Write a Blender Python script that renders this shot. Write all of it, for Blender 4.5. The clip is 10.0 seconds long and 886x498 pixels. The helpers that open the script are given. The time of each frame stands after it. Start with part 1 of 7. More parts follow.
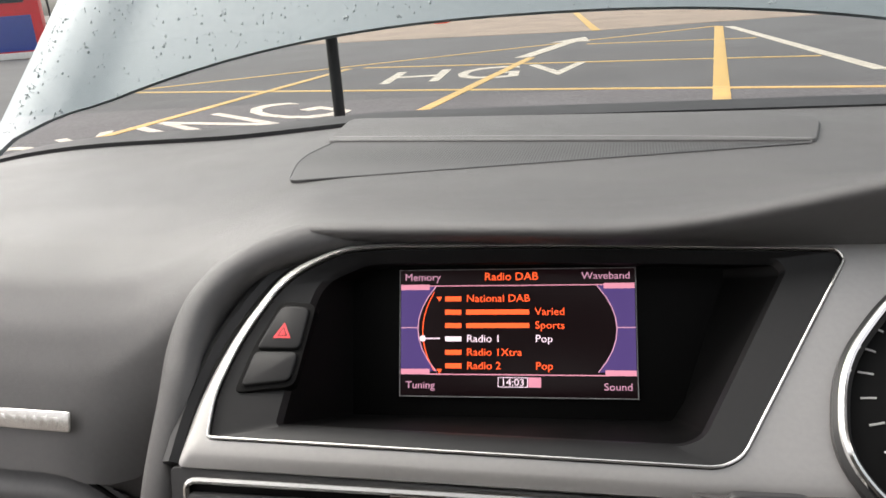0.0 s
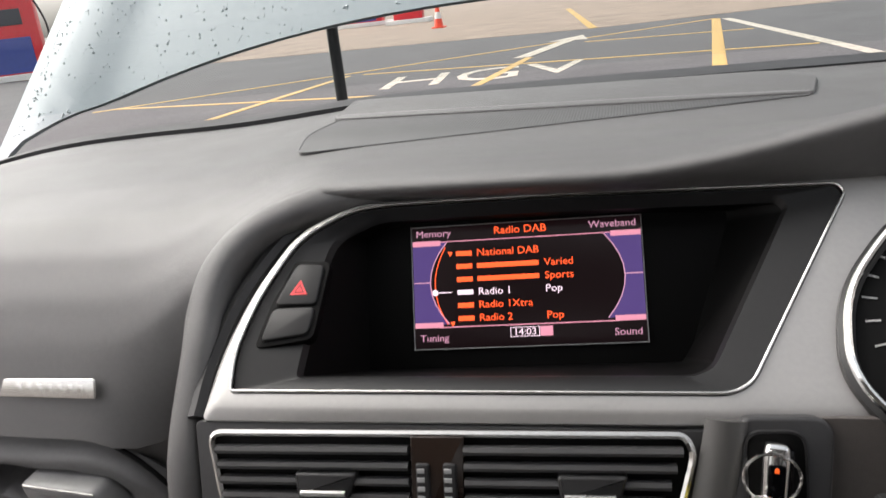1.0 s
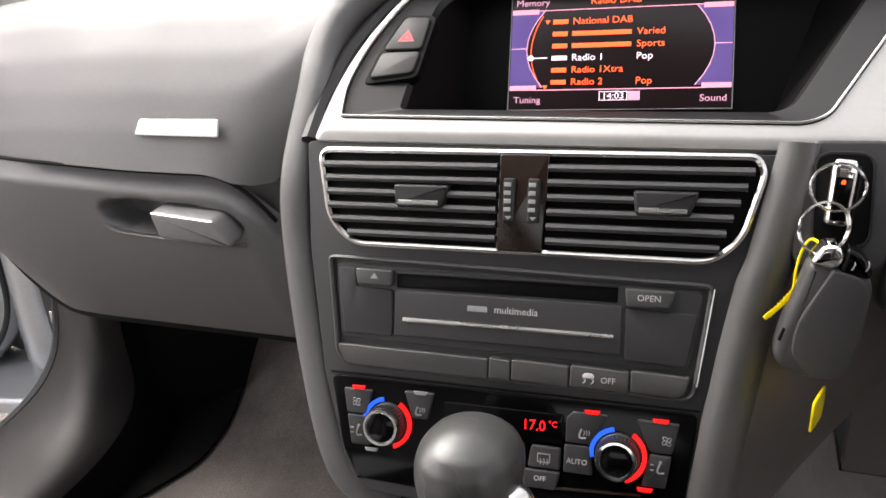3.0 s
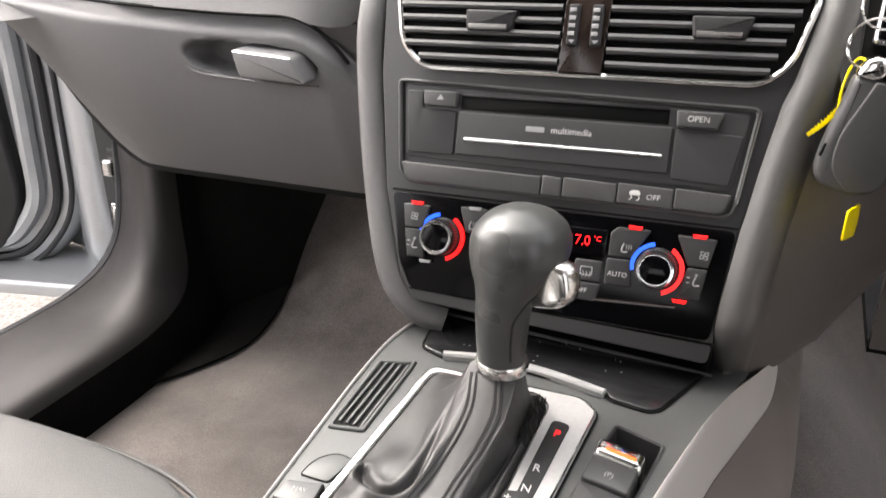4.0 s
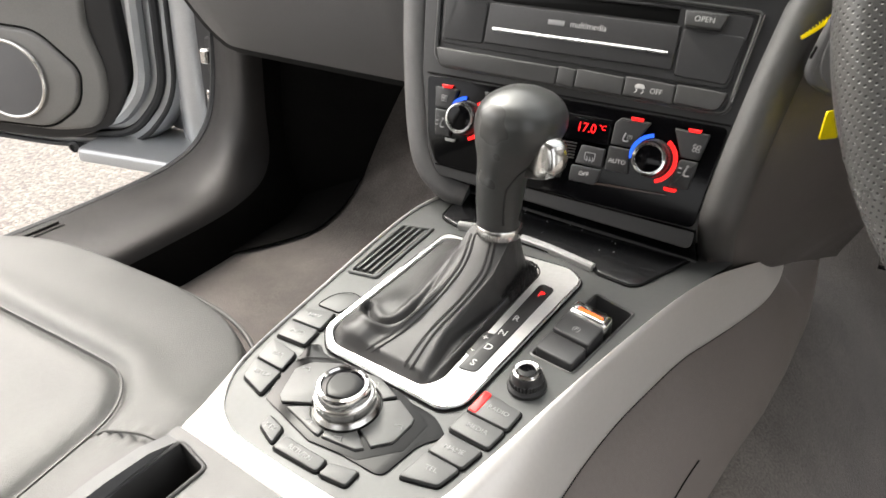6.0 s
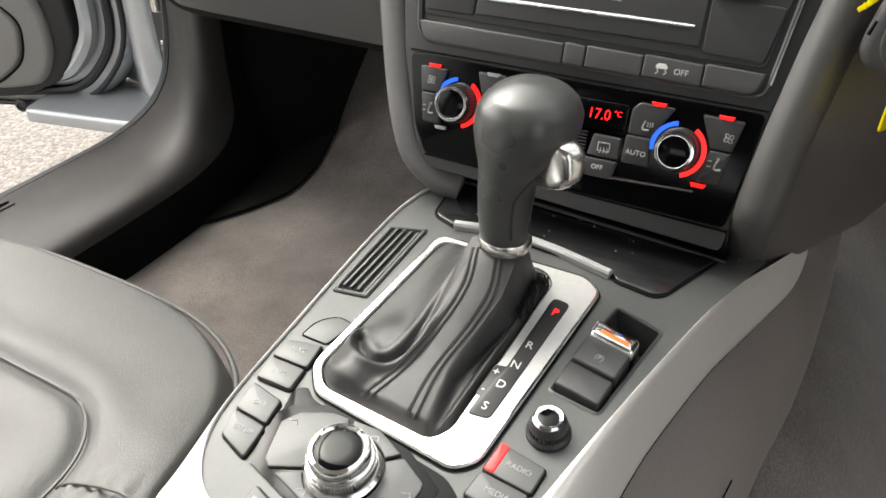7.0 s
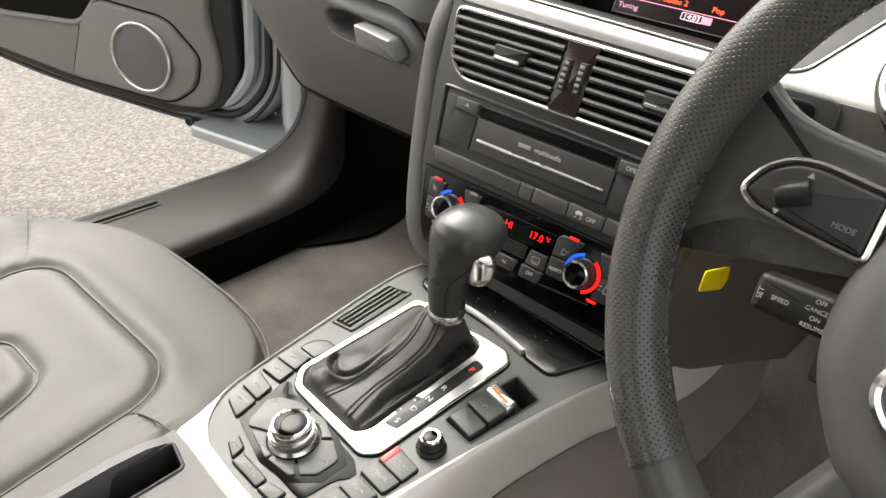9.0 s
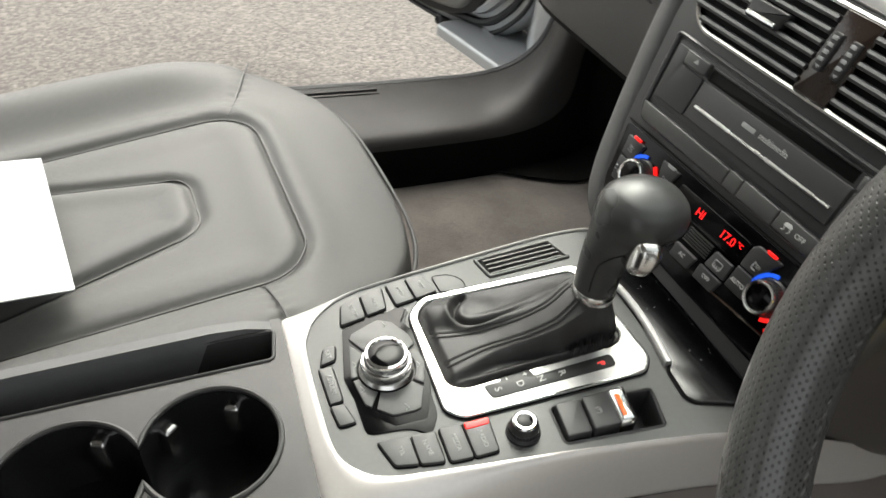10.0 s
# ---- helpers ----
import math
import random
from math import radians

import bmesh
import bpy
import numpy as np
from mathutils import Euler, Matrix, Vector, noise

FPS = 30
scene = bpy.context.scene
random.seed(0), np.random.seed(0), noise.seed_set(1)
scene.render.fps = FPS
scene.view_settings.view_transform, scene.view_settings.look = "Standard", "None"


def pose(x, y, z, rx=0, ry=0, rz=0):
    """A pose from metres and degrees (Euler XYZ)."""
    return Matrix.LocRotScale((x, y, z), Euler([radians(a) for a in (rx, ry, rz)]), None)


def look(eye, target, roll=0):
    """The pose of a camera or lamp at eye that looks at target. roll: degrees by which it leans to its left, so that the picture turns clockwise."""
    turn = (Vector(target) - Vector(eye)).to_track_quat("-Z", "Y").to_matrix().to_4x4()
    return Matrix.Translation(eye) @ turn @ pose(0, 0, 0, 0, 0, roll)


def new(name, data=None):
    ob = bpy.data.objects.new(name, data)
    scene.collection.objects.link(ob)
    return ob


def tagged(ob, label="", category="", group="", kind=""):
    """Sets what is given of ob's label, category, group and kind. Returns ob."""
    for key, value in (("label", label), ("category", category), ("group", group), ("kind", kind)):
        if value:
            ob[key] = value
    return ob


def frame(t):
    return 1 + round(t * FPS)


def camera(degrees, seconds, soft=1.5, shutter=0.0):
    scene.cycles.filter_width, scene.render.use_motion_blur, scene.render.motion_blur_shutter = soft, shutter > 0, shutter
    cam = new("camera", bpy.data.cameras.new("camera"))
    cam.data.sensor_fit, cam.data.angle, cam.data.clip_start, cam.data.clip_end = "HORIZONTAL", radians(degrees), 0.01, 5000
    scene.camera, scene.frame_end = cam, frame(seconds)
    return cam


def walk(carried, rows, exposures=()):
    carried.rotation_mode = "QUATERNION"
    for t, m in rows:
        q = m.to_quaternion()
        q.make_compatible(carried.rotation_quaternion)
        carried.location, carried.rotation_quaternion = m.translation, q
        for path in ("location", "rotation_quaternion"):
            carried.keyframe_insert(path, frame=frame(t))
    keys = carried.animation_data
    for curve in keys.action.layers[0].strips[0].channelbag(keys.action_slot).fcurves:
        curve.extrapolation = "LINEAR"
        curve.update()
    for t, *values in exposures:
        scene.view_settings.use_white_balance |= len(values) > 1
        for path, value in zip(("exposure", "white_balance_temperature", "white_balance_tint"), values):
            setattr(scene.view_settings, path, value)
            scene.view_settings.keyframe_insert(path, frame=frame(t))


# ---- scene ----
cam = camera(59.4, 10.0, shutter=0.2)
# stops by which the picture brightens on the way, white balance and tint
EXPOSURES = [(0, 1.22, 6850, 13), (2, 1.44, 6700, 15), (3.5, 2.36, 6900, 16), (4, 2.60, 6900, 15), (5.5, 2.43, 6950, 12), (7, 2.22, 6900, 9), (8, 2.2, 6900, 9), (9, 1.98, 6950, 9), (10, 1.69, 6850, 6)]
PATH = [
    (0, (0.112, 0.038, 1.137), (-0.359, 1.872, 0.495), -4.2),
    (0.5, (0.123, 0.048, 1.154), (-0.346, 1.889, 0.528), -6.7),
    (1, (0.112, 0.017, 1.112), (-0.374, 1.853, 0.483), -6.6),
    (1.5, (0.116, 0.001, 1.091), (-0.409, 1.82, 0.444), -6.6),
    (2, (0.118, -0.021, 1.058), (-0.453, 1.775, 0.388), -5.8),
    (2.2, (0.11, -0.044, 1.033), (-0.474, 1.749, 0.365), -5.5),
    (3.3, (0.117, -0.08, 1.005), (-0.581, 1.629, 0.236), -3.5),
    (3.5, (0.115, -0.103, 0.99), (-0.591, 1.613, 0.244), -2.5),
    (4, (0.126, -0.137, 0.931), (-0.626, 1.545, 0.153), -0.8),
    (4.5, (0.136, -0.165, 0.918), (-0.681, 1.464, 0.094), -0.1),
    (5, (0.173, -0.17, 0.916), (-0.723, 1.406, 0.071), 0.5),
    (5.5, (0.189, -0.162, 0.912), (-0.74, 1.387, 0.053), 1.2),
    (5.7, (0.218, -0.175, 0.926), (-0.725, 1.351, 0.043), 1.4),
    (6.8, (0.149, -0.127, 0.922), (-0.691, 1.292, -0.209), -0.7),
    (7, (0.15, -0.107, 0.941), (-0.67, 1.325, -0.188), -0.7),
    (7.5, (0.167, -0.097, 0.945), (-0.657, 1.362, -0.148), 0.8),
    (8, (0.226, -0.135, 0.939), (-0.698, 1.296, -0.11), 2.6),
    (8.5, (0.278, -0.125, 1.022), (-0.802, 1.2, -0.016), 1.8),
    (9, (0.327, -0.158, 1.066), (-0.797, 1.123, 0.021), 4.4),
    (9.5, (0.325, -0.155, 1.028), (-0.894, 0.96, -0.099), 6.6),
    (10, (0.305, -0.077, 1.039), (-1.05, 0.711, -0.203), 10.8),
]
walk(cam, [(t, look(eye, target, roll)) for t, eye, target, roll in PATH], exposures=EXPOSURES)

# world, sun and exposure
world = bpy.data.worlds.new("sky")
scene.world = world
world.use_nodes = True
wn = world.node_tree
sky = wn.nodes.new("ShaderNodeTexSky")
sky.sky_type, sky.sun_disc = "NISHITA", False
sky.sun_elevation, sky.sun_rotation = radians(51), radians(-74)
sky.air_density, sky.dust_density, sky.ozone_density = 1.0, 5.0, 1.0
wash = wn.nodes.new("ShaderNodeHueSaturation")
wash.inputs["Saturation"].default_value = 0.22
wn.links.new(sky.outputs[0], wash.inputs["Color"])
wn.links.new(wash.outputs[0], wn.nodes["Background"].inputs["Color"])
wn.nodes["Background"].inputs["Strength"].default_value = 0.162
sun_data = bpy.data.lights.new("sun", "SUN")
sun_data.energy, sun_data.angle, sun_data.color = 0.22, radians(70), (1.0, 0.97, 0.93)
sun = new("sun", sun_data)
sun.matrix_world = look((-5.0, 1.43, 6.5), (0, 0, 0))

# ---- mesh helpers ----
WORLD = {}
V = Vector


def frame_at(o, yaw, lean):
    """x to the right, y up in a plane that leans back by lean degrees, z out of it."""
    y, l = radians(yaw), radians(lean)
    r, f = V((math.cos(y), math.sin(y), 0)), V((-math.sin(y), math.cos(y), 0))
    u = f * math.sin(l) + V((0, 0, math.cos(l)))
    m = Matrix((r, u, r.cross(u))).transposed().to_4x4()
    m.translation = o
    return m


ST = frame_at((0, 0.3035, 0.7387), 2.5, 18.6)
BZ = frame_at((0.03, 0.372, 0.911), 3.5, 50)
SC = frame_at((0.046, 0.444, 0.901), 4.5, 25)
CO = frame_at((0, 0.14, 0.65), 1.5, 83)
I4 = Matrix.Identity(4)


def thing(name, m, label, category, group="", kind=""):
    ob = new(name)
    ob.empty_display_size = 0.05
    ob.matrix_basis = m
    WORLD[ob] = m
    return tagged(ob, label, category, group, kind)


def mesh_of(name, bm, mat, sharp=35):
    bmesh.ops.recalc_face_normals(bm, faces=bm.faces)
    me = bpy.data.meshes.new(name)
    bm.to_mesh(me)
    bm.free()
    me.polygons.foreach_set("use_smooth", [True] * len(me.polygons))
    me.set_sharp_from_angle(angle=radians(sharp))
    for x in (mat if isinstance(mat, (list, tuple)) else [mat]):
        me.materials.append(x)
    return me


def part(name, bm, mat, parent, label="", m=None, at=None, sharp=35):
    """One mesh under a thing or part. m: its pose in the parent's frame; at: the world frame in which the mesh was drawn."""
    me = bm if isinstance(bm, bpy.types.Mesh) else mesh_of(name, bm, mat, sharp)
    ob = new(name, me)
    ob.parent = parent
    w = WORLD[parent] @ m if m is not None else (at if at is not None else WORLD[parent])
    ob.matrix_basis = WORLD[parent].inverted() @ w
    WORLD[ob] = w
    return tagged(ob, label)


def solo(name, bm, mat, m, label, category, group="", kind="", sharp=35):
    """A thing of one mesh."""
    ob = new(name, mesh_of(name, bm, mat, sharp))
    ob.matrix_basis = m
    WORLD[ob] = m
    return tagged(ob, label, category, group, kind)


def area2(p):
    return sum(p[i - 1][0] * p[i][1] - p[i][0] * p[i - 1][1] for i in range(len(p)))


def rounded(pts, r=0.002, seg=4):
    """A closed outline with its corners rounded; r: one radius, or one a corner."""
    out, n = [], len(pts)
    for i in range(n):
        p, a, b = V(pts[i]), V(pts[i - 1]), V(pts[(i + 1) % n])
        rr = r[i] if isinstance(r, (list, tuple)) else r
        da, db = (a - p), (b - p)
        la, lb = da.length, db.length
        if rr <= 0 or la < 1e-9 or lb < 1e-9:
            out.append((p.x, p.y))
            continue
        d = min(rr, la * 0.45, lb * 0.45)
        s, e = p + da * (d / la), p + db * (d / lb)
        for k in range(seg + 1):
            t = k / seg
            q = s * (1 - t) ** 2 + p * (2 * t * (1 - t)) + e * t * t
            out.append((q.x, q.y))
    return out


def box2(x0, y0, x1, y1):
    return [(x0, y0), (x1, y0), (x1, y1), (x0, y1)]


def offset(pts, d):
    """The outline moved inwards by d."""
    s = 1 if area2(pts) > 0 else -1
    out, n = [], len(pts)
    for i in range(n):
        a, p, b = V(pts[i - 1]), V(pts[i]), V(pts[(i + 1) % n])
        e1, e2 = (p - a), (b - p)
        if e1.length < 1e-9:
            e1 = e2
        if e2.length < 1e-9:
            e2 = e1
        n1, n2 = V((-e1.y, e1.x)).normalized() * s, V((-e2.y, e2.x)).normalized() * s
        m = n1 + n2
        m = m.normalized() if m.length > 1e-6 else n1
        k = max(0.5, m.dot(n1))
        q = p + m * (d / k)
        out.append((q.x, q.y))
    return out


def rings(bm, loops, close=True, cap0=True, cap1=True, mat=0):
    """Skin a row of vertex rings."""
    vs = [[bm.verts.new(p) for p in l] for l in loops]
    for a, b in zip(vs, vs[1:]):
        n = len(a)
        for i in range(n if close else n - 1):
            j = (i + 1) % n
            bm.faces.new((a[i], a[j], b[j], b[i])).material_index = mat
    if cap0:
        bm.faces.new(vs[0]).material_index = mat
    if cap1:
        bm.faces.new(vs[-1][::-1]).material_index = mat
    return vs


def slab(pts, z0, z1, bev=0.0006, bm=None, dome=0.0, mat=0):
    """A plate with a rounded upper edge."""
    bm = bm or bmesh.new()
    L = [[(x, y, z0) for x, y in pts], [(x, y, z1 - bev) for x, y in pts]]
    for k in (0.3, 0.65, 1.0):
        q = offset(pts, bev * (1 - math.cos(k * math.pi / 2)))
        L.append([(x, y, z1 - bev + bev * math.sin(k * math.pi / 2)) for x, y in q])
    if dome:
        for k in (0.45, 0.8):
            cx = sum(p[0] for p in pts) / len(pts)
            cy = sum(p[1] for p in pts) / len(pts)
            L.append([(cx + (x - cx) * (1 - k), cy + (y - cy) * (1 - k), z1 + dome * k) for x, y, _ in L[4]])
    rings(bm, L, mat=mat)
    return bm


def frame_ring(outer, inner, z0, z1, bev=0.0006, bm=None):
    """A flat frame between two outlines of equal count."""
    bm = bm or bmesh.new()
    o2, i2 = offset(outer, bev), offset(inner, -bev)
    L = [[(*p, z0) for p in outer], [(*p, z1 - bev) for p in outer], [(*p, z1) for p in o2], [(*p, z1) for p in i2], [(*p, z1 - bev) for p in inner], [(*p, z0) for p in inner]]
    vs = rings(bm, L, cap0=False, cap1=False)
    n = len(outer)
    for i in range(n):
        j = (i + 1) % n
        bm.faces.new((vs[5][i], vs[5][j], vs[0][j], vs[0][i]))
    return bm


def smooth_path(pts, n=8, closed=False):
    """Catmull-Rom through the points."""
    P = [V(p) for p in pts]
    m = len(P)
    out = []
    for i in range(m if closed else m - 1):
        p0 = P[(i - 1) % m] if closed or i else P[0] * 2 - P[1]
        p1, p2 = P[i], P[(i + 1) % m]
        p3 = P[(i + 2) % m] if closed or i + 2 < m else P[-1] * 2 - P[-2]
        for k in range(n):
            t = k / n
            out.append(0.5 * (2 * p1 + (p2 - p0) * t + (2 * p0 - 5 * p1 + 4 * p2 - p3) * t * t + (3 * p1 - p0 - 3 * p2 + p3) * t ** 3))
    if not closed:
        out.append(P[-1])
    return out


def sweep(path, section, up=(0, 0, 1), closed=False, bm=None, scale=None, mat=0):
    """A section of (side, up) pairs drawn along a path."""
    bm = bm or bmesh.new()
    P = [V(p) for p in path]
    n, L = len(P), []
    upv = V(up)
    for i, p in enumerate(P):
        a = P[i - 1] if (i or closed) else P[0]
        b = P[(i + 1) % n] if (i < n - 1 or closed) else P[-1]
        t = (b - a).normalized()
        s = t.cross(upv)
        s = s.normalized() if s.length > 1e-6 else V((1, 0, 0))
        u = s.cross(t)
        k = scale(i / max(1, n - 1)) if scale else 1.0
        L.append([p + s * (x * k) + u * (y * k) for x, y in section])
    if closed:
        L.append(L[0])
        rings(bm, L, cap0=False, cap1=False, mat=mat)
        bmesh.ops.remove_doubles(bm, verts=bm.verts, dist=1e-7)
    else:
        rings(bm, L, mat=mat)
    return bm


def circle(r, n=10, ry=None):
    return [(r * math.cos(2 * math.pi * i / n), (ry or r) * math.sin(2 * math.pi * i / n)) for i in range(n)]


def tube(path, r, n=8, closed=False, bm=None, up=(0.01, 0.02, 1)):
    return sweep(path, circle(r, n), up, closed, bm)


def lathe(profile, n=32, bm=None, mat=0):
    """A turned body about z from (radius, height) pairs."""
    bm = bm or bmesh.new()
    L = [[(r * math.cos(2 * math.pi * i / n), r * math.sin(2 * math.pi * i / n), z) for i in range(n)] for r, z in profile]
    rings(bm, L, mat=mat)
    return bm


def surface(fn, nu, nv, thick=0.0, bm=None):
    """A sheet fn(u, v), with thickness where given."""
    bm = bm or bmesh.new()
    g = [[bm.verts.new(fn(i / nu, j / nv)) for j in range(nv + 1)] for i in range(nu + 1)]
    fs = [bm.faces.new((g[i][j], g[i + 1][j], g[i + 1][j + 1], g[i][j + 1])) for i in range(nu) for j in range(nv)]
    if thick:
        bmesh.ops.recalc_face_normals(bm, faces=bm.faces)
        bmesh.ops.solidify(bm, geom=bm.faces[:], thickness=thick)
    return bm


def sstep(a, b, x):
    t = min(1.0, max(0.0, (x - a) / (b - a)))
    return t * t * (3 - 2 * t)


def lerp_rows(rows, x):
    """Linear reading of rows (x, a, b, ...)."""
    if x <= rows[0][0]:
        return rows[0][1:]
    for p, q in zip(rows, rows[1:]):
        if x <= q[0]:
            t = (x - p[0]) / (q[0] - p[0])
            return [a + (b - a) * t for a, b in zip(p[1:], q[1:])]
    return rows[-1][1:]


def block(x0, y0, z0, x1, y1, z1, bev=0.001, bm=None):
    return slab(rounded(box2(x0, y0, x1, y1), max(bev, 0.0005), 3), z0, z1, bev, bm)


FONT_CACHE = {}


def letters(text, size, mat, parent, x, y, z, name="lettering", label="", turn=0.0, depth=0.00015, align="CENTER", wide=1.0, frame_m=None):
    """Lettering in the built-in font, flat on the parent's plane at (x, y, z)."""
    key = (text, size, depth, align, wide)
    if key not in FONT_CACHE:
        cu = bpy.data.curves.new("text", "FONT")
        cu.body, cu.size, cu.extrude = text, size, depth
        cu.align_x, cu.align_y, cu.resolution_u = align, "CENTER", 3
        tmp = bpy.data.objects.new("text", cu)
        scene.collection.objects.link(tmp)
        me = bpy.data.meshes.new_from_object(tmp.evaluated_get(bpy.context.evaluated_depsgraph_get()))
        me.transform(Matrix.Diagonal((wide, 1, 1, 1)))
        bpy.data.objects.remove(tmp)
        FONT_CACHE[key] = me
    me = FONT_CACHE[key]
    if me.materials and me.materials[0] != mat:
        me = me.copy()
        me.materials.clear()
    if not me.materials:
        me.materials.append(mat)
    return part(name, me, mat, parent, label, m=(frame_m or I4) @ pose(x, y, z, 0, 0, turn))


# ---- materials ----
def node(nt, kind, **kw):
    n = nt.nodes.new(kind)
    for k, v in kw.items():
        n.inputs[k.replace("_", " ")].default_value = v
    return n


def mat(name, col, rough=0.5, metal=0.0, var=0.12, vscale=9.0, bump=0.0, bscale=500.0, cells=False, rvar=0.08, spec=0.5, coat=0.0, sheen=0.0, dist=0.0006, fine=0.05, tint=None):
    """Base colour varied at two scales, roughness varied, fine relief (noise or leather-like cells)."""
    m = bpy.data.materials.new(name)
    m.use_nodes = True
    nt = m.node_tree
    b = nt.nodes["Principled BSDF"]
    b.inputs["Metallic"].default_value = metal
    b.inputs["Specular IOR Level"].default_value = spec
    b.inputs["Coat Weight"].default_value = coat
    b.inputs["Coat Roughness"].default_value = 0.05
    b.inputs["Sheen Weight"].default_value = sheen
    tc = nt.nodes.new("ShaderNodeTexCoord")
    n1 = node(nt, "ShaderNodeTexNoise", Scale=vscale, Detail=4.0, Roughness=0.6)
    n2 = node(nt, "ShaderNodeTexNoise", Scale=vscale * 37, Detail=2.0)
    nt.links.new(tc.outputs["Object"], n1.inputs["Vector"])
    nt.links.new(tc.outputs["Object"], n2.inputs["Vector"])
    mix = nt.nodes.new("ShaderNodeMix")
    mix.data_type = "RGBA"
    t2 = tint or [c * (1 + var) for c in col]
    mix.inputs["A"].default_value = (*[c * (1 - var) for c in col], 1)
    mix.inputs["B"].default_value = (*t2, 1)
    ramp = node(nt, "ShaderNodeMapRange", From_Min=0.3, From_Max=0.7)
    nt.links.new(n1.outputs["Fac"], ramp.inputs["Value"])
    nt.links.new(ramp.outputs[0], mix.inputs["Factor"])
    mul = nt.nodes.new("ShaderNodeMix")
    mul.data_type, mul.blend_type = "RGBA", "MULTIPLY"
    mul.inputs["Factor"].default_value = 1.0
    r2 = node(nt, "ShaderNodeMapRange", From_Min=0.25, From_Max=0.75, To_Min=1 - fine, To_Max=1 + fine)
    nt.links.new(n2.outputs["Fac"], r2.inputs["Value"])
    nt.links.new(mix.outputs["Result"], mul.inputs["A"])
    nt.links.new(r2.outputs[0], mul.inputs["B"])
    nt.links.new(mul.outputs["Result"], b.inputs["Base Color"])
    r3 = node(nt, "ShaderNodeMapRange", From_Min=0.3, From_Max=0.7, To_Min=max(0.02, rough - rvar), To_Max=min(1, rough + rvar))
    nt.links.new(n1.outputs["Fac"], r3.inputs["Value"])
    nt.links.new(r3.outputs[0], b.inputs["Roughness"])
    if bump:
        if cells:
            h = node(nt, "ShaderNodeTexVoronoi", Scale=bscale)
            h.feature = "DISTANCE_TO_EDGE"
            r4 = node(nt, "ShaderNodeMapRange", From_Min=0.0, From_Max=0.25)
            nt.links.new(h.outputs["Distance"], r4.inputs["Value"])
            out = r4.outputs[0]
        else:
            h = node(nt, "ShaderNodeTexNoise", Scale=bscale, Detail=3.0)
            out = h.outputs["Fac"]
        nt.links.new(tc.outputs["Object"], h.inputs["Vector"])
        bp = node(nt, "ShaderNodeBump", Strength=bump, Distance=dist)
        nt.links.new(out, bp.inputs["Height"])
        nt.links.new(bp.outputs[0], b.inputs["Normal"])
    return m


def glow(name, col, power):
    m = bpy.data.materials.new(name)
    m.use_nodes = True
    b = m.node_tree.nodes["Principled BSDF"]
    b.inputs["Base Color"].default_value = (*[c * 0.3 for c in col], 1)
    b.inputs["Emission Color"].default_value = (*col, 1)
    b.inputs["Emission Strength"].default_value = power
    b.inputs["Roughness"].default_value = 0.3
    return m


def thin_glass(name, gloss=0.06, tint=(0.9, 0.94, 0.93)):
    m = bpy.data.materials.new(name)
    m.use_nodes = True
    nt = m.node_tree
    nt.nodes.remove(nt.nodes["Principled BSDF"])
    tr = nt.nodes.new("ShaderNodeBsdfTransparent")
    tr.inputs[0].default_value = (*tint, 1)
    gl = nt.nodes.new("ShaderNodeBsdfGlossy")
    gl.inputs["Roughness"].default_value = 0.02
    mx = nt.nodes.new("ShaderNodeMixShader")
    mx.inputs[0].default_value = gloss
    nt.links.new(tr.outputs[0], mx.inputs[1])
    nt.links.new(gl.outputs[0], mx.inputs[2])
    nt.links.new(mx.outputs[0], nt.nodes["Material Output"].inputs[0])
    return m


DASH = mat("soft_dash", (0.090, 0.088, 0.0873), 0.44, spec=0.8, bump=0.35, bscale=1100, cells=True, var=0.06, dist=0.00035)
DASH_LOW = mat("dash_plastic", (0.122, 0.122, 0.1235), 0.44, bump=0.3, bscale=1300, cells=True, var=0.07, dist=0.0003)
KNEE = mat("lower_plastic", (0.083, 0.074, 0.0695), 0.5, bump=0.3, bscale=1200, cells=True, var=0.08, dist=0.0003)
BLACK = mat("satin_black", (0.025, 0.025, 0.0257), 0.36, var=0.1, bump=0.08, bscale=1800, dist=0.0002, spec=0.3)
BEZEL = mat("bezel_black", (0.012, 0.012, 0.0125), 0.38, var=0.1, bump=0.08, bscale=1800, dist=0.0002, spec=0.28)
STACK = mat("stack_black", (0.035, 0.0352, 0.0363), 0.42, var=0.1, bump=0.12, bscale=1900, dist=0.0002, spec=0.45)
GREY = mat("console_grey", (0.060, 0.0622, 0.0617), 0.40, var=0.07, bump=0.12, bscale=1500, dist=0.0002)
BUTTON = mat("button_grey", (0.063, 0.064, 0.0635), 0.4, var=0.07, bump=0.1, bscale=1600, dist=0.0002)
GLOSS = mat("piano_black", (0.002, 0.002, 0.0025), 0.12, var=0.1, rvar=0.03, spec=0.17)
TRAY_BLACK = mat("tray_black", (0.011, 0.0112, 0.012), 0.20, var=0.15, vscale=40, rvar=0.06, spec=0.5)
PIANO = mat("brown_gloss", (0.02, 0.013, 0.010), 0.16, var=0.15, rvar=0.04)
# near black for gaps, hollows and undersides; their shade is in the colour
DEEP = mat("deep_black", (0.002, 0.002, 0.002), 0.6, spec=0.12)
SILVER = mat("silver_paint", (0.39, 0.383, 0.373), 0.42, metal=0.7, var=0.03, bump=0.02, bscale=2500, rvar=0.04, fine=0.03)
STRIP_PAINT = mat("strip_paint", (0.62, 0.597, 0.57), 0.36, metal=0.4, var=0.02, rvar=0.02, fine=0.02)
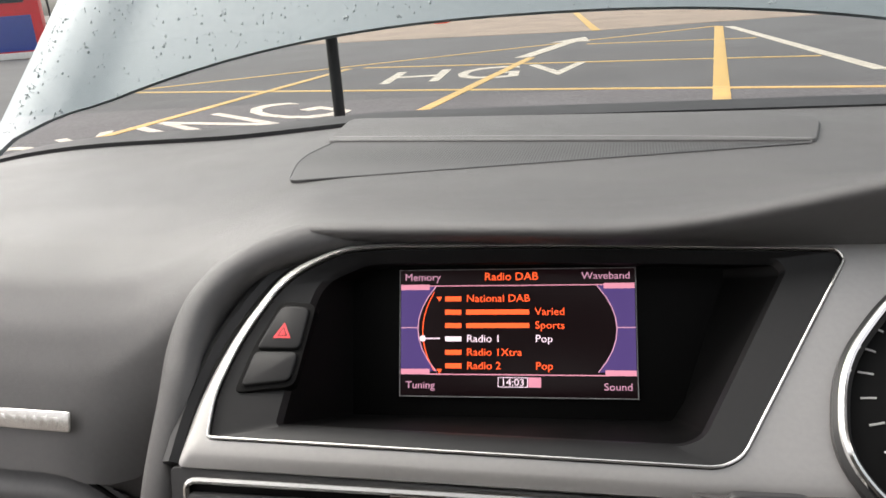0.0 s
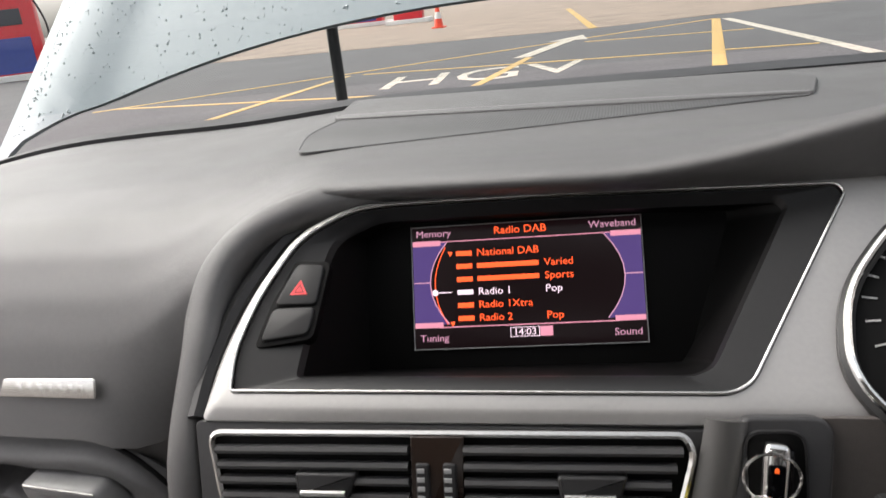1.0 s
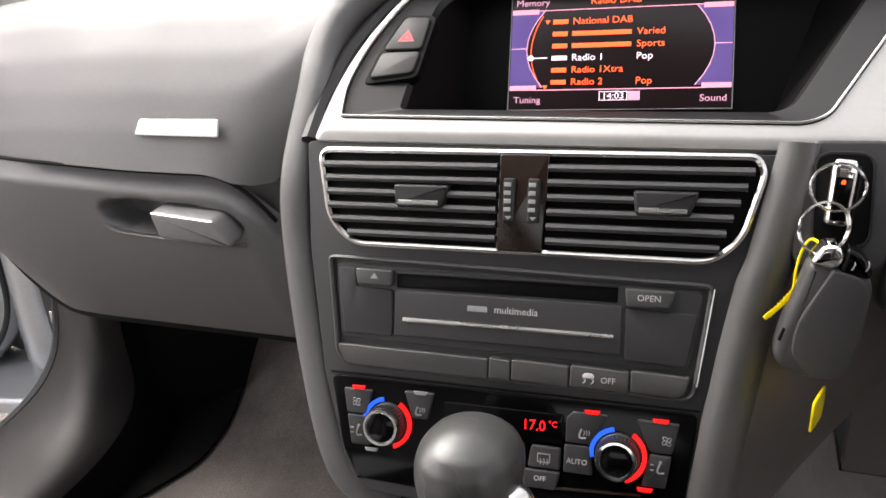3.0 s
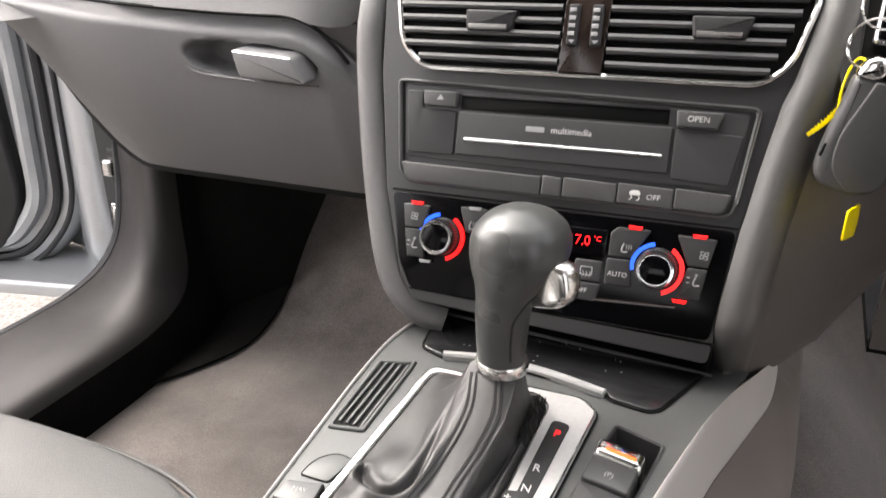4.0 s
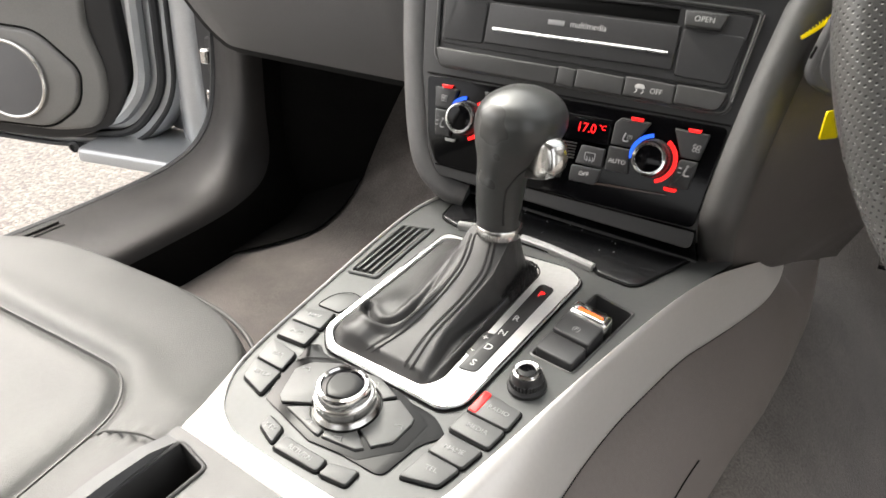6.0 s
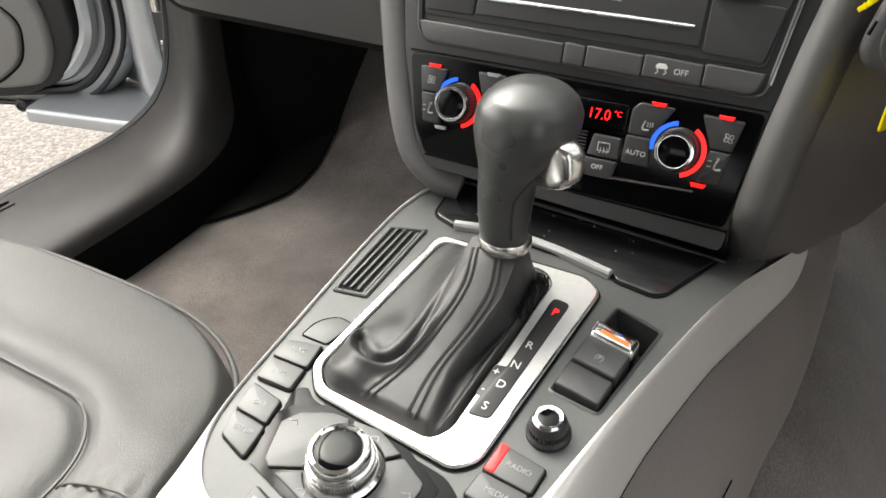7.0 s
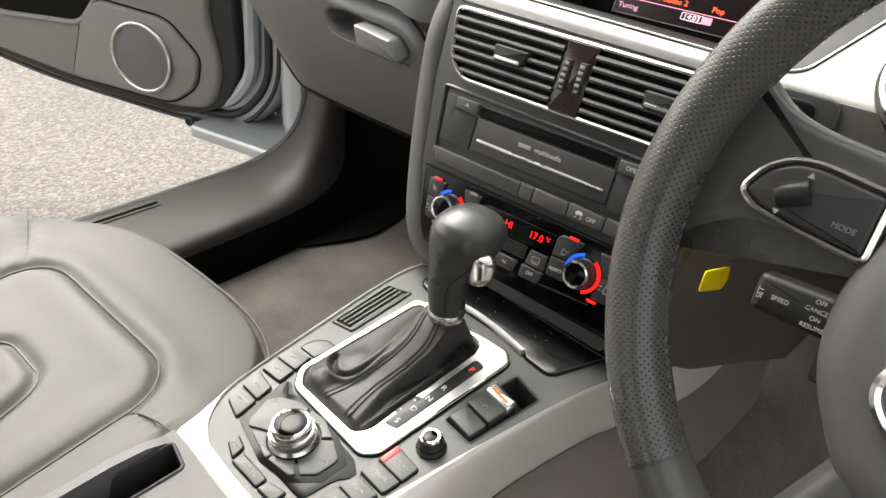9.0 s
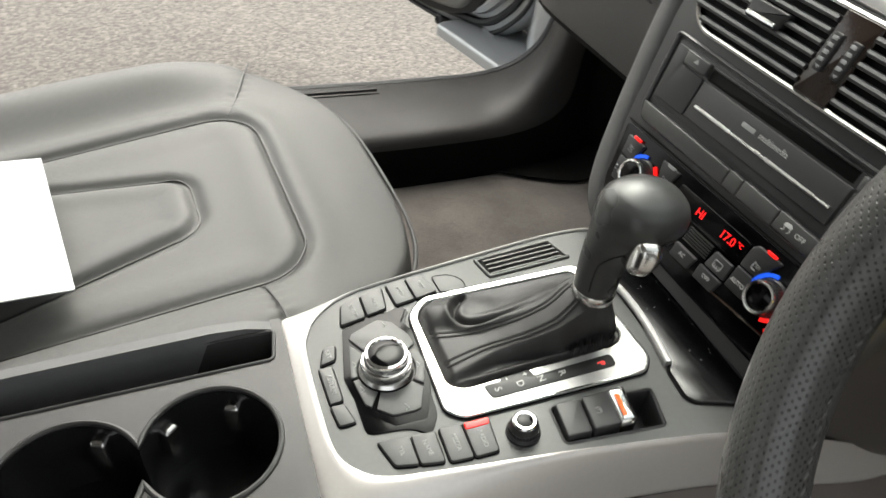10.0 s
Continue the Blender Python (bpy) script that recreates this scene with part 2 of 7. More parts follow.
ALU = mat("brushed_aluminium", (0.78, 0.78, 0.77), 0.28, metal=1.0, var=0.03, rvar=0.05)
CHROME = mat("chrome", (0.85, 0.85, 0.84), 0.10, metal=1.0, var=0.02, rvar=0.03)
SATIN = mat("satin_chrome", (0.64, 0.63, 0.61), 0.22, metal=1.0, var=0.03, rvar=0.04)
LEATHER = mat("seat_leather", (0.088, 0.0885, 0.085), 0.46, spec=0.36, bump=0.35, bscale=650, cells=True, var=0.08, vscale=6, dist=0.0004)
BOOT = mat("boot_leather", (0.027, 0.0267, 0.0264), 0.42, bump=0.22, bscale=1500, cells=True, var=0.1, dist=0.0003)
KNOBM = mat("gear_knob_leather", (0.047, 0.0485, 0.047), 0.3, bump=0.08, bscale=900, cells=True, var=0.05, dist=0.0003)
CHEEK = mat("cheek_grain", (0.050, 0.048, 0.046), 0.42, spec=0.9, bump=0.22, bscale=1300, cells=True, var=0.08, dist=0.0005)
CUP_BLACK = mat("cup_black", (0.010, 0.010, 0.0105), 0.25, var=0.1)
DECK = mat("deck_grey", (0.027, 0.0265, 0.026), 0.36, bump=0.2, bscale=1300, cells=True, var=0.08, dist=0.0003)
# carpet darkened to near black: the footwell's shade is put into the colour
FOOTWELL = mat("shaded_carpet", (0.005, 0.0049, 0.0047), 0.95, bump=0.8, bscale=600, var=0.3, vscale=14, dist=0.002, fine=0.3, spec=0.05)
GATE_ALU = mat("matt_aluminium", (0.47, 0.47, 0.466), 0.40, metal=0.6, var=0.025, rvar=0.05)
DOOR_TRIM = mat("door_trim_grey", (0.19, 0.185, 0.175), 0.42, bump=0.3, bscale=900, cells=True, var=0.06, dist=0.0004)
FLANK = mat("flank_plastic", (0.145, 0.125, 0.114), 0.5, bump=0.25, bscale=1200, cells=True, var=0.06, dist=0.0003)
# black lightened for the light the sloping row keys catch; also on the stalk
ROWKEY = mat("row_key_lightened", (0.054, 0.054, 0.0535), 0.36, var=0.08, bump=0.1, bscale=1800, dist=0.0002)
FOB = mat("fob_plastic", (0.060, 0.060, 0.061), 0.42, bump=0.2, bscale=1400, cells=True, var=0.07, dist=0.0003)
# black lightened for the light on the slat tops
SLAT = mat("slat_lightened", (0.055, 0.055, 0.056), 0.34, var=0.08, bump=0.1, bscale=1800, dist=0.0002)
STITCH = mat("stitch", (0.009, 0.009, 0.009), 0.7)
CARPET = mat("carpet", (0.094, 0.083, 0.076), 0.95, bump=0.35, bscale=520, var=0.30, vscale=14, dist=0.002, fine=0.35, spec=0.1, sheen=0.3)
TRIMBLACK = mat("sill_plastic", (0.022, 0.0208, 0.0204), 0.46, spec=0.28, bump=0.2, bscale=900, cells=True, var=0.1, dist=0.0004)
RUBBER = mat("rubber_seal", (0.020, 0.021, 0.023), 0.55, var=0.1)
PAINT = mat("body_paint", (0.41, 0.425, 0.435), 0.36, metal=0.4, var=0.05, coat=0.8, rvar=0.04)
BONNET = mat("bonnet_paint", (0.255, 0.295, 0.31), 0.40, metal=0.15, var=0.04, vscale=3, coat=0.15, rvar=0.04)
WHITE_MARK = mat("white_print", (0.55, 0.55, 0.54), 0.5)
GREY_MARK = mat("grey_print", (0.30, 0.305, 0.305), 0.5)
DARK_MARK = mat("dim_print", (0.24, 0.24, 0.24), 0.5)
YELLOW = mat("yellow_plastic", (0.92, 0.74, 0.0), 0.35, var=0.08, vscale=60)
PAPER = mat("paper", (0.62, 0.64, 0.66), 0.6, var=0.02)
RED_ON = glow("red_light", (1.0, 0.012, 0.012), 0.42)
RED_DIG = glow("red_digits", (1.0, 0.012, 0.015), 0.6)
BLUE_ON = glow("blue_light", (0.012, 0.11, 1.0), 0.34)
ORANGE_ON = glow("orange_light", (1.0, 0.13, 0.02), 0.4)
SCR_BLACK = glow("screen_black", (0.004, 0.0015, 0.002), 0.6)
SCR_ORANGE = glow("screen_orange", (1.0, 0.11, 0.03), 0.75)
SCR_WHITE = glow("screen_white", (0.9, 0.72, 0.85), 0.6)
SCR_PINK = glow("screen_pink", (0.85, 0.34, 0.46), 0.42)
SCR_VIOLET = glow("screen_violet", (0.095, 0.06, 0.22), 0.40)
SCR_DIM = glow("screen_dim", (0.55, 0.28, 0.40), 0.55)
GLASS = thin_glass("windscreen_glass")
WATER = mat("water_drop", (0.36, 0.40, 0.415), 0.10, metal=0.15, var=0.02, coat=0.5)

# ---- outside ----
def ground_material(name, a, b, c, scale, bump, rough=0.85):
    m = bpy.data.materials.new(name)
    m.use_nodes = True
    nt = m.node_tree
    bs = nt.nodes["Principled BSDF"]
    bs.inputs["Roughness"].default_value = rough
    tc = nt.nodes.new("ShaderNodeTexCoord")
    vo = node(nt, "ShaderNodeTexVoronoi", Scale=scale)
    nz = node(nt, "ShaderNodeTexNoise", Scale=0.9, Detail=5.0)
    nf = node(nt, "ShaderNodeTexNoise", Scale=scale * 0.35, Detail=4.0)
    for n in (vo, nz, nf):
        nt.links.new(tc.outputs["Object"], n.inputs["Vector"])
    ramp = nt.nodes.new("ShaderNodeValToRGB")
    e = ramp.color_ramp.elements
    e[0].position, e[0].color = 0.0, (*a, 1)
    e[1].position, e[1].color = 1.0, (*c, 1)
    mid = e.new(0.55)
    mid.color = (*b, 1)
    nt.links.new(vo.outputs["Color"], ramp.inputs["Fac"])
    mul = nt.nodes.new("ShaderNodeMix")
    mul.data_type, mul.blend_type = "RGBA", "MULTIPLY"
    mul.inputs["Factor"].default_value = 1.0
    add = nt.nodes.new("ShaderNodeMath")
    nt.links.new(nz.outputs["Fac"], add.inputs[0])
    nt.links.new(nf.outputs["Fac"], add.inputs[1])
    r = node(nt, "ShaderNodeMapRange", From_Min=0.6, From_Max=1.4, To_Min=0.7, To_Max=1.25)
    nt.links.new(add.outputs[0], r.inputs["Value"])
    nt.links.new(ramp.outputs[0], mul.inputs["A"])
    nt.links.new(r.outputs[0], mul.inputs["B"])
    nt.links.new(mul.outputs["Result"], bs.inputs["Base Color"])
    bp = node(nt, "ShaderNodeBump", Strength=bump, Distance=0.004)
    nt.links.new(vo.outputs["Distance"], bp.inputs["Height"])
    bp.invert = True
    nt.links.new(bp.outputs[0], bs.inputs["Normal"])
    return m


CHIPS = ground_material("chip_asphalt", (0.070, 0.064, 0.058), (0.135, 0.122, 0.110), (0.225, 0.203, 0.184), 125, 0.7)
ASPHALT = ground_material("road_asphalt", (0.05, 0.05, 0.052), (0.075, 0.075, 0.078), (0.11, 0.11, 0.11), 70, 0.4)
CONCRETE = ground_material("brown_concrete", (0.20, 0.155, 0.12), (0.25, 0.20, 0.16), (0.32, 0.26, 0.21), 30, 0.15)
LINE_Y = mat("yellow_line_paint", (0.42, 0.275, 0.085), 0.7, var=0.18, vscale=5, fine=0.35)
LINE_W = mat("white_line_paint", (0.40, 0.37, 0.31), 0.7, var=0.35, vscale=9, fine=0.35)


def sheet(x0, y0, x1, y1, z0, z1):
    return slab(box2(x0, y0, x1, y1), z0, z1, 0.001)


solo("ground", sheet(-400, -400, 400, 900, -0.3, 0.0), CHIPS, I4, "pale stone-chip asphalt of the forecourt", "ground", kind="structure")
solo("road", slab([(-60, 3.2), (60, 3.2), (60, 19.15), (3.15, 18.21), (-0.64, 17.26), (-4.87, 17.87), (-60, 22.61)], 0, 0.004, 0.001), ASPHALT, I4, "dark grey asphalt yard with painted markings", "road", kind="structure")
solo("pavement", slab([(-60, 22.68), (-4.87, 17.95), (-0.64, 17.35), (3.15, 18.3), (60, 19.22), (60, 70), (-60, 70)], 0, 0.006, 0.001), CONCRETE, I4, "brownish concrete forecourt beyond the yard", "pavement", kind="structure")


def line(name, a, b, w, m, label, z=0.004):
    a, b = V(a), V(b)
    d = (b - a).normalized()
    s = V((-d.y, d.x)) * (w / 2)
    pts = [a - s, b - s, b + s, a + s]
    c = (a + b) / 2
    ob = solo(name, slab([(p.x - c.x, p.y - c.y) for p in pts], 0, 0.004, 0.0008), m, pose(c.x, c.y, z), label, "road marking", "yard markings", "structure")
    return ob


YL = "yellow painted bay line on the asphalt yard"
line("trim", (-7.07, 9.91), (6.57, 6.83), 0.114, LINE_Y, YL)
line("trim", (-3.94, 11.75), (2.34, 10.53), 0.107, LINE_Y, YL)
line("trim", (-0.66, 14.02), (2.0, 13.51), 0.111, LINE_Y, YL)
line("trim", (0.63, 4.62), (1.73, 16.54), 0.158, LINE_Y, "broad yellow painted bay line on the asphalt yard", 0.0045)
line("trim", (-4.94, 4.51), (-4.18, 11.7), 0.125, LINE_Y, YL, 0.005)
line("trim", (-2.13, 4.63), (-1.39, 12.07), 0.125, LINE_Y, YL, 0.005)
line("trim", (-7.36, 9.72), (1.71, 16.63), 0.123, LINE_Y, YL, 0.0055)
line("trim", (-2.0, 28.95), (-0.65, 17.34), 0.181, LINE_Y, YL, 0.0065)
line("trim", (1.9, 16.38), (2.61, 9.02), 0.157, LINE_W, "white painted line across the yard", 0.005)
line("trim", (2.61, 9.02), (3.84, 9.08), 0.149, LINE_W, "white painted line across the yard", 0.0055)


def road_word(text, x, y, turn, size, wide):
    ob = thing("road_lettering", pose(x, y, 0.004, 0, 0, turn), "worn white word painted on the yard", "road marking", kind="structure")
    letters(text, size, LINE_W, ob, 0, 0, 0.002, depth=0.002, wide=wide)
    return ob


road_word("HGV", -1.8, 10.25, 5.4, 1.93, 0.684)
road_word("PARKING", -4.39, 6.02, 53.4, 2.10, 0.518)
arrow = [(x * 1.24, y * 1.50) for x, y in [(-0.10, -1.2), (0.10, -1.2), (0.10, 0.5), (0.30, 0.5), (0, 1.2), (-0.30, 0.5), (-0.10, 0.5)]]
solo("road_arrow", slab(arrow, 0, 0.004, 0.001), LINE_W, pose(-1.15, 13.87, 0.0075, 0, 0, -12), "white painted direction arrow on the yard", "road marking", kind="structure")

RED_P = mat("red_panel", (0.62, 0.02, 0.03), 0.35, var=0.08)
BLUE_P = mat("blue_panel", (0.03, 0.06, 0.28), 0.4, var=0.08)
WHITE_P = mat("white_panel", (0.72, 0.72, 0.70), 0.5, var=0.05)
DARK_P = mat("dark_panel", (0.03, 0.035, 0.045), 0.4, var=0.1)
CONE_O = mat("cone_orange", (0.75, 0.06, 0.02), 0.5, var=0.08)


def fuel_pump(x, y, turn, w=1.0, h=2.2, lower=BLUE_P):
    ob = thing("fuel_pump", pose(x, y, 0.006, 0, 0, turn), "red and blue fuel pump on a pale plinth", "fuel pump", "forecourt pumps")
    part("plinth", block(-w * 0.75, -0.5, 0, w * 0.75, 0.5, 0.16, 0.02), WHITE_P, ob)
    part("cabinet", block(-w / 2, -0.28, 0.16, w / 2, 0.28, h, 0.03), RED_P, ob)
    part("lower_panel", block(-w * 0.36, -0.305, 0.2, w * 0.36, -0.27, h * 0.48, 0.01), lower, ob)
    part("display", block(-w * 0.3, -0.30, h * 0.62, w * 0.3, -0.27, h * 0.8, 0.01), DARK_P, ob)
    part("hose", tube(smooth_path([(w * 0.5, 0, h * 0.9), (w * 0.62, -0.1, h * 0.6), (w * 0.6, -0.15, 0.5), (w * 0.54, -0.1, 0.9)], 6), 0.03), RUBBER, ob)
    return ob


fuel_pump(-8.53, 31.56, 4, 1.17, 2.4, RED_P)
fuel_pump(-11.03, 33.15, 4, 1.83, 2.4)
fuel_pump(-16.91, 19.38, 30, 1.76, 2.4)
cone = thing("traffic_cone", pose(-5.72, 24.7, 0.006), "orange and white plastic traffic cone on the forecourt", "traffic cone")
part("base", block(-0.2, -0.2, 0, 0.2, 0.2, 0.04, 0.01), CONE_O, cone)
part("body", lathe([(0.15, 0.04), (0.14, 0.06), (0.05, 0.68), (0.04, 0.70)], 20), CONE_O, cone)
part("sleeve", lathe([(0.112, 0.28), (0.114, 0.28), (0.081, 0.48), (0.079, 0.48)], 20), WHITE_P, cone, "white reflective sleeve")


# bonnet, raised on its strut
hinge = pose(0, 0.98, 0.958, 50)
bonnet = thing("bonnet", hinge, "raised silver-blue car bonnet wet with raindrops", "car bonnet")


def bonnet_at(u, v):
    x = (u - 0.5) * 2
    s = v * 1.15
    edge = 0.152 * (1 - (abs(x) * 0.86 / 0.75) ** 2.4)
    half = 0.86 - 0.33 * v + 0.15 * v * v
    crown = 0.035 * (1 - x * x) - 0.05 * sstep(0.86, 1.0, abs(x)) + 0.012 * sstep(0.70, 0.80, abs(x))
    return (x * half, s + edge * (1 - v), crown + 0.03 * math.sin(v * math.pi))


part("skin", surface(bonnet_at, 60, 40, 0.006), BONNET, bonnet)
drops = bmesh.new()
rnd = random.Random(4)
for i in range(3600):
    u, v = rnd.uniform(0.02, 0.98), rnd.uniform(0.0, 0.42)
    p = V(bonnet_at(u, v))
    a, b = V(bonnet_at(u + 0.004, v)) - p, V(bonnet_at(u, v + 0.004)) - p
    n = a.cross(b).normalized()
    a.normalize()
    b = n.cross(a)
    r = rnd.choice((0.0008, 0.0010, 0.0013, 0.0017, 0.0024)) * rnd.uniform(0.6, 1.0)
    L = []
    for f, hgt in ((1.0, -0.001), (0.95, 0.35 * r), (0.6, 0.7 * r), (0.15, 0.8 * r)):
        L.append([p + (a * math.cos(k * 1.0472) + b * math.sin(k * 1.0472) * 1.25) * r * f + n * hgt for k in range(6)])
    rings(drops, L, cap0=False)
tagged(part("raindrops", drops, WATER, bonnet, "clear raindrops", sharp=80), kind="stuff")
strut = thing("bonnet_strut", pose(-0.30, 1.10, 0.80), "dark gas strut that holds the bonnet up", "gas strut")
part("rod", lathe([(0.0045, 0.0), (0.0045, 0.42)], 14), BLACK, strut)
part("cylinder", lathe([(0.0075, -0.05), (0.0085, -0.045), (0.0085, 0.33), (0.0055, 0.335)], 16), BLACK, strut)

# ---- dashboard ----
dash = thing("dashboard", pose(0, 0.6, 0.7), "dark grey soft-touch car dashboard with a padded brow", "dashboard")
SIDE_ROWS = [(0.0, 0.82, 1.003), (0.10, 0.72, 1.006), (0.22, 0.62, 1.003), (0.34, 0.535, 0.998), (0.46, 0.482, 0.986), (0.56, 0.450, 0.968), (0.66, 0.426, 0.945), (0.76, 0.408, 0.920), (0.88, 0.393, 0.892), (1.0, 0.382, 0.866)]
BROW_ROWS = [(0.0, 0.82, 1.006), (0.10, 0.72, 1.007), (0.22, 0.63, 1.006), (0.34, 0.562, 1.0050), (0.46, 0.522, 1.0076), (0.54, 0.500, 1.0090), (0.62, 0.482, 1.0090), (0.70, 0.4690, 1.0078), (0.78, 0.4605, 1.0058), (0.84, 0.4565, 1.0034), (0.88, 0.4550, 1.0005), (0.92, 0.4565, 0.9970), (0.96, 0.4625, 0.9920), (1.0, 0.4740, 0.9850)]


def lid_top(x):
    return 0.863 + 0.010 * sstep(-0.26, -0.55, x) - 0.036 * max(0, (x + 0.245) / 0.062) ** 2.2


def dash_at(u, v):
    x = -0.74 + 1.48 * u
    ys, zs = lerp_rows(SIDE_ROWS, v)
    yb, zb = lerp_rows(BROW_ROWS, v)
    w = sstep(-0.222, -0.080, x)
    y, z = ys + (yb - ys) * w, zs + (zb - zs) * w
    y += 0.018 * sstep(0.1, 0.5, x) * v * v + 0.05 * (sstep(-0.30, -0.74, x) if x < -0.3 else 0) * v * v
    z += (max(0.825, lid_top(x)) + 0.003 - 0.866) * (1 - w) * sstep(0.72, 1.0, v)
    z += 0.040 * sstep(0.09, 0.36, x) * sstep(0.25, 0.8, v) * sstep(1.0, 0.88, v)
    z -= 0.05 * max(0, (abs(x) - 0.32) / 0.42) ** 2
    z -= 0.013 * sstep(-0.12, -0.36, x) * sstep(0.55, 0.1, v) * (1 - 0.6 * sstep(-0.36, -0.62, x))
    return (x, y, z)


part("top_pad", surface(dash_at, 110, 48, 0.006), DASH, dash, "grey grained soft pad", at=I4, sharp=60)

# padded border that runs from the brow down beside the centre stack
border = [BZ @ V(p) for p in ((-0.030, 0.136, -0.006), (-0.060, 0.134, 0.001), (-0.085, 0.1305, 0.006), (-0.110, 0.1235, 0.0085), (-0.133, 0.1135, 0.009), (-0.152, 0.099, 0.009), (-0.165, 0.078, 0.008), (-0.1695, 0.052, 0.005), (-0.1690, 0.026, 0.001))]
border += [ST @ V(p) for p in ((-0.1395, 0.150, -0.004), (-0.1370, 0.105, -0.004), (-0.1235, 0.030, -0.004), (-0.1070, -0.028, -0.004), (-0.088, -0.050, -0.008), (-0.066, -0.056, -0.014))]
sec = [(x * 0.0120, y * 0.030 - 0.026) for x, y in ((-1, -1), (1, -1), (1, 0.45), (0.93, 0.72), (0.72, 0.90), (0.35, 0.98), (-0.35, 0.98), (-0.72, 0.90), (-0.93, 0.72), (-1, 0.45))]
part("padded_border", sweep(smooth_path(border, 8), sec, up=(0.0, -0.80, 0.6)), DASH, dash, "grey padded border beside the centre stack", at=I4, sharp=60)


# passenger side: side wall behind the border, glovebox bay
def lid_edge(x):
    return 0.710 + 0.22 * max(0, (-x - 0.45) / 0.26) ** 1.45


def bay_at(u, v):
    x = -0.72 + 0.60 * u
    z = 0.872 + (lid_edge(x) + 0.012 - 0.872) * v
    return (x, 0.418 + 0.022 * v + 0.05 * sstep(-0.40, -0.74, x), z)


part("glovebox_bay", surface(bay_at, 12, 6, 0.02), DASH_LOW, dash, at=I4)


def corner_at(u, v):
    x = -0.245 + 0.100 * u
    return (V(dash_at((x + 0.74) / 1.48, 0.985)) + V((0, 0.006, -0.002))).lerp(V((x, 0.398 + 0.02 * u, lid_top(min(x, -0.185)) - 0.010 - 0.03 * u)), v)


part("pad_corner", surface(corner_at, 16, 8, 0.003), DASH, dash, "grey pad behind the end of the glovebox lid", at=I4, sharp=60)
bm = slab(rounded([(-0.306, -0.0062), (-0.232, -0.0068), (-0.232, 0.0062), (-0.302, 0.0058)], 0.002), 0, 0.0016, 0.0008)
plate = part("badge_plate", bm, SATIN, dash, "satin silver badge plate", at=frame_at((0.0075, 0.3930, 0.897), 0, 18))
for k in range(7):
    part("badge_mark", block(-0.292 + k * 0.0078, -0.0024, 0.0014, -0.2875 + k * 0.0078, 0.0024, 0.00175, 0.0001), SATIN, plate, m=I4)

# glovebox lid
def lid_at(u, v):
    x = -0.69 + 0.510 * u
    top = lid_top(x)
    z = top + (lid_edge(x) - top) * v
    y = 0.380 + 0.050 * v * v + 0.012 * sstep(0.10, 0.0, v) + 0.05 * sstep(-0.40, -0.74, x) + 0.012 * sstep(-0.21, -0.16, x)
    # dish behind the handle
    d = (abs(x + 0.277) / 0.064) ** 4 + (abs(z - 0.829 + (x + 0.277) * 0.05) / 0.0135) ** 2
    y += 0.026 * sstep(1.15, 0.55, d)
    return (x, y, z)


HANDLE = mat("handle_grey", (0.185, 0.185, 0.187), 0.38, var=0.05, bump=0.1, bscale=1500, dist=0.0002)
glovebox = thing("glovebox", pose(-0.42, 0.42, 0.70), "dark grey closed glovebox lid with a recessed handle", "glovebox")
part("lid", surface(lid_at, 170, 70, 0.006), DASH_LOW, glovebox, at=I4, sharp=60)
hm = frame_at((-0.250, 0.3735, 0.828), -3, -6)
handle = part("handle", slab(rounded([(-0.033, 0.0120), (0.025, 0.0090), (0.037, -0.0120), (-0.029, -0.0105)], 0.005, 5), -0.02, 0.0052, 0.0030), HANDLE, glovebox, "light grey pull handle", at=hm)
part("top_edge", tube([(-0.0305, 0.0104, 0.0042), (0.0240, 0.0076, 0.0042)], 0.0007, 6), SATIN, handle, "bright upper edge", m=I4)
part("recess_lip", tube(smooth_path([(-0.338, 0.3805, 0.8225), (-0.325, 0.3800, 0.8168), (-0.28, 0.3795, 0.8140), (-0.235, 0.3795, 0.8125), (-0.210, 0.3800, 0.8130)], 6), 0.0011, 6), DASH, glovebox, "light edge of the handle recess", at=I4)
part("lid_seam", tube([(x, 0.3865 + 0.05 * sstep(-0.40, -0.74, x), lid_top(x) + 0.0016) for x in [-0.69 + 0.505 * k / 60 for k in range(61)]], 0.0016, 6), DEEP, glovebox, "dark gap above the lid", at=I4)
# sheet below the lid, coloured near black for the shade under it
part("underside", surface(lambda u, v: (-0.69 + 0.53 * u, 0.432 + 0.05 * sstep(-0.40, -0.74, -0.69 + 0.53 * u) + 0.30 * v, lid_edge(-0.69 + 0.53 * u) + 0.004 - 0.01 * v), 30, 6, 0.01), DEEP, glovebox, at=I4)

# speaker cover on top
cover = thing("speaker_cover", pose(0.05, 0.68, 1.0), "grey speaker cover with a fine perforated mesh", "speaker cover")
PERF = bpy.data.materials.new("perforated_mesh")
PERF.use_nodes = True
pn = PERF.node_tree
pb = pn.nodes["Principled BSDF"]
pt = pn.nodes.new("ShaderNodeTexCoord")
chk = node(pn, "ShaderNodeTexVoronoi", Scale=430.0, Randomness=0.0)
pn.links.new(pt.outputs["Object"], chk.inputs["Vector"])
pr = node(pn, "ShaderNodeMapRange", From_Min=0.30, From_Max=0.42, To_Min=0.012, To_Max=0.085)
pn.links.new(chk.outputs["Distance"], pr.inputs["Value"])
pn.links.new(pr.outputs[0], pb.inputs["Base Color"])
pb.inputs["Roughness"].default_value = 0.5
mesh_out = rounded([(-0.140, 0.566), (-0.162, 0.640), (-0.150, 0.718), (0.240, 0.668), (0.243, 0.657)], [0.012, 0.03, 0.02, 0.004, 0.004], 5)
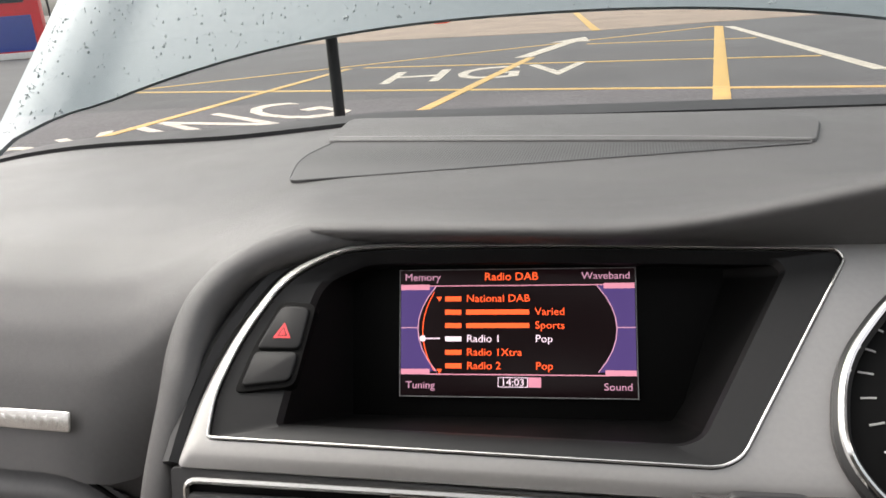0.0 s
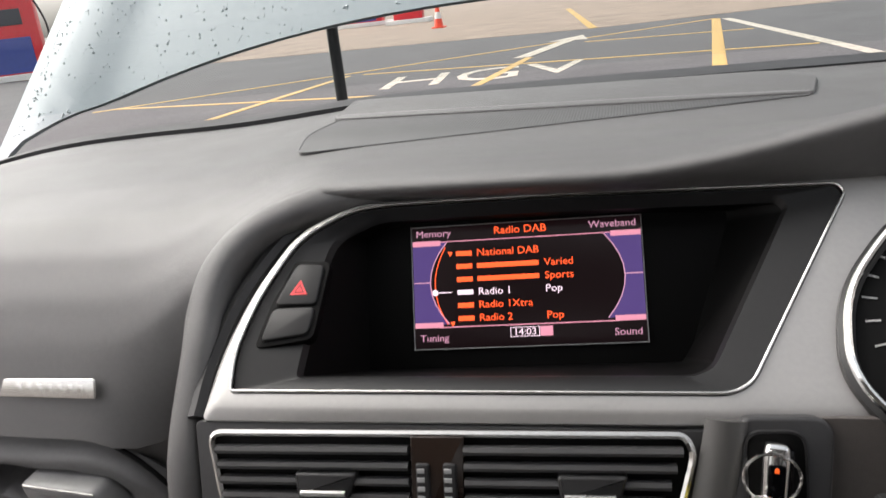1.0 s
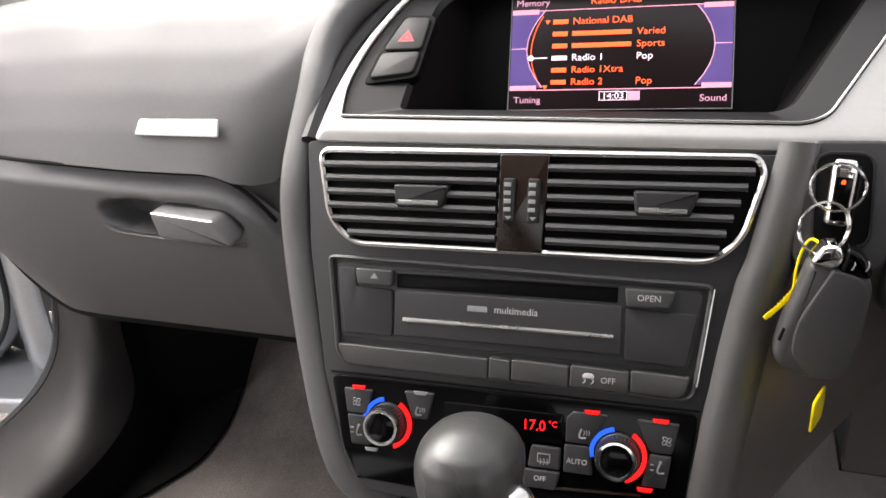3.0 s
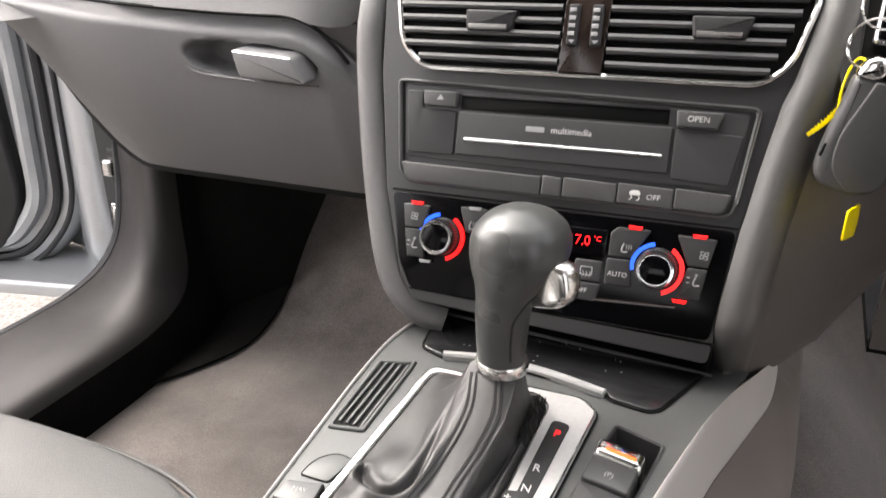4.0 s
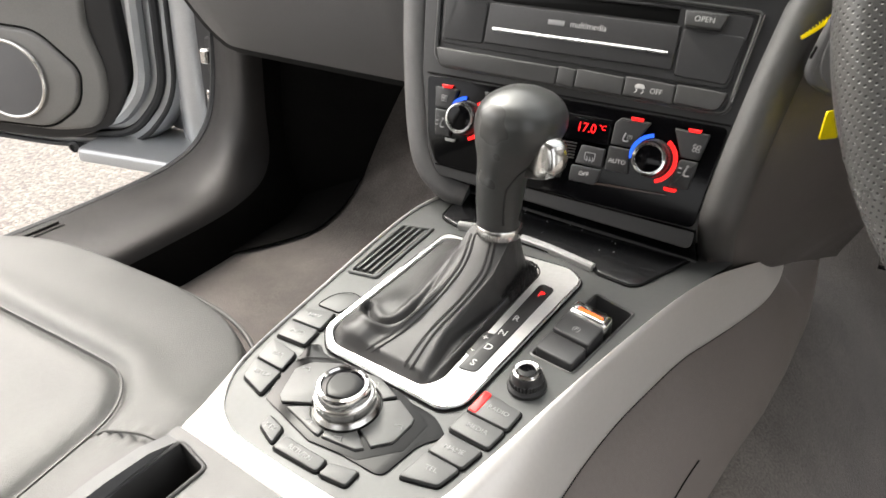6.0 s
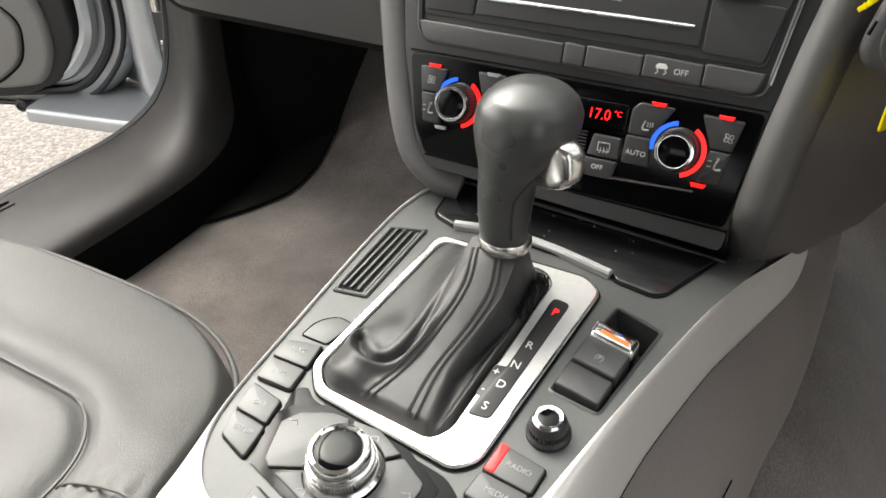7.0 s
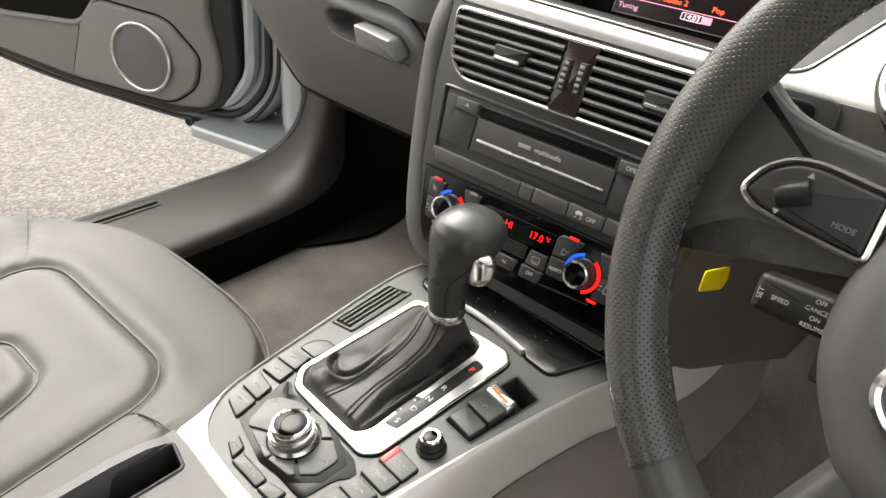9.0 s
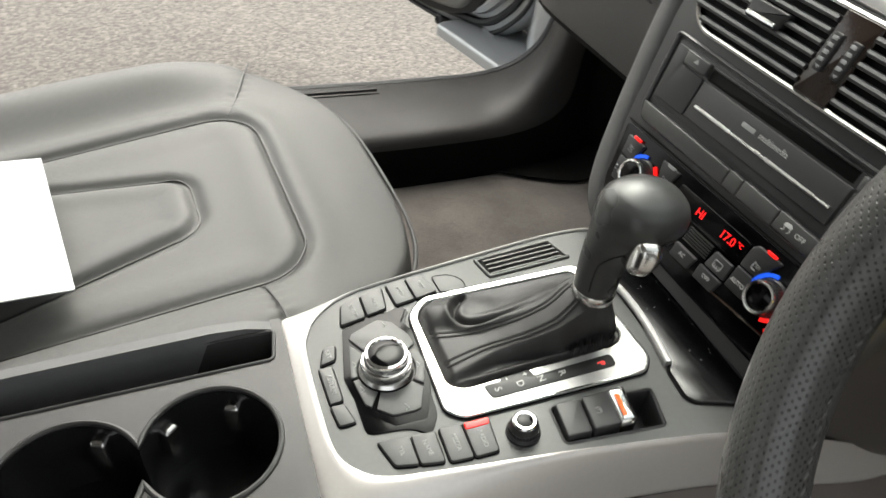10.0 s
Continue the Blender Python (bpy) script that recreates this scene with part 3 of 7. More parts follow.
lid2 = rounded([(-0.160, 0.700), (-0.172, 0.800), (0.238, 0.775), (0.264, 0.735), (0.246, 0.660)], [0.01, 0.015, 0.03, 0.02, 0.006], 5)


def tilt_up(bm, y0, k, z0):
    for v in bm.verts:
        v.co.z += z0 + (v.co.y - y0) * k
    return bm


part("perforated_mesh", tilt_up(slab(mesh_out, -0.004, 0.0008, 0.0004), 0.56, 0.020, 1.0045), PERF, cover, "finely perforated plastic mesh", at=I4)
part("seam", tilt_up(tube([(x, y, 0.0006) for x, y in mesh_out], 0.0008, 6, True), 0.56, 0.020, 1.0045), DASH_LOW, cover, at=I4)
part("rear_panel", tilt_up(slab(lid2, -0.004, 0.0032, 0.0016), 0.56, 0.026, 1.0035), DASH, cover, at=I4)
part("front_lip", tilt_up(tube(smooth_path([(-0.156, 0.712, 0.0058), (0.0, 0.698, 0.0058), (0.15, 0.680, 0.0058), (0.243, 0.663, 0.0058)], 6), 0.0007, 6), 0.56, 0.026, 1.0005), SILVER, cover, "thin light edge", at=I4)

# cowl at the foot of the windscreen
solo("windscreen_seal", surface(lambda u, v: (-0.74 + 1.48 * u, 0.815 + 0.045 * v, 1.0080 - 0.05 * max(0, (abs(-0.74 + 1.48 * u) - 0.32) / 0.42) ** 2 - 0.013 * sstep(-0.12, -0.36, -0.74 + 1.48 * u) * (1 - 0.6 * sstep(-0.36, -0.62, -0.74 + 1.48 * u)) + 0.002 * v), 40, 3, 0.03), RUBBER, I4, "black windscreen base seal", "seal", kind="structure")

# end air vent by the passenger door
vent = thing("side_air_vent", frame_at((-0.60, 0.430, 0.955), 8, 25), "black louvred side air vent in the dashboard", "air vent")
vo = rounded([(-0.075, -0.026), (0.060, -0.022), (0.085, 0.0), (0.060, 0.024), (-0.075, 0.026)], 0.012)
part("frame", frame_ring(vo, offset(vo, 0.006), -0.02, 0.008, 0.002), SATIN, vent)
part("throat", slab(offset(vo, 0.004), -0.02, -0.006, 0.0005), DEEP, vent)
for k in range(5):
    part("slat", block(-0.070, -0.0175 + k * 0.0085, -0.004, 0.060, -0.0145 + k * 0.0085, 0.004, 0.0008), BLACK, vent)

# ---- display pod ----
pod = thing("display_pod", BZ, "silver-framed recess in the dashboard that holds the radio screen", "trim panel")
inner = [(-0.1418, -0.0003), (-0.1436, 0.0252), (-0.1352, 0.0597), (-0.1156, 0.1001), (-0.0840, 0.1187), (-0.0581, 0.1212), (0.0413, 0.1209), (0.1957, 0.1165), (0.1994, 0.1094), (0.1358, -0.0006), (0.1243, -0.0065)]
outer = [(-0.1560, -0.0145), (-0.1525, 0.0230), (-0.1405, 0.0640), (-0.1180, 0.1060), (-0.0855, 0.1222), (-0.0581, 0.1240), (0.0413, 0.1238), (0.2400, 0.1370), (0.3100, 0.1200), (0.3300, -0.0200), (0.1240, -0.0200)]
RI = [0.004, 0.03, 0.03, 0.03, 0.03, 0.02, 0.03, 0.006, 0.006, 0.012, 0.012]


def paired(a, b):
    return rounded(a, RI, 5), rounded(b, RI, 5)


ri, ro = paired(inner, outer)


def pod_ring(o, i, z0, z1, roll=0.0):
    bm = bmesh.new()
    mid = [((p[0] + q[0]) / 2, (p[1] + q[1]) / 2) for p, q in zip(o, i)]
    L = [[(*p, z0) for p in o], [(p[0], p[1], z1 - roll) for p in o], [(p[0] * 0.75 + q[0] * 0.25, p[1] * 0.75 + q[1] * 0.25, z1 - roll * 0.25) for p, q in zip(o, i)], [(*p, z1) for p in mid], [(*p, z1) for p in i], [(*p, z0) for p in i]]
    rings(bm, L, cap0=False, cap1=False)
    return bm


part("silver_surround", pod_ring(ro, ri, -0.018, 0.003, 0.003), SILVER, pod, "satin silver surround", sharp=50)
part("chrome_edge", tube([(x, y, 0.0040) for x, y in offset(ri, 0.0012)], 0.0008, 8, True, up=(0, 0, 1)), SATIN, pod, "bright chrome edge line")
mouth_pts = [(-0.1060, 0.0100), (-0.1040, 0.0349), (-0.1010, 0.0739), (-0.0960, 0.1020), (-0.0700, 0.1150), (-0.0581, 0.1165), (0.0413, 0.1165), (0.1650, 0.1135), (0.1700, 0.1061), (0.1194, 0.0110), (0.1089, 0.0060)]
rm = rounded(mouth_pts, RI, 5)
ri2 = offset(ri, 0.002)
bm = bmesh.new()
rings(bm, [[(*p, -0.01) for p in ri2], [(*p, 0.0015) for p in ri2], [(*p, -0.002) for p in rm], [(p[0], p[1], -0.006) for p in offset(rm, 0.0025)]], cap0=False, cap1=False)
part("black_bezel", bm, BEZEL, pod, "matt black inner bezel", sharp=40)
# recess walls from the mouth back to the plane of the screen
bm = bmesh.new()
TO_SC = SC.inverted() @ BZ
FROM_SC = BZ.inverted() @ SC
back = []
front = [(p[0], p[1], -0.006) for p in offset(rm, 0.0025)]
for p in front:
    q = TO_SC @ V(p)
    back.append(FROM_SC @ V((max(-0.100, min(0.118, q.x * 0.93)), max(-0.012, min(0.088, q.y)), -0.004)))
rings(bm, [front, back], cap0=False, cap1=False)
# walls coloured near black, so the recess's shade is painted in
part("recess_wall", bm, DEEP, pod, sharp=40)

# black tube drawn for the shadow between pad and silver frame
gap = [(-0.1615, -0.012, -0.006), (-0.1590, 0.023, -0.006), (-0.1475, 0.067, -0.006), (-0.1235, 0.1100, -0.008), (-0.0925, 0.1240, -0.014), (-0.060, 0.1240, -0.024)]
part("shadow_gap", tube(smooth_path(gap, 6), 0.0065, 8, up=(0, 0, 1)), BLACK, pod, "shadow in the gap round the frame, drawn as a black tube")

hz = thing("hazard_switch", BZ @ pose(0, 0, 0.001), "black hazard warning switch with a red triangle", "switch")
hp = [(-0.1140, 0.0815), (-0.0965, 0.0800), (-0.1005, 0.0345), (-0.1290, 0.0305), (-0.1245, 0.0530)]
part("socket", slab(rounded(offset(hp, -0.003), 0.005), -0.006, 0.0005, 0.0005), DEEP, hz)
up = [(-0.1140, 0.0815), (-0.0965, 0.0800), (-0.0983, 0.0535), (-0.1245, 0.0535)]
lo = [(-0.0985, 0.0520), (-0.1005, 0.0345), (-0.1290, 0.0305), (-0.1248, 0.0520)]
part("switch_key", slab(rounded(up, 0.004), -0.004, 0.0022, 0.0012), BEZEL, hz)
part("blank_key", slab(rounded(lo, 0.004), -0.004, 0.0022, 0.0012), BEZEL, hz)
tri = [(-0.1155, 0.0600), (-0.1045, 0.0600), (-0.1100, 0.0700)]
RED_PRINT = mat("red_print", (0.75, 0.04, 0.05), 0.4)
part("triangle", frame_ring(tri, offset(tri, 0.0014), 0.0021, 0.0025, 0.0001), RED_PRINT, hz, "red warning triangle")
tri2 = offset(tri, 0.0019)
part("triangle", slab(tri2, 0.0021, 0.0024, 0.0001), RED_PRINT, hz, "red warning triangle")

# radio screen
scr = thing("radio_screen", SC, "lit colour display showing a radio station list", "display screen")
part("housing", slab(rounded(box2(-0.125, -0.020, 0.165, 0.112), 0.006), -0.02, -0.0015, 0.001), DEEP, scr, "gloss black panel")
part("glass", slab(rounded(box2(-0.0715, 0.0, 0.0715, 0.0775), 0.001), -0.0015, 0.0, 0.0004), SCR_BLACK, scr)
w2, w1 = 0.0715, 0.0775
part("border", frame_ring(box2(-w2, 0, w2, w1), box2(-w2 + 0.0006, 0.0006, w2 - 0.0006, w1 - 0.0006), 0, 0.0003, 0.0001), GREY_MARK, scr)


def sx(px):  # across the picture of the display, 0 to 430
    return -0.0715 + 0.143 * px / 430


def sy(py):  # down the picture of the display, 0 to 235
    return 0.0775 * (1 - py / 235)


def stext(t, px, py, size, m, align="LEFT"):
    letters(t, size * 0.9, m, scr, sx(px), sy(py), 0.0003, align=align, depth=0.0001, wide=1.08)


def sbar(x0, y0, x1, y1, m, name="marking"):
    part(name, slab(box2(sx(x0), sy(y1), sx(x1), sy(y0)), 0.0001, 0.0003, 0.00005), m, scr)


stext("Memory", 10, 15, 0.0068, SCR_DIM)
stext("Waveband", 420, 15, 0.0068, SCR_DIM, "RIGHT")
stext("Radio DAB", 208, 15, 0.0074, SCR_ORANGE, "CENTER")
stext("Tuning", 12, 214, 0.0068, SCR_DIM)
stext("Sound", 420, 214, 0.0068, SCR_DIM, "RIGHT")
rows_txt = [("National DAB", 125, ""), ("", 125, "Varied"), ("", 125, "Sports"), ("Radio 1", 125, "Pop"), ("Radio 1Xtra", 125, ""), ("Radio 2", 125, "Pop")]
for k, (name_, px, kind_) in enumerate(rows_txt):
    py = 55 + k * 24.6
    m_ = SCR_WHITE if k == 3 else SCR_ORANGE
    sbar(86, py - 4.5, 116, py + 4.5, m_, "name_bar")
    if name_:
        stext(name_, px, py, 0.0070, m_)
    else:
        sbar(125, py - 4.5, 240, py + 4.5, m_, "name_bar")
    if kind_:
        stext(kind_, 250, py, 0.0070, m_)
for s in (-1, 1):
    side = [(0.0, 0.0)]
    pts = []
    for k in range(9):
        t = k / 8
        py = 32 + t * 156
        pts.append((215 + s * (212 - 0) , py))
    cur = []
    for k in range(9):
        t = k / 8
        py = 32 + t * 156
        cur.append((215 + s * (180 - 34 * (2 * t - 1) ** 2), py))
    poly = [(sx(x), sy(y)) for x, y in pts] + [(sx(x), sy(y)) for x, y in reversed(cur)]
    part("side_field", slab(poly, 0.0001, 0.00025, 0.00004), SCR_VIOLET, scr, "violet side field")
    part("arc_line", tube([(sx(x), sy(y), 0.0003) for x, y in cur], 0.00035, 5), SCR_DIM, scr)
    for a, b in ((28, 38), (184, 194)):
        sbar(215 + s * 212 if s < 0 else 215 + 158, a, 215 - 158 if s < 0 else 215 + 212, b, SCR_PINK, "end_bar")
    sbar(215 + s * 212 if s < 0 else 215 + 180, 107, 215 - 180 if s < 0 else 215 + 212, 109, SCR_DIM)
sbar(50, 30, 380, 31.8, SCR_PINK, "rule_line")
sbar(50, 192.5, 380, 194.5, SCR_PINK, "rule_line")
arc = [(sx(44 + 22 * (2 * k / 10 - 1) ** 2), sy(42 + 146 * k / 10), 0.0003) for k in range(11)]
part("dial_arc", tube(arc, 0.0003, 5), SCR_ORANGE, scr)
part("dial_knob", lathe([(0.0019, 0.0), (0.0019, 0.0004), (0.0, 0.0004)][:2], 14), SCR_WHITE, scr, m=pose(sx(44), sy(128), 0.0003))
sbar(50, 127, 76, 129, SCR_WHITE)
for py, d in ((55, 1), (188, 1)):
    part("list_arrow", slab([(sx(70), sy(py - 4)), (sx(75), sy(py + 5)), (sx(80), sy(py - 4))], 0.0001, 0.0003, 0.00005), SCR_ORANGE, scr)
clock = box2(sx(182), sy(216), sx(236), sy(198))
part("clock_box", frame_ring(clock, offset(clock, 0.0004), 0.0001, 0.0004, 0.0001), SCR_WHITE, scr)
stext("14:03", 209, 207.5, 0.0066, SCR_WHITE, "CENTER")
sbar(237, 198, 260, 216, SCR_PINK, "link_symbol")

# ---- instrument cluster ----
cl = thing("instrument_cluster", BZ @ pose(0.263, 0.028, -0.004), "chrome-ringed dial of the instrument cluster", "instrument cluster")
co = rounded([(-0.085, -0.026), (-0.066, -0.056), (0.15, -0.062), (0.17, 0.0), (0.13, 0.085), (0.02, 0.098), (-0.045, 0.060), (-0.078, 0.018)], 0.035, 6)
part("hood", frame_ring(offset(co, -0.004), offset(co, 0.004), -0.03, 0.013, 0.002), BLACK, cl)
part("chrome_ring", tube([(x, y, 0.014) for x, y in co], 0.0020, 8, True, up=(0, 0, 1)), CHROME, cl, "chrome ring")
dial = part("dial_face", slab(offset(co, 0.002), -0.03, 0.0085, 0.0005), DEEP, cl)
for k in range(22):
    a = radians(225 - k * 11)
    c, s = math.cos(a), math.sin(a)
    part("dial_tick", tube([(0.064 * c, 0.004 + 0.064 * s, 0.0087), (0.071 * c, 0.004 + 0.071 * s, 0.0087)], 0.0006, 5), WHITE_MARK, dial, m=I4)
for k, t in enumerate("1234567"):
    a = radians(225 - k * 34)
    letters(t, 0.013, WHITE_MARK, cl, 0.052 * math.cos(a), 0.004 + 0.052 * math.sin(a), 0.0087, name="dial_figure")

# ---- centre stack ----
stack = thing("centre_stack", ST, "matt black centre stack of the dashboard", "trim panel")
so = [(-0.128, 0.171), (-0.1250, 0.105), (-0.1135, 0.027), (-0.0975, -0.030), (-0.086, -0.046), (0.105, -0.056), (0.113, 0.0256), (0.1295, 0.101), (0.1460, 0.166)]
part("backing_panel", slab(rounded(so, 0.004), -0.11, 0.0, 0.001), STACK, stack)
FOOT = [(-0.0900, -0.0380, 0.0005), (0.1065, -0.0430, 0.0005)], [(-0.0860, -0.0455, -0.004), (0.1075, -0.0530, -0.003)], [(-0.0800, -0.0540, -0.022), (0.1085, -0.0630, -0.014)], [(-0.0780, -0.0590, -0.038), (0.1095, -0.0680, -0.024)]


def foot_at(u, v):
    k = min(int(v * 3), 2)
    a, b = (V(FOOT[k + i][0]).lerp(V(FOOT[k + i][1]), u) for i in (0, 1))
    return a.lerp(b, v * 3 - k)


part("foot", surface(foot_at, 16, 12, 0.002), GLOSS, stack, "gloss black foot above the tray lid", sharp=60)
part("foot_edge", tube([V(foot_at(k / 20, 0.80)) + V((0, -0.0004, 0.0008)) for k in range(21)], 0.0011, 6), STACK, stack, "dull edge above the tray lid")

# air vents
vents = thing("centre_air_vents", ST @ pose(0, 0, 0.0), "twin black louvred air vents in one chrome frame", "air vent")
vo = [(-0.1172, 0.1655), (0.1340, 0.1645), (0.1375, 0.1550), (0.1280, 0.1208), (0.1132, 0.1085), (-0.0945, 0.1090), (-0.1100, 0.1235)]
vr = rounded(vo, [0.008, 0.006, 0.004, 0.012, 0.014, 0.016, 0.014], 5)
part("throat", slab(vr, -0.002, 0.0012, 0.0003), DEEP, vents)
part("chrome_frame", sweep([(x, y, 0.004) for x, y in vr], [(-0.0019, -0.004), (0.0019, -0.004), (0.0017, 0.0005), (0.0, 0.0015), (-0.0017, 0.0005)], (0, 0, 1), True), SATIN, vents, "bright chrome frame")
for k in range(6):
    b = 0.1565 - k * 0.0082
    xl = -0.1140 + 0.006 * (0.1655 - b) / 0.04 + 0.010 * max(0, (0.1245 - b) / 0.009)
    xr = 0.1330 - 0.017 * max(0, (0.158 - b) / 0.045)
    for x0, x1 in ((xl, -0.0046), (0.0246, xr)):
        bm = sweep([(x0, b, 0.0), (x1, b, 0.0)], [(-0.0045, -0.0010), (0.0, -0.0020), (0.0036, -0.0017), (0.0046, 0.0), (0.0036, 0.0020), (0.0, 0.0026), (-0.0045, 0.0016)], (0, 1, 0))
        part("slat", bm, SLAT, vents, m=pose(0, 0, 0.004))
part("vent_pillar", slab(rounded([(-0.0042, 0.1095), (0.0226, 0.1095), (0.0252, 0.1640), (-0.0032, 0.1640)], 0.001), 0, 0.0065, 0.0008), PIANO, vents, "dark brown gloss pillar")
for x in (0.0030, 0.0172):
    wheel_ = part("thumb_wheel", slab(rounded(box2(x - 0.0035, 0.1255, x + 0.0035, 0.1505), 0.0015), 0.005, 0.0085, 0.0012), BLACK, vents, "ribbed black thumb wheel")
    for k in range(4):
        part("rib", block(x - 0.0028, 0.1315 + k * 0.0047, 0.0083, x + 0.0012, 0.1340 + k * 0.0047, 0.0090, 0.0003), GREY_MARK, wheel_, m=I4)
    part("pointer", slab([(x - 0.002, 0.1290), (x + 0.002, 0.1290), (x, 0.1268)], 0.0083, 0.0087, 0.0001), GREY_MARK, wheel_, m=I4)
for x in (-0.0500, 0.0880):
    sl = part("slider", slab(rounded([(x - 0.0150, 0.1325), (x + 0.0135, 0.1325), (x + 0.0180, 0.1455), (x - 0.0165, 0.1455)], 0.002), 0.003, 0.0105, 0.002), BLACK, vents, "black sliding tab")
    part("edge_strip", tube([(x - 0.0130, 0.1348, 0.0104), (x + 0.0118, 0.1348, 0.0104)], 0.0018, 6), ALU, sl, m=I4)

# radio unit
radio = thing("radio_unit", ST, "matt black radio and disc unit with a thin silver bar", "radio")
ro_ = rounded([(-0.1118, 0.1010), (0.1165, 0.0965), (0.1090, 0.0310), (-0.0975, 0.0325), (-0.1050, 0.040)], [0.005, 0.006, 0.008, 0.004, 0.004])
part("surround", frame_ring(ro_, offset(ro_, 0.0026), 0, 0.0034, 0.0011), BUTTON, radio)
part("edge_line", tube([(0.1160, 0.0940, 0.0026), (0.1095, 0.0400, 0.0026)], 0.0008, 6), SATIN, radio, "thin bright line along the right edge")
fc = rounded([(-0.1060, 0.0965), (0.1110, 0.0920), (0.1050, 0.0475), (-0.1015, 0.0500)], 0.004)
part("face", slab(fc, -0.001, 0.0018, 0.0006), STACK, radio)
part("slot", block(-0.0655, 0.0830, 0.001, 0.0655, 0.0925, 0.0022, 0.0004), DEEP, radio)
part("slot_lip", block(-0.0655, 0.0915, 0.002, 0.0655, 0.0930, 0.0034, 0.0004), BLACK, radio)
part("disc_door", slab(rounded(box2(-0.0660, 0.0540, 0.0685, 0.0815), 0.001), 0.0012, 0.0036, 0.0008), STACK, radio)
part("left_cover", slab(rounded([(-0.1040, 0.0935), (-0.0920, 0.0935), (-0.0915, 0.0820), (-0.0680, 0.0820), (-0.0675, 0.0530), (-0.0995, 0.0530)], 0.0025), 0.0012, 0.0032, 0.0008), STACK, radio)
part("right_cover", slab(rounded([(0.0700, 0.0805), (0.1085, 0.0795), (0.1035, 0.0500), (0.0705, 0.0510)], 0.0025), 0.0012, 0.0030, 0.0008), STACK, radio)
part("silver_bar", tube([(-0.0605, 0.0642, 0.0038), (0.0642, 0.0642, 0.0038)], 0.0013, 8), ALU, radio, "thin silver bar")
part("name_bar", block(-0.0205, 0.0722, 0.0036, -0.0085, 0.0755, 0.0038, 0.0001), GREY_MARK, radio)
letters("multimedia", 0.0058, WHITE_MARK, radio, 0.0085, 0.0740, 0.0037)
ej = part("eject_key", slab(rounded([(-0.0900, 0.0838), (-0.0680, 0.0838), (-0.0675, 0.0938), (-0.0918, 0.0938)], 0.0016), 0.001, 0.0058, 0.0012), BUTTON, radio)
part("eject_symbol", slab([(-0.0815, 0.0880), (-0.0765, 0.0880), (-0.0790, 0.0915)], 0.0058, 0.0060, 0.0001), GREY_MARK, ej, m=I4)
op = part("open_key", slab(rounded([(0.0706, 0.0818), (0.0932, 0.0818), (0.0962, 0.0915), (0.0694, 0.0917)], 0.0016), 0.001, 0.0058, 0.0012), BUTTON, radio)
letters("OPEN", 0.0049, WHITE_MARK, op, 0.0825, 0.0868, 0.0059)
xs = [-0.1034, -0.0066, 0.0068, 0.0407, 0.0742, 0.1065]
for k in range(5):
    x0, x1 = xs[k] + 0.0003, xs[k + 1] - 0.0003
    q = [(x0 + (0.005 if k == 0 else 0), 0.0338), (x1 - (0.003 if k == 4 else 0), 0.0330), (x1, 0.0452), (x0, 0.0462)]
    key = part("row_key", slab(rounded(q, [0.007 if k == 0 else 0.0018, 0.006 if k == 4 else 0.0018, 0.0018, 0.0018]), 0, 0.0048, 0.0010), ROWKEY, radio)
    if k == 3:
        letters("OFF", 0.0047, WHITE_MARK, key, 0.0625, 0.0390, 0.0049)
        part("skid_symbol", tube(smooth_path([(0.0485, 0.0365, 0.0049), (0.0500, 0.038, 0.0049), (0.0490, 0.0392, 0.0049)], 4), 0.0003, 5), WHITE_MARK, key, m=I4)
        part("skid_symbol", tube(smooth_path([(0.0530, 0.0365, 0.0049), (0.0545, 0.038, 0.0049), (0.0535, 0.0392, 0.0049)], 4), 0.0003, 5), WHITE_MARK, key, m=I4)
        part("car_symbol", slab(rounded([(0.0485, 0.0395), (0.0545, 0.0395), (0.0550, 0.0408), (0.0535, 0.0425), (0.0495, 0.0425), (0.0480, 0.0408)], 0.0004), 0.0048, 0.0050, 0.0001), WHITE_MARK, key, m=I4)

# climate unit
clim = thing("climate_unit", ST, "black climate control panel with two chrome dials and red digits", "climate control")
cf = rounded([(-0.1080, 0.0255), (0.1115, 0.0245), (0.1045, -0.0420), (-0.0890, -0.0380), (-0.0990, -0.0200)], 0.005)
part("face", slab(cf, -0.001, 0.0015, 0.0006), GLOSS, clim, "gloss black face")
part("top_groove", tube([(-0.1085, 0.0272, 0.0006), (0.1120, 0.0262, 0.0006)], 0.0007, 5), DEEP, clim)


def ckey(pts, label=""):
    return part("climate_key", slab(rounded(pts, 0.0014), 0.001, 0.0038, 0.0010), STACK, clim, label)


def lamp(x, y, turn=0.0, lit=True, w=0.0045):
    part("indicator", slab(rounded([(-w, 0.0011), (w, 0.0011), (w * 0.75, -0.0011), (-w * 0.75, -0.0011)], 0.0004), 0.003, 0.0042, 0.0003), RED_ON if lit else GREY_MARK, clim, "lit red indicator" if lit else "unlit indicator", m=pose(x, y, 0, 0, 0, turn))


def fan_symbol(x, y, key):
    for k in range(4):
        petal = [(px, py, 0.0040) for px, py in circle(0.0009, 10, 0.0014)]
        part("fan_symbol", tube(petal, 0.00028, 4, True, up=(0, 0, 1)), GREY_MARK, key, m=pose(x + 0.0016 * math.cos(k * 1.5708 + 0.6), y + 0.0016 * math.sin(k * 1.5708 + 0.6), 0, 0, 0, k * 90 - 30))


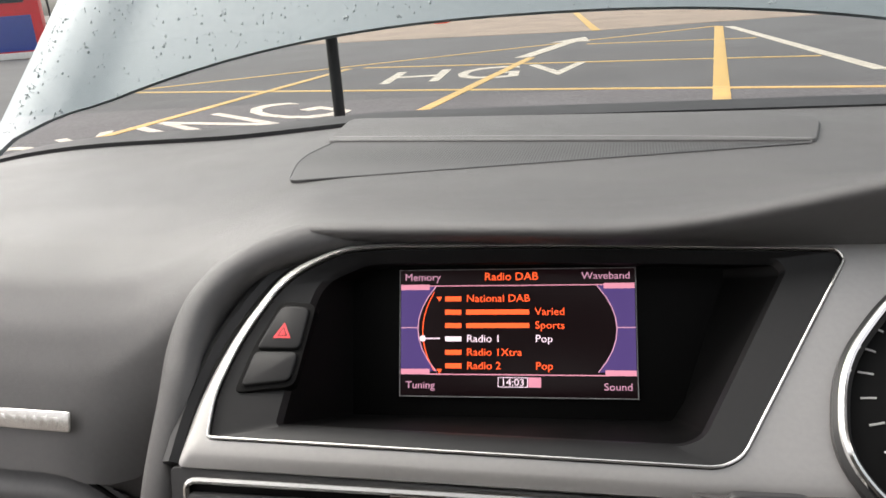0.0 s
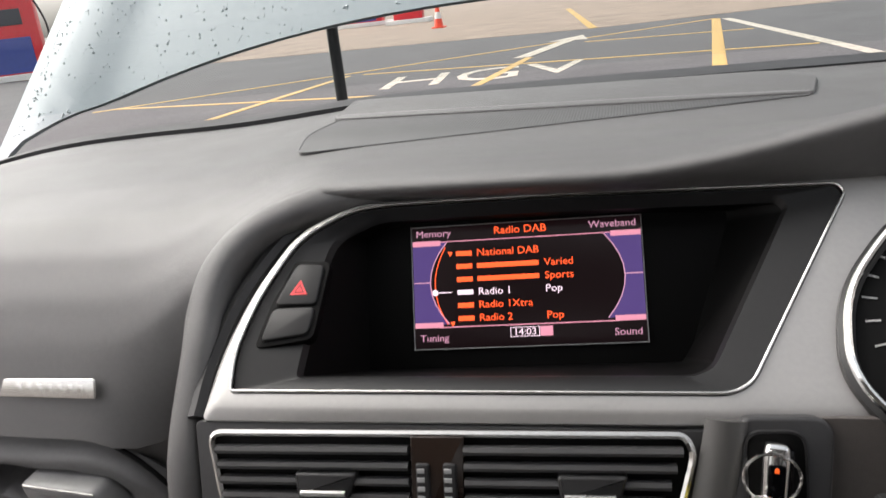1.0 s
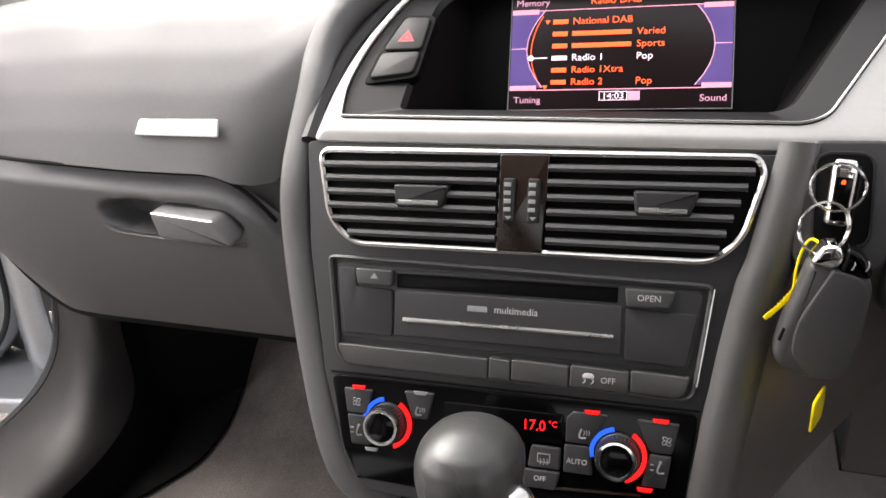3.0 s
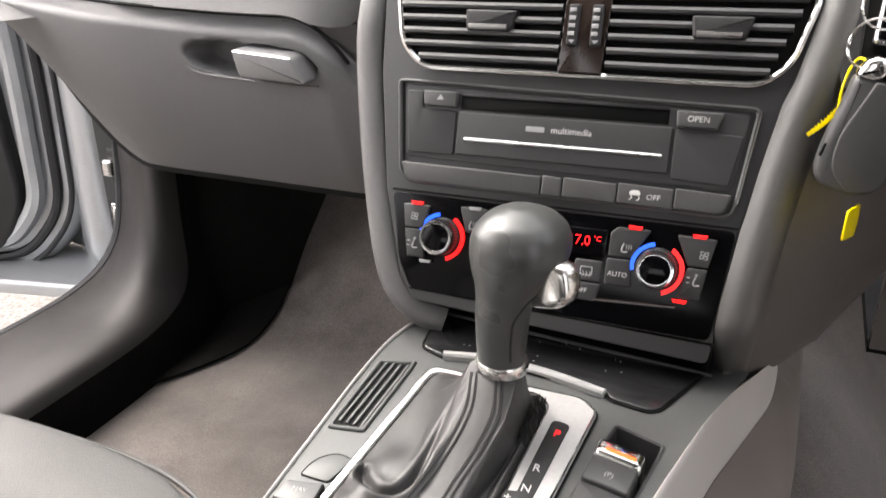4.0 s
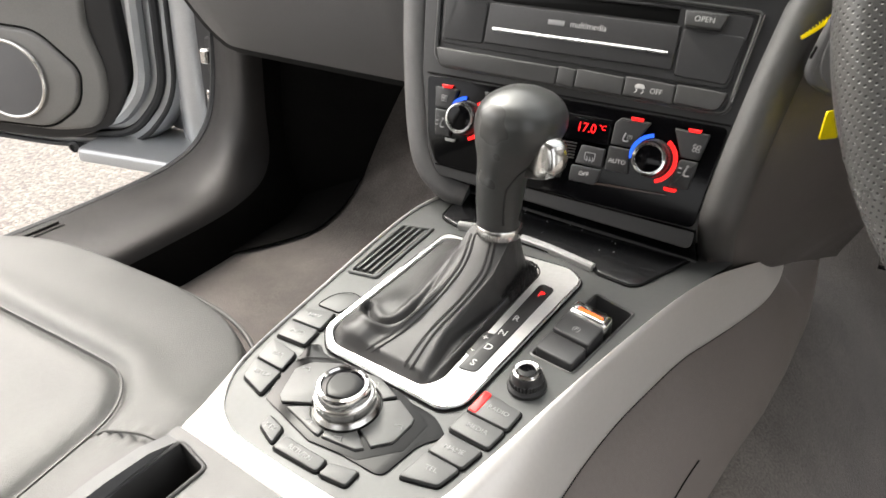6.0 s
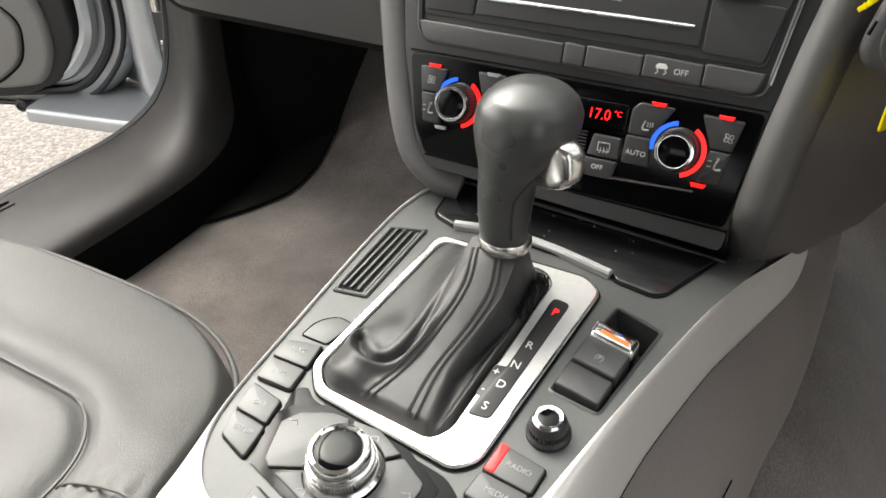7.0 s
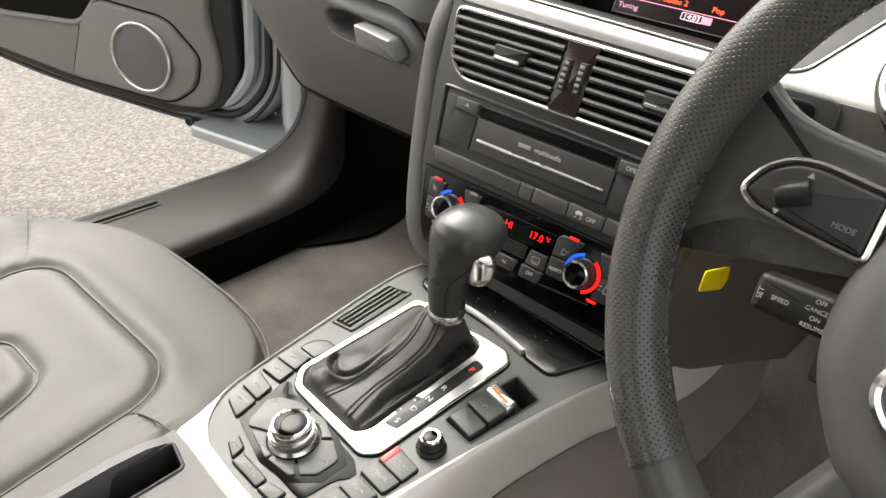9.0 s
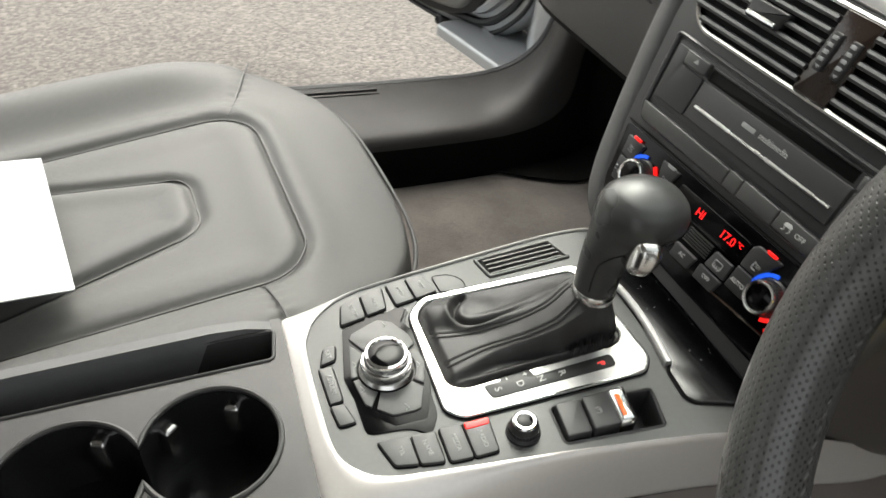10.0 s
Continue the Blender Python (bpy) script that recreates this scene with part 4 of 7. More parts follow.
def seat_symbol(x, y, key, arrows=True):
    part("seat_symbol", tube(smooth_path([(x + 0.001, y + 0.0032, 0.0040), (x, y, 0.0040), (x + 0.0005, y - 0.0018, 0.0040), (x + 0.0035, y - 0.0015, 0.0040)], 4), 0.0006, 5), GREY_MARK, key, m=I4)
    if arrows:
        part("seat_symbol", lathe([(0.0009, 0.0038), (0.0009, 0.0040)], 10), GREY_MARK, key, m=pose(x + 0.0012, y + 0.0043, 0))
        for k in (0, 1):
            part("seat_symbol", tube([(x - 0.0022, y + 0.0025 - k * 0.003, 0.0040), (x - 0.0042, y + 0.0025 - k * 0.003, 0.0040)], 0.0004, 5), GREY_MARK, key, m=I4)
    else:
        for k in range(3):
            part("seat_symbol", tube(smooth_path([(x + 0.0022 + k * 0.0014, y, 0.0040), (x + 0.0027 + k * 0.0014, y + 0.0013, 0.0040), (x + 0.0022 + k * 0.0014, y + 0.0028, 0.0040)], 3), 0.0003, 5), GREY_MARK, key, m=I4)


kl = ckey([(-0.0985, 0.0185), (-0.0790, 0.0185), (-0.0830, 0.0030), (-0.0960, 0.0030)])
fan_symbol(-0.0895, 0.0105, kl)
kl = ckey([(-0.0960, 0.0022), (-0.0830, 0.0022), (-0.0800, -0.0165), (-0.0925, -0.0165)])
seat_symbol(-0.0890, -0.0085, kl)
kl = ckey([(-0.0585, 0.0205), (-0.0395, 0.0205), (-0.0430, 0.0040), (-0.0530, 0.0040)])
seat_symbol(-0.0505, 0.0085, kl, False)
kr = ckey([(0.0400, 0.0155), (0.0440, 0.0195), (0.0640, 0.0195), (0.0540, 0.0010), (0.0400, 0.0010)])
seat_symbol(0.0480, 0.0065, kr, False)
ka = ckey([(0.0395, 0.0000), (0.0540, 0.0000), (0.0560, -0.0165), (0.0395, -0.0165)])
letters("AUTO", 0.0043, WHITE_MARK, ka, 0.0470, -0.0095, 0.0039)
kr = ckey([(0.0790, 0.0190), (0.1020, 0.0185), (0.0985, 0.0010), (0.0870, 0.0010)])
fan_symbol(0.0955, 0.0085, kr)
kr = ckey([(0.0870, 0.0002), (0.0985, 0.0002), (0.0960, -0.0185), (0.0830, -0.0185)])
seat_symbol(0.0915, -0.0080, kr)
for s in (-1, 0):
    kd = ckey([(0.0205 + s * 0.056, -0.0030), (0.0375 + s * 0.056, -0.0030), (0.0375 + s * 0.056, -0.0160), (0.0185 + s * 0.056, -0.0160)])
    cxy = 0.0280 + s * 0.056
    part("defrost_symbol", frame_ring(rounded(box2(cxy - 0.0038, -0.0125, cxy + 0.0038, -0.0070), 0.0008), rounded(box2(cxy - 0.0032, -0.0119, cxy + 0.0032, -0.0076), 0.0006), 0.0038, 0.0041, 0.0001), GREY_MARK, kd, m=I4)
    for k in range(3):
        part("defrost_symbol", tube(smooth_path([(cxy - 0.002 + k * 0.002, -0.0135, 0.0041), (cxy - 0.0014 + k * 0.002, -0.0118, 0.0041), (cxy - 0.002 + k * 0.002, -0.0100, 0.0041)], 3), 0.0003, 5), GREY_MARK, kd, m=I4)
for t, x in (("OFF", 0.0262), ("AC", 0.0005)):
    k0 = ckey([(x - 0.010, -0.0172), (x + 0.0115, -0.0172), (x + 0.0090, -0.0282), (x - 0.010, -0.0282)])
    letters(t, 0.0041, WHITE_MARK, k0, x, -0.0222, 0.0039)
for k in range(6):
    part("sensor_slot", block(-0.0075, -0.0035 - k * 0.0020, 0.0012, 0.0165, -0.0025 - k * 0.0020, 0.0030, 0.0002), BLACK, clim)
part("display_window", slab(rounded(box2(-0.0330, -0.0005, 0.0385, 0.0165), 0.0015), 0.001, 0.0032, 0.0006), GLOSS, clim, "dark display window")
letters("17.0", 0.0088, RED_DIG, clim, 0.0215, 0.0085, 0.0034, name="red_digits", wide=0.92)
letters("°C", 0.0046, RED_DIG, clim, 0.0325, 0.0103, 0.0034, name="red_digits")
letters("HI", 0.0088, RED_DIG, clim, -0.0065, 0.0085, 0.0034, name="red_digits", wide=0.92)
part("chrome_strip", tube([(0.0330, -0.0270, 0.0030), (0.0830, -0.0245, 0.0024)], 0.0009, 6), PIANO, clim, "thin gloss strip")
for x, y, l in ((-0.0885, 0.0195, True), (0.0545, 0.0200, True), (0.0920, 0.0192, True), (0.0850, -0.0205, True), (-0.0480, 0.0200, False), (-0.0790, -0.0185, False)):
    lamp(x, y, 0, l)
for cx, cy in ((-0.0695, -0.0010), (0.0695, -0.0030)):
    knob = part("dial", lathe([(0.0128, 0.001), (0.0128, 0.0030), (0.0118, 0.0040), (0.0116, 0.0120), (0.0108, 0.0132)], 40), BLACK, clim, "black knurled dial", m=pose(cx, cy, 0))
    for k in range(36):
        a = k * math.pi / 18
        part("knurl", lathe([(0.0005, 0.0042), (0.0005, 0.0118)], 4), STACK, knob, m=pose(0.0117 * math.cos(a), 0.0117 * math.sin(a), 0))
    part("chrome_ring", lathe([(0.0112, 0.0122), (0.0113, 0.0140), (0.0107, 0.0150), (0.0096, 0.0151), (0.0091, 0.0142)], 40), CHROME, knob, "chrome ring", m=I4)
    part("cap", lathe([(0.0094, 0.012), (0.0094, 0.0140), (0.0085, 0.0144)], 32), GLOSS, knob, "gloss black cap", m=I4)
    for a0, a1, mm, nm in ((100, 190, BLUE_ON, "blue_arc"), (-72, 58, RED_ON, "red_arc")):
        bm = bmesh.new()
        L = []
        for k in range(17):
            a = radians(a0 + (a1 - a0) * k / 16)
            L.append([(r * math.cos(a), r * math.sin(a), z) for r, z in ((0.0135, 0.002), (0.0135, 0.0036), (0.0160, 0.0036), (0.0160, 0.002))])
        rings(bm, L)
        part(nm, bm, mm, clim, "lit coloured arc", m=pose(cx, cy, 0))

# side cheek on the driver's side of the stack
CH_L = [(0.172, 0.1475), (0.164, 0.1462), (0.109, 0.1345), (0.0993, 0.1305), (0.062, 0.1235), (0.0215, 0.1172), (-0.015, 0.1125), (-0.040, 0.1105), (-0.0745, 0.1100)]


def cheek_at(u, v):
    b = 0.172 - 0.2465 * v
    a = lerp_rows([(-r[0], r[1]) for r in CH_L], -b)[0]
    back = -0.042 * sstep(-0.028, -0.0745, b)
    return ST @ V((a + (0.017 - 0.003 * v) * u, b, 0.0035 - 0.0045 * (1 - u) ** 4 - 0.010 * u ** 4 + back))


part("driver_side_border", surface(cheek_at, 14, 40, 0.006), CHEEK, stack, "grey padded border", at=I4, sharp=60)
SIDE_FAR = [(0.0, 0.255, 0.365, 0.905), (0.24, 0.252, 0.365, 0.848), (0.40, 0.245, 0.400, 0.800), (0.6, 0.225, 0.450, 0.735), (0.8, 0.200, 0.500, 0.660), (1.0, 0.167, 0.540, 0.583)]


SIDE_EDGE = smooth_path([(0.1180, 0.325, 0.658), (0.1320, 0.362, 0.646), (0.1465, 0.403, 0.637), (0.1620, 0.470, 0.616), (0.1780, 0.540, 0.590)], 8)


def side_at(u, v):
    p = V(cheek_at(1.0, v))
    q = V(lerp_rows(SIDE_FAR, v))
    r = p.lerp(q, u)
    r.x += 0.018 * math.sin(u * math.pi) * sstep(0.25, 0.6, v)
    low = p.lerp(SIDE_EDGE[min(int(u * 32), 32)], sstep(0.0, 0.12, u))
    return r.lerp(low, sstep(0.55, 1.0, v))


part("driver_side_panel", surface(side_at, 20, 40, 0.004), KNEE, stack, "brown-grey plastic side panel", at=I4, sharp=60)

# ---- centre console ----
con = thing("centre_console", CO, "dark grey centre console with satin silver side strips", "centre console")
# rows round the console: inner edge of the silver strip (x, y, z), then its outer edge
STRIP = [
    ((-0.0700, 0.1900, 0.0), (-0.0745, 0.1960, -0.010)), ((-0.0787, 0.1767, 0.0), (-0.0850, 0.1800, -0.010)),
    ((-0.0905, 0.1490, 0.0), (-0.0975, 0.1520, -0.012)), ((-0.0950, 0.1255, 0.0), (-0.1025, 0.1270, -0.012)),
    ((-0.0967, 0.0874, 0.0), (-0.1045, 0.0880, -0.012)), ((-0.0966, 0.0500, 0.0), (-0.1050, 0.0500, -0.012)),
    ((-0.0966, 0.0100, 0.0), (-0.1038, 0.0100, -0.011)), ((-0.0962, -0.0350, 0.0), (-0.1018, -0.0380, -0.010)),
    ((-0.0940, -0.0575, 0.0), (-0.1002, -0.0650, -0.010)), ((-0.0885, -0.0735, 0.0), (-0.0975, -0.0900, -0.009)),
    ((-0.0790, -0.0875, 0.0), (-0.0940, -0.1080, -0.008)), ((-0.0680, -0.0955, 0.0), (-0.0760, -0.1130, -0.008)),
    ((-0.0530, -0.1010, 0.0), (-0.0530, -0.1165, -0.008)), ((-0.0020, -0.1070, 0.0), (-0.0020, -0.1225, -0.008)),
    ((0.0330, -0.1080, 0.0), (0.0360, -0.1255, -0.010)), ((0.0520, -0.0970, 0.0), (0.0730, -0.1265, -0.014)),
    ((0.0600, -0.0840, 0.0), (0.0860, -0.1080, -0.026)), ((0.0655, -0.0650, 0.0), (0.0915, -0.0780, -0.038)),
    ((0.0740, -0.0310, 0.0), (0.0955, -0.0400, -0.044)), ((0.0816, 0.0015, 0.0), (0.0985, 0.0050, -0.045)),
    ((0.0925, 0.0443, 0.0), (0.1035, 0.0450, -0.046)), ((0.1028, 0.0820, 0.0), (0.1115, 0.0830, -0.047)),
    ((0.1140, 0.1190, 0.0), (0.1220, 0.1260, -0.049)), ((0.1255, 0.1500, -0.002), (0.1325, 0.1650, -0.058)),
    ((0.1370, 0.1800, -0.010), (0.1430, 0.2030, -0.066)), ((0.1480, 0.2200, -0.026), (0.1535, 0.2380, -0.069)),
    ((0.1540, 0.2650, -0.050), (0.1575, 0.2720, -0.073)), ((0.1552, 0.3000, -0.072), (0.1572, 0.2980, -0.078)),
    ((0.1550, 0.3140, -0.083), (0.1556, 0.3120, -0.085))]
s_in, s_out = smooth_path([a for a, b in STRIP], 5), smooth_path([b for a, b in STRIP], 5)
cpi = [(p.x, p.y) for p in s_in[:24 * 5]]
po = rounded([(0.0665, 0.1015), (0.0950, 0.0925), (0.0815, 0.0255), (0.0535, 0.0300)], 0.003)
bm = bmesh.new()
for loop in (cpi, po):
    vs = [bm.verts.new((x, y, 0.0)) for x, y in loop]
    for i in range(len(vs)):
        bm.edges.new((vs[i - 1], vs[i]))
bmesh.ops.triangle_fill(bm, use_beauty=True, edges=bm.edges[:])
part("top_panel", bm, GREY, con, "dark grey top panel", sharp=30)
bm = bmesh.new()
L = [[(p.x, p.y, p.z - 0.010) for p in s_in], [(p.x, p.y, p.z + 0.0012) for p in s_in]]
for f in (0.06, 0.16, 0.30, 0.46, 0.64, 0.82, 0.94, 1.0):
    L.append([V((p.x + (q.x - p.x) * f, p.y + (q.y - p.y) * f, p.z + 0.0012 + (q.z - p.z) * f ** 1.9 + 0.0012 * math.sin(min(1.0, f * 3) * math.pi))) for p, q in zip(s_in, s_out)])
L.append([(q.x, q.y, q.z - 0.004) for q in s_out])
L.append([(q.x * 0.97, q.y, q.z - 0.008) for q in s_out])
rings(bm, L, close=False, cap0=False, cap1=False)
part("silver_strip", bm, STRIP_PAINT, con, "satin silver strip round the console", sharp=50)
# flanks down to the carpet
wo = [CO @ V((q.x * 0.985, q.y, q.z - 0.004)) for q in s_out] + [CO @ V(q) for q in ((0.1580, 0.325, -0.091), (0.1640, 0.342, -0.097), (0.1720, 0.361, -0.102))]
FOOT_Y = [(-0.10, 0.150, 0.520), (0.0, 0.148, 0.530), (0.15, 0.150, 0.540), (0.265, 0.161, 0.545), (0.32, 0.1685, 0.545), (0.383, 0.173, 0.545), (0.45, 0.1745, 0.550), (0.49, 0.1735, 0.565), (0.515, 0.166, 0.590)]


def flank(u, v):
    k = u * (len(wo) - 1)
    i = min(int(k), len(wo) - 2)
    p = wo[i].lerp(wo[i + 1], k - i)
    if p.x < 0.078:
        return (p.x - 0.018 * v, p.y, p.z + (0.30 - p.z) * v)
    fx, fz = lerp_rows(FOOT_Y, p.y)
    w = min(1.0, v / 0.6)
    q = p.lerp(V((fx, p.y + 0.03 * w, fz)), w)
    q.x += 0.006 * math.sin(w * math.pi)
    if v > 0.6:
        q = q.lerp(V((fx + 0.02, p.y, 0.30)), (v - 0.6) / 0.4)
    return q


part("flank", surface(flank, len(wo) - 1, 15, 0.0), FLANK, con, "brown-grey plastic flank", at=I4, sharp=60)
part("flank_gap", tube([V(p) + V((0.0010 if p.x > 0 else -0.0010, 0, -0.001)) for p in wo[:-3]], 0.0009, 5), DEEP, con, "thin gap under the silver strip", at=I4)
part("flank_seam", tube([V(flank(0.66 + 0.07 * k / 30, 0.46 - 0.04 * math.sin(k / 30 * 1.57))) + V((0.0004, 0, 0)) for k in range(31)], 0.0005, 5), DEEP, con, "thin seam of the flank panel", at=I4)
# tray lid in front of the selector
tl = rounded([(-0.0700, 0.1360), (-0.0730, 0.178), (0.112, 0.170), (0.1000, 0.146), (0.0880, 0.1215), (0.0820, 0.1180), (0.0590, 0.1215), (0.0545, 0.128), (-0.0490, 0.136), (-0.0520, 0.1300)], [0.006, 0.002, 0.002, 0.01, 0.008, 0.004, 0.004, 0.004, 0.003, 0.004])
tray = thing("storage_tray_lid", CO, "gloss black storage tray lid with a silver lip", "tray lid")
part("lid", slab(tl, -0.001, 0.0020, 0.0010), TRAY_BLACK, tray)
part("groove", tube([(x, y, 0.0008) for x, y in offset(tl, -0.0010)], 0.0008, 5, True, up=(0, 0, 1)), DEEP, tray)
lipc = smooth_path([(-0.0520, 0.1300, 0.0025), (-0.0200, 0.1348, 0.0025), (0.0150, 0.1325, 0.0025), (0.0550, 0.1240, 0.0025)], 6)
part("lip", sweep(lipc, [(-0.0026, -0.003), (0.0026, -0.003), (0.0026, 0.0012), (0.0015, 0.0026), (-0.0015, 0.0026), (-0.0026, 0.0012)], (0, 0, 1)), GATE_ALU, tray, "satin silver lip")

rnd = random.Random(31)
specks = bmesh.new()
for _ in range(16):
    x, y = rnd.uniform(-0.045, 0.100), rnd.uniform(0.142, 0.172)
    slab([(x + rnd.uniform(0.0002, 0.0004) * c, y + rnd.uniform(0.0002, 0.0004) * d) for c, d in ((-1, -1), (1, -1), (1, 1), (-1, 1))], 0.0018, 0.0022, 0.0001, bm=specks)
tagged(part("dust", specks, PAPER, tray, "pale specks of dust"), kind="stuff")

# air outlet
cv = thing("console_air_outlet", CO, "black console air outlet with four slots", "air vent")
cvo = rounded([(-0.0918, 0.1140), (-0.0665, 0.1205), (-0.0700, 0.0495), (-0.0932, 0.0462)], 0.0025)
part("frame", frame_ring(cvo, offset(cvo, 0.0028), 0, 0.0018, 0.0008), GREY, cv)
part("throat", slab(offset(cvo, 0.0026), 0, 0.0003, 0.0001), DEEP, cv)
for k in range(4):
    x = -0.0876 + k * 0.0049
    part("slat", sweep([(x - 0.0006, 0.053, 0.001), (x + 0.0024, 0.1125 + k * 0.0006, 0.001)], [(-0.0010, -0.001), (0.0010, -0.001), (0.0010, 0.0002), (0.0007, 0.0007), (-0.0007, 0.0007), (-0.0010, 0.0002)], (0, 0, 1)), GREY, cv)

# selector gate
gate = thing("selector_gate", CO, "brushed aluminium gear selector plate with P R N D S", "gear selector plate")
go = [(-0.0560, 0.1175), (0.0440, 0.1165), (0.0550, 0.1060), (0.0405, -0.0260), (0.0300, -0.0350), (-0.0560, -0.0240), (-0.0690, -0.0080)]
gi = [(-0.0515, 0.1115), (0.0185, 0.1100), (0.0262, 0.1020), (0.0198, -0.0150), (0.0125, -0.0245), (-0.0535, -0.0188), (-0.0640, -0.0070)]
GR = [0.008, 0.006, 0.005, 0.006, 0.005, 0.006, 0.006]
grx, gry = rounded(go, GR, 5), rounded(gi, GR, 5)
part("plate", frame_ring(grx, gry, 0, 0.0030, 0.0010), GATE_ALU, gate)
part("rim", tube([(x, y, 0.0012) for x, y in offset(grx, -0.0003)], 0.0007, 6, True, up=(0, 0, 1)), DEEP, gate)
part("bright_edge", tube([(x, y, 0.0026) for x, y in offset(grx, 0.0012)], 0.0007, 6, True, up=(0, 0, 1)), CHROME, gate, "bright outer edge")
part("inner_edge", tube([(x, y, 0.0026) for x, y in offset(gry, -0.0010)], 0.0007, 6, True, up=(0, 0, 1)), SATIN, gate)
part("well", slab(offset(gry, -0.002), -0.002, 0.0006, 0.0003), DEEP, gate)
pq = rounded([(0.0320, 0.0915), (0.0428, 0.0900), (0.0345, -0.0015), (0.0230, -0.0030), (0.0240, 0.0095), (0.0208, 0.0100), (0.0222, 0.0318), (0.0284, 0.0328)], [0.004, 0.004, 0.003, 0.002, 0.001, 0.002, 0.002, 0.001])
plq = part("plaque", slab(pq, 0.002, 0.0036, 0.0004), BLACK, gate, "black position plaque")
letters("P", 0.0076, RED_ON, plq, 0.0373, 0.0803, 0.0037)
for t, x, y in (("R", 0.0338, 0.0513), ("N", 0.0325, 0.0356), ("D", 0.0308, 0.0205), ("S", 0.0292, 0.0046), ("+", 0.0250, 0.0270), ("-", 0.0236, 0.0145)):
    letters(t, 0.0072, WHITE_MARK, plq, x, y, 0.0037)

# leather boot
boot = thing("selector_boot", CO, "creased black leather gear selector boot with twin stitching", "selector boot")
TOP = CO.inverted() @ V((0.0005, 0.2240, 0.7005))
nb = 200
base = []
ring0 = offset(gry, 0.0005)
per = [0.0]
for i in range(len(ring0)):
    per.append(per[-1] + (V(ring0[(i + 1) % len(ring0)]) - V(ring0[i])).length)
for k in range(nb):
    s = per[-1] * k / nb
    i = max(j for j in range(len(ring0)) if per[j] <= s)
    t = (s - per[i]) / max(1e-9, per[i + 1] - per[i])
    p = V(ring0[i]).lerp(V(ring0[(i + 1) % len(ring0)]), t)
    base.append(p)
def spot(x, y, cx, cy, rx, ry, turn=0.0):
    c, s = math.cos(turn), math.sin(turn)
    u, w = (x - cx) * c + (y - cy) * s, -(x - cx) * s + (y - cy) * c
    return math.exp(-(u / rx) ** 2 - (w / ry) ** 2)


FOLD = smooth_path([(-0.0535, 0.0170, 0), (-0.0490, 0.0105, 0), (-0.0380, 0.0040, 0), (-0.0290, 0.0060, 0), (-0.0235, 0.0150, 0), (-0.0215, 0.0300, 0), (-0.0205, 0.0500, 0), (-0.0180, 0.0700, 0)], 5)
# the sleeve across the boot: y, left edge, right edge, height
SLEEVE = [(-0.026, -0.042, 0.0105, 0.0045), (-0.018, -0.036, 0.0105, 0.0070), (0.003, -0.029, 0.0075, 0.0090), (0.013, -0.026, 0.0065, 0.0105), (0.024, -0.024, 0.0080, 0.0132), (0.038, -0.0205, 0.0110, 0.0180), (0.058, -0.0185, 0.0160, 0.0270), (0.072, -0.0170, 0.0162, 0.0345), (0.086, -0.0155, 0.0155, 0.0410), (0.100, -0.0130, 0.0130, 0.0340), (0.112, -0.010, 0.010, 0.0040)]


def fold_gap(x, y):
    """Distance to the sagging crease, negative on its outer side."""
    best, side = 1.0, 1.0
    for a, b in zip(FOLD, FOLD[1:]):
        ex, ey = b.x - a.x, b.y - a.y
        t = min(1.0, max(0.0, ((x - a.x) * ex + (y - a.y) * ey) / (ex * ex + ey * ey)))
        px, py = x - a.x - ex * t, y - a.y - ey * t
        d = math.hypot(px, py)
        if d < best:
            best, side = d, 1.0 if ex * py - ey * px > 0 else -1.0
    return best * side


def boot_height(x, y):
    """A leather sleeve that hangs from the collar to the rear edge, with sagging leather beside it."""
    le, re_, h = lerp_rows(SLEEVE, y)
    xl, xr = -0.0625 + 0.095 * max(0.0, y), 0.0205 + 0.055 * y
    c, w = (le + re_) / 2, (re_ - le) / 2
    if x > re_ - 0.002:
        f = sstep(re_ + 0.0042, re_ - 0.002, x)
        low = 0.0008 + 0.0055 * groove_at(x, xr - 0.0028, 0.0026) * sstep(0.108, 0.090, y)
        z = h * (1 - 0.10 * (1 - 0.004 / w) ** 2) * f + low * (1 - f)
    elif x > le:
        z = h * (1 - 0.10 * ((x - c) / w) ** 2)
    else:
        t = max(0.0, min(1.0, (x - xl) / max(0.004, le - xl)))
        z = 0.0030 + (h * 0.90 - 0.0030) * (0.10 * t + 0.90 * t ** (3.4 - 0.8 * sstep(0.02, 0.06, y)))
    out = sstep(le + 0.006, le - 0.004, x)
    z += (0.0085 * spot(x, y, -0.045, -0.006, 0.013, 0.013) + 0.0050 * spot(x, y, -0.040, 0.022, 0.011, 0.016)) * out
    fold = fold_gap(x, y)
    z += (0.0030 * groove_at(fold, -0.0052, 0.0032) - 0.0050 * groove_at(fold, 0.0, 0.0024) + 0.0010 * groove_at(fold, 0.0050, 0.0030)) * (0.35 + 0.65 * sstep(0.075, 0.020, y)) * sstep(0.080, 0.065, y)
    z -= 0.0022 * groove_at(x - le - 0.003, 0.0, 0.0035) * sstep(0.030, 0.045, y) * sstep(0.085, 0.07, y)
    return max(z, 0.0008)


def groove_at(d, c, w):
    return math.exp(-((d - c) / w) ** 2)


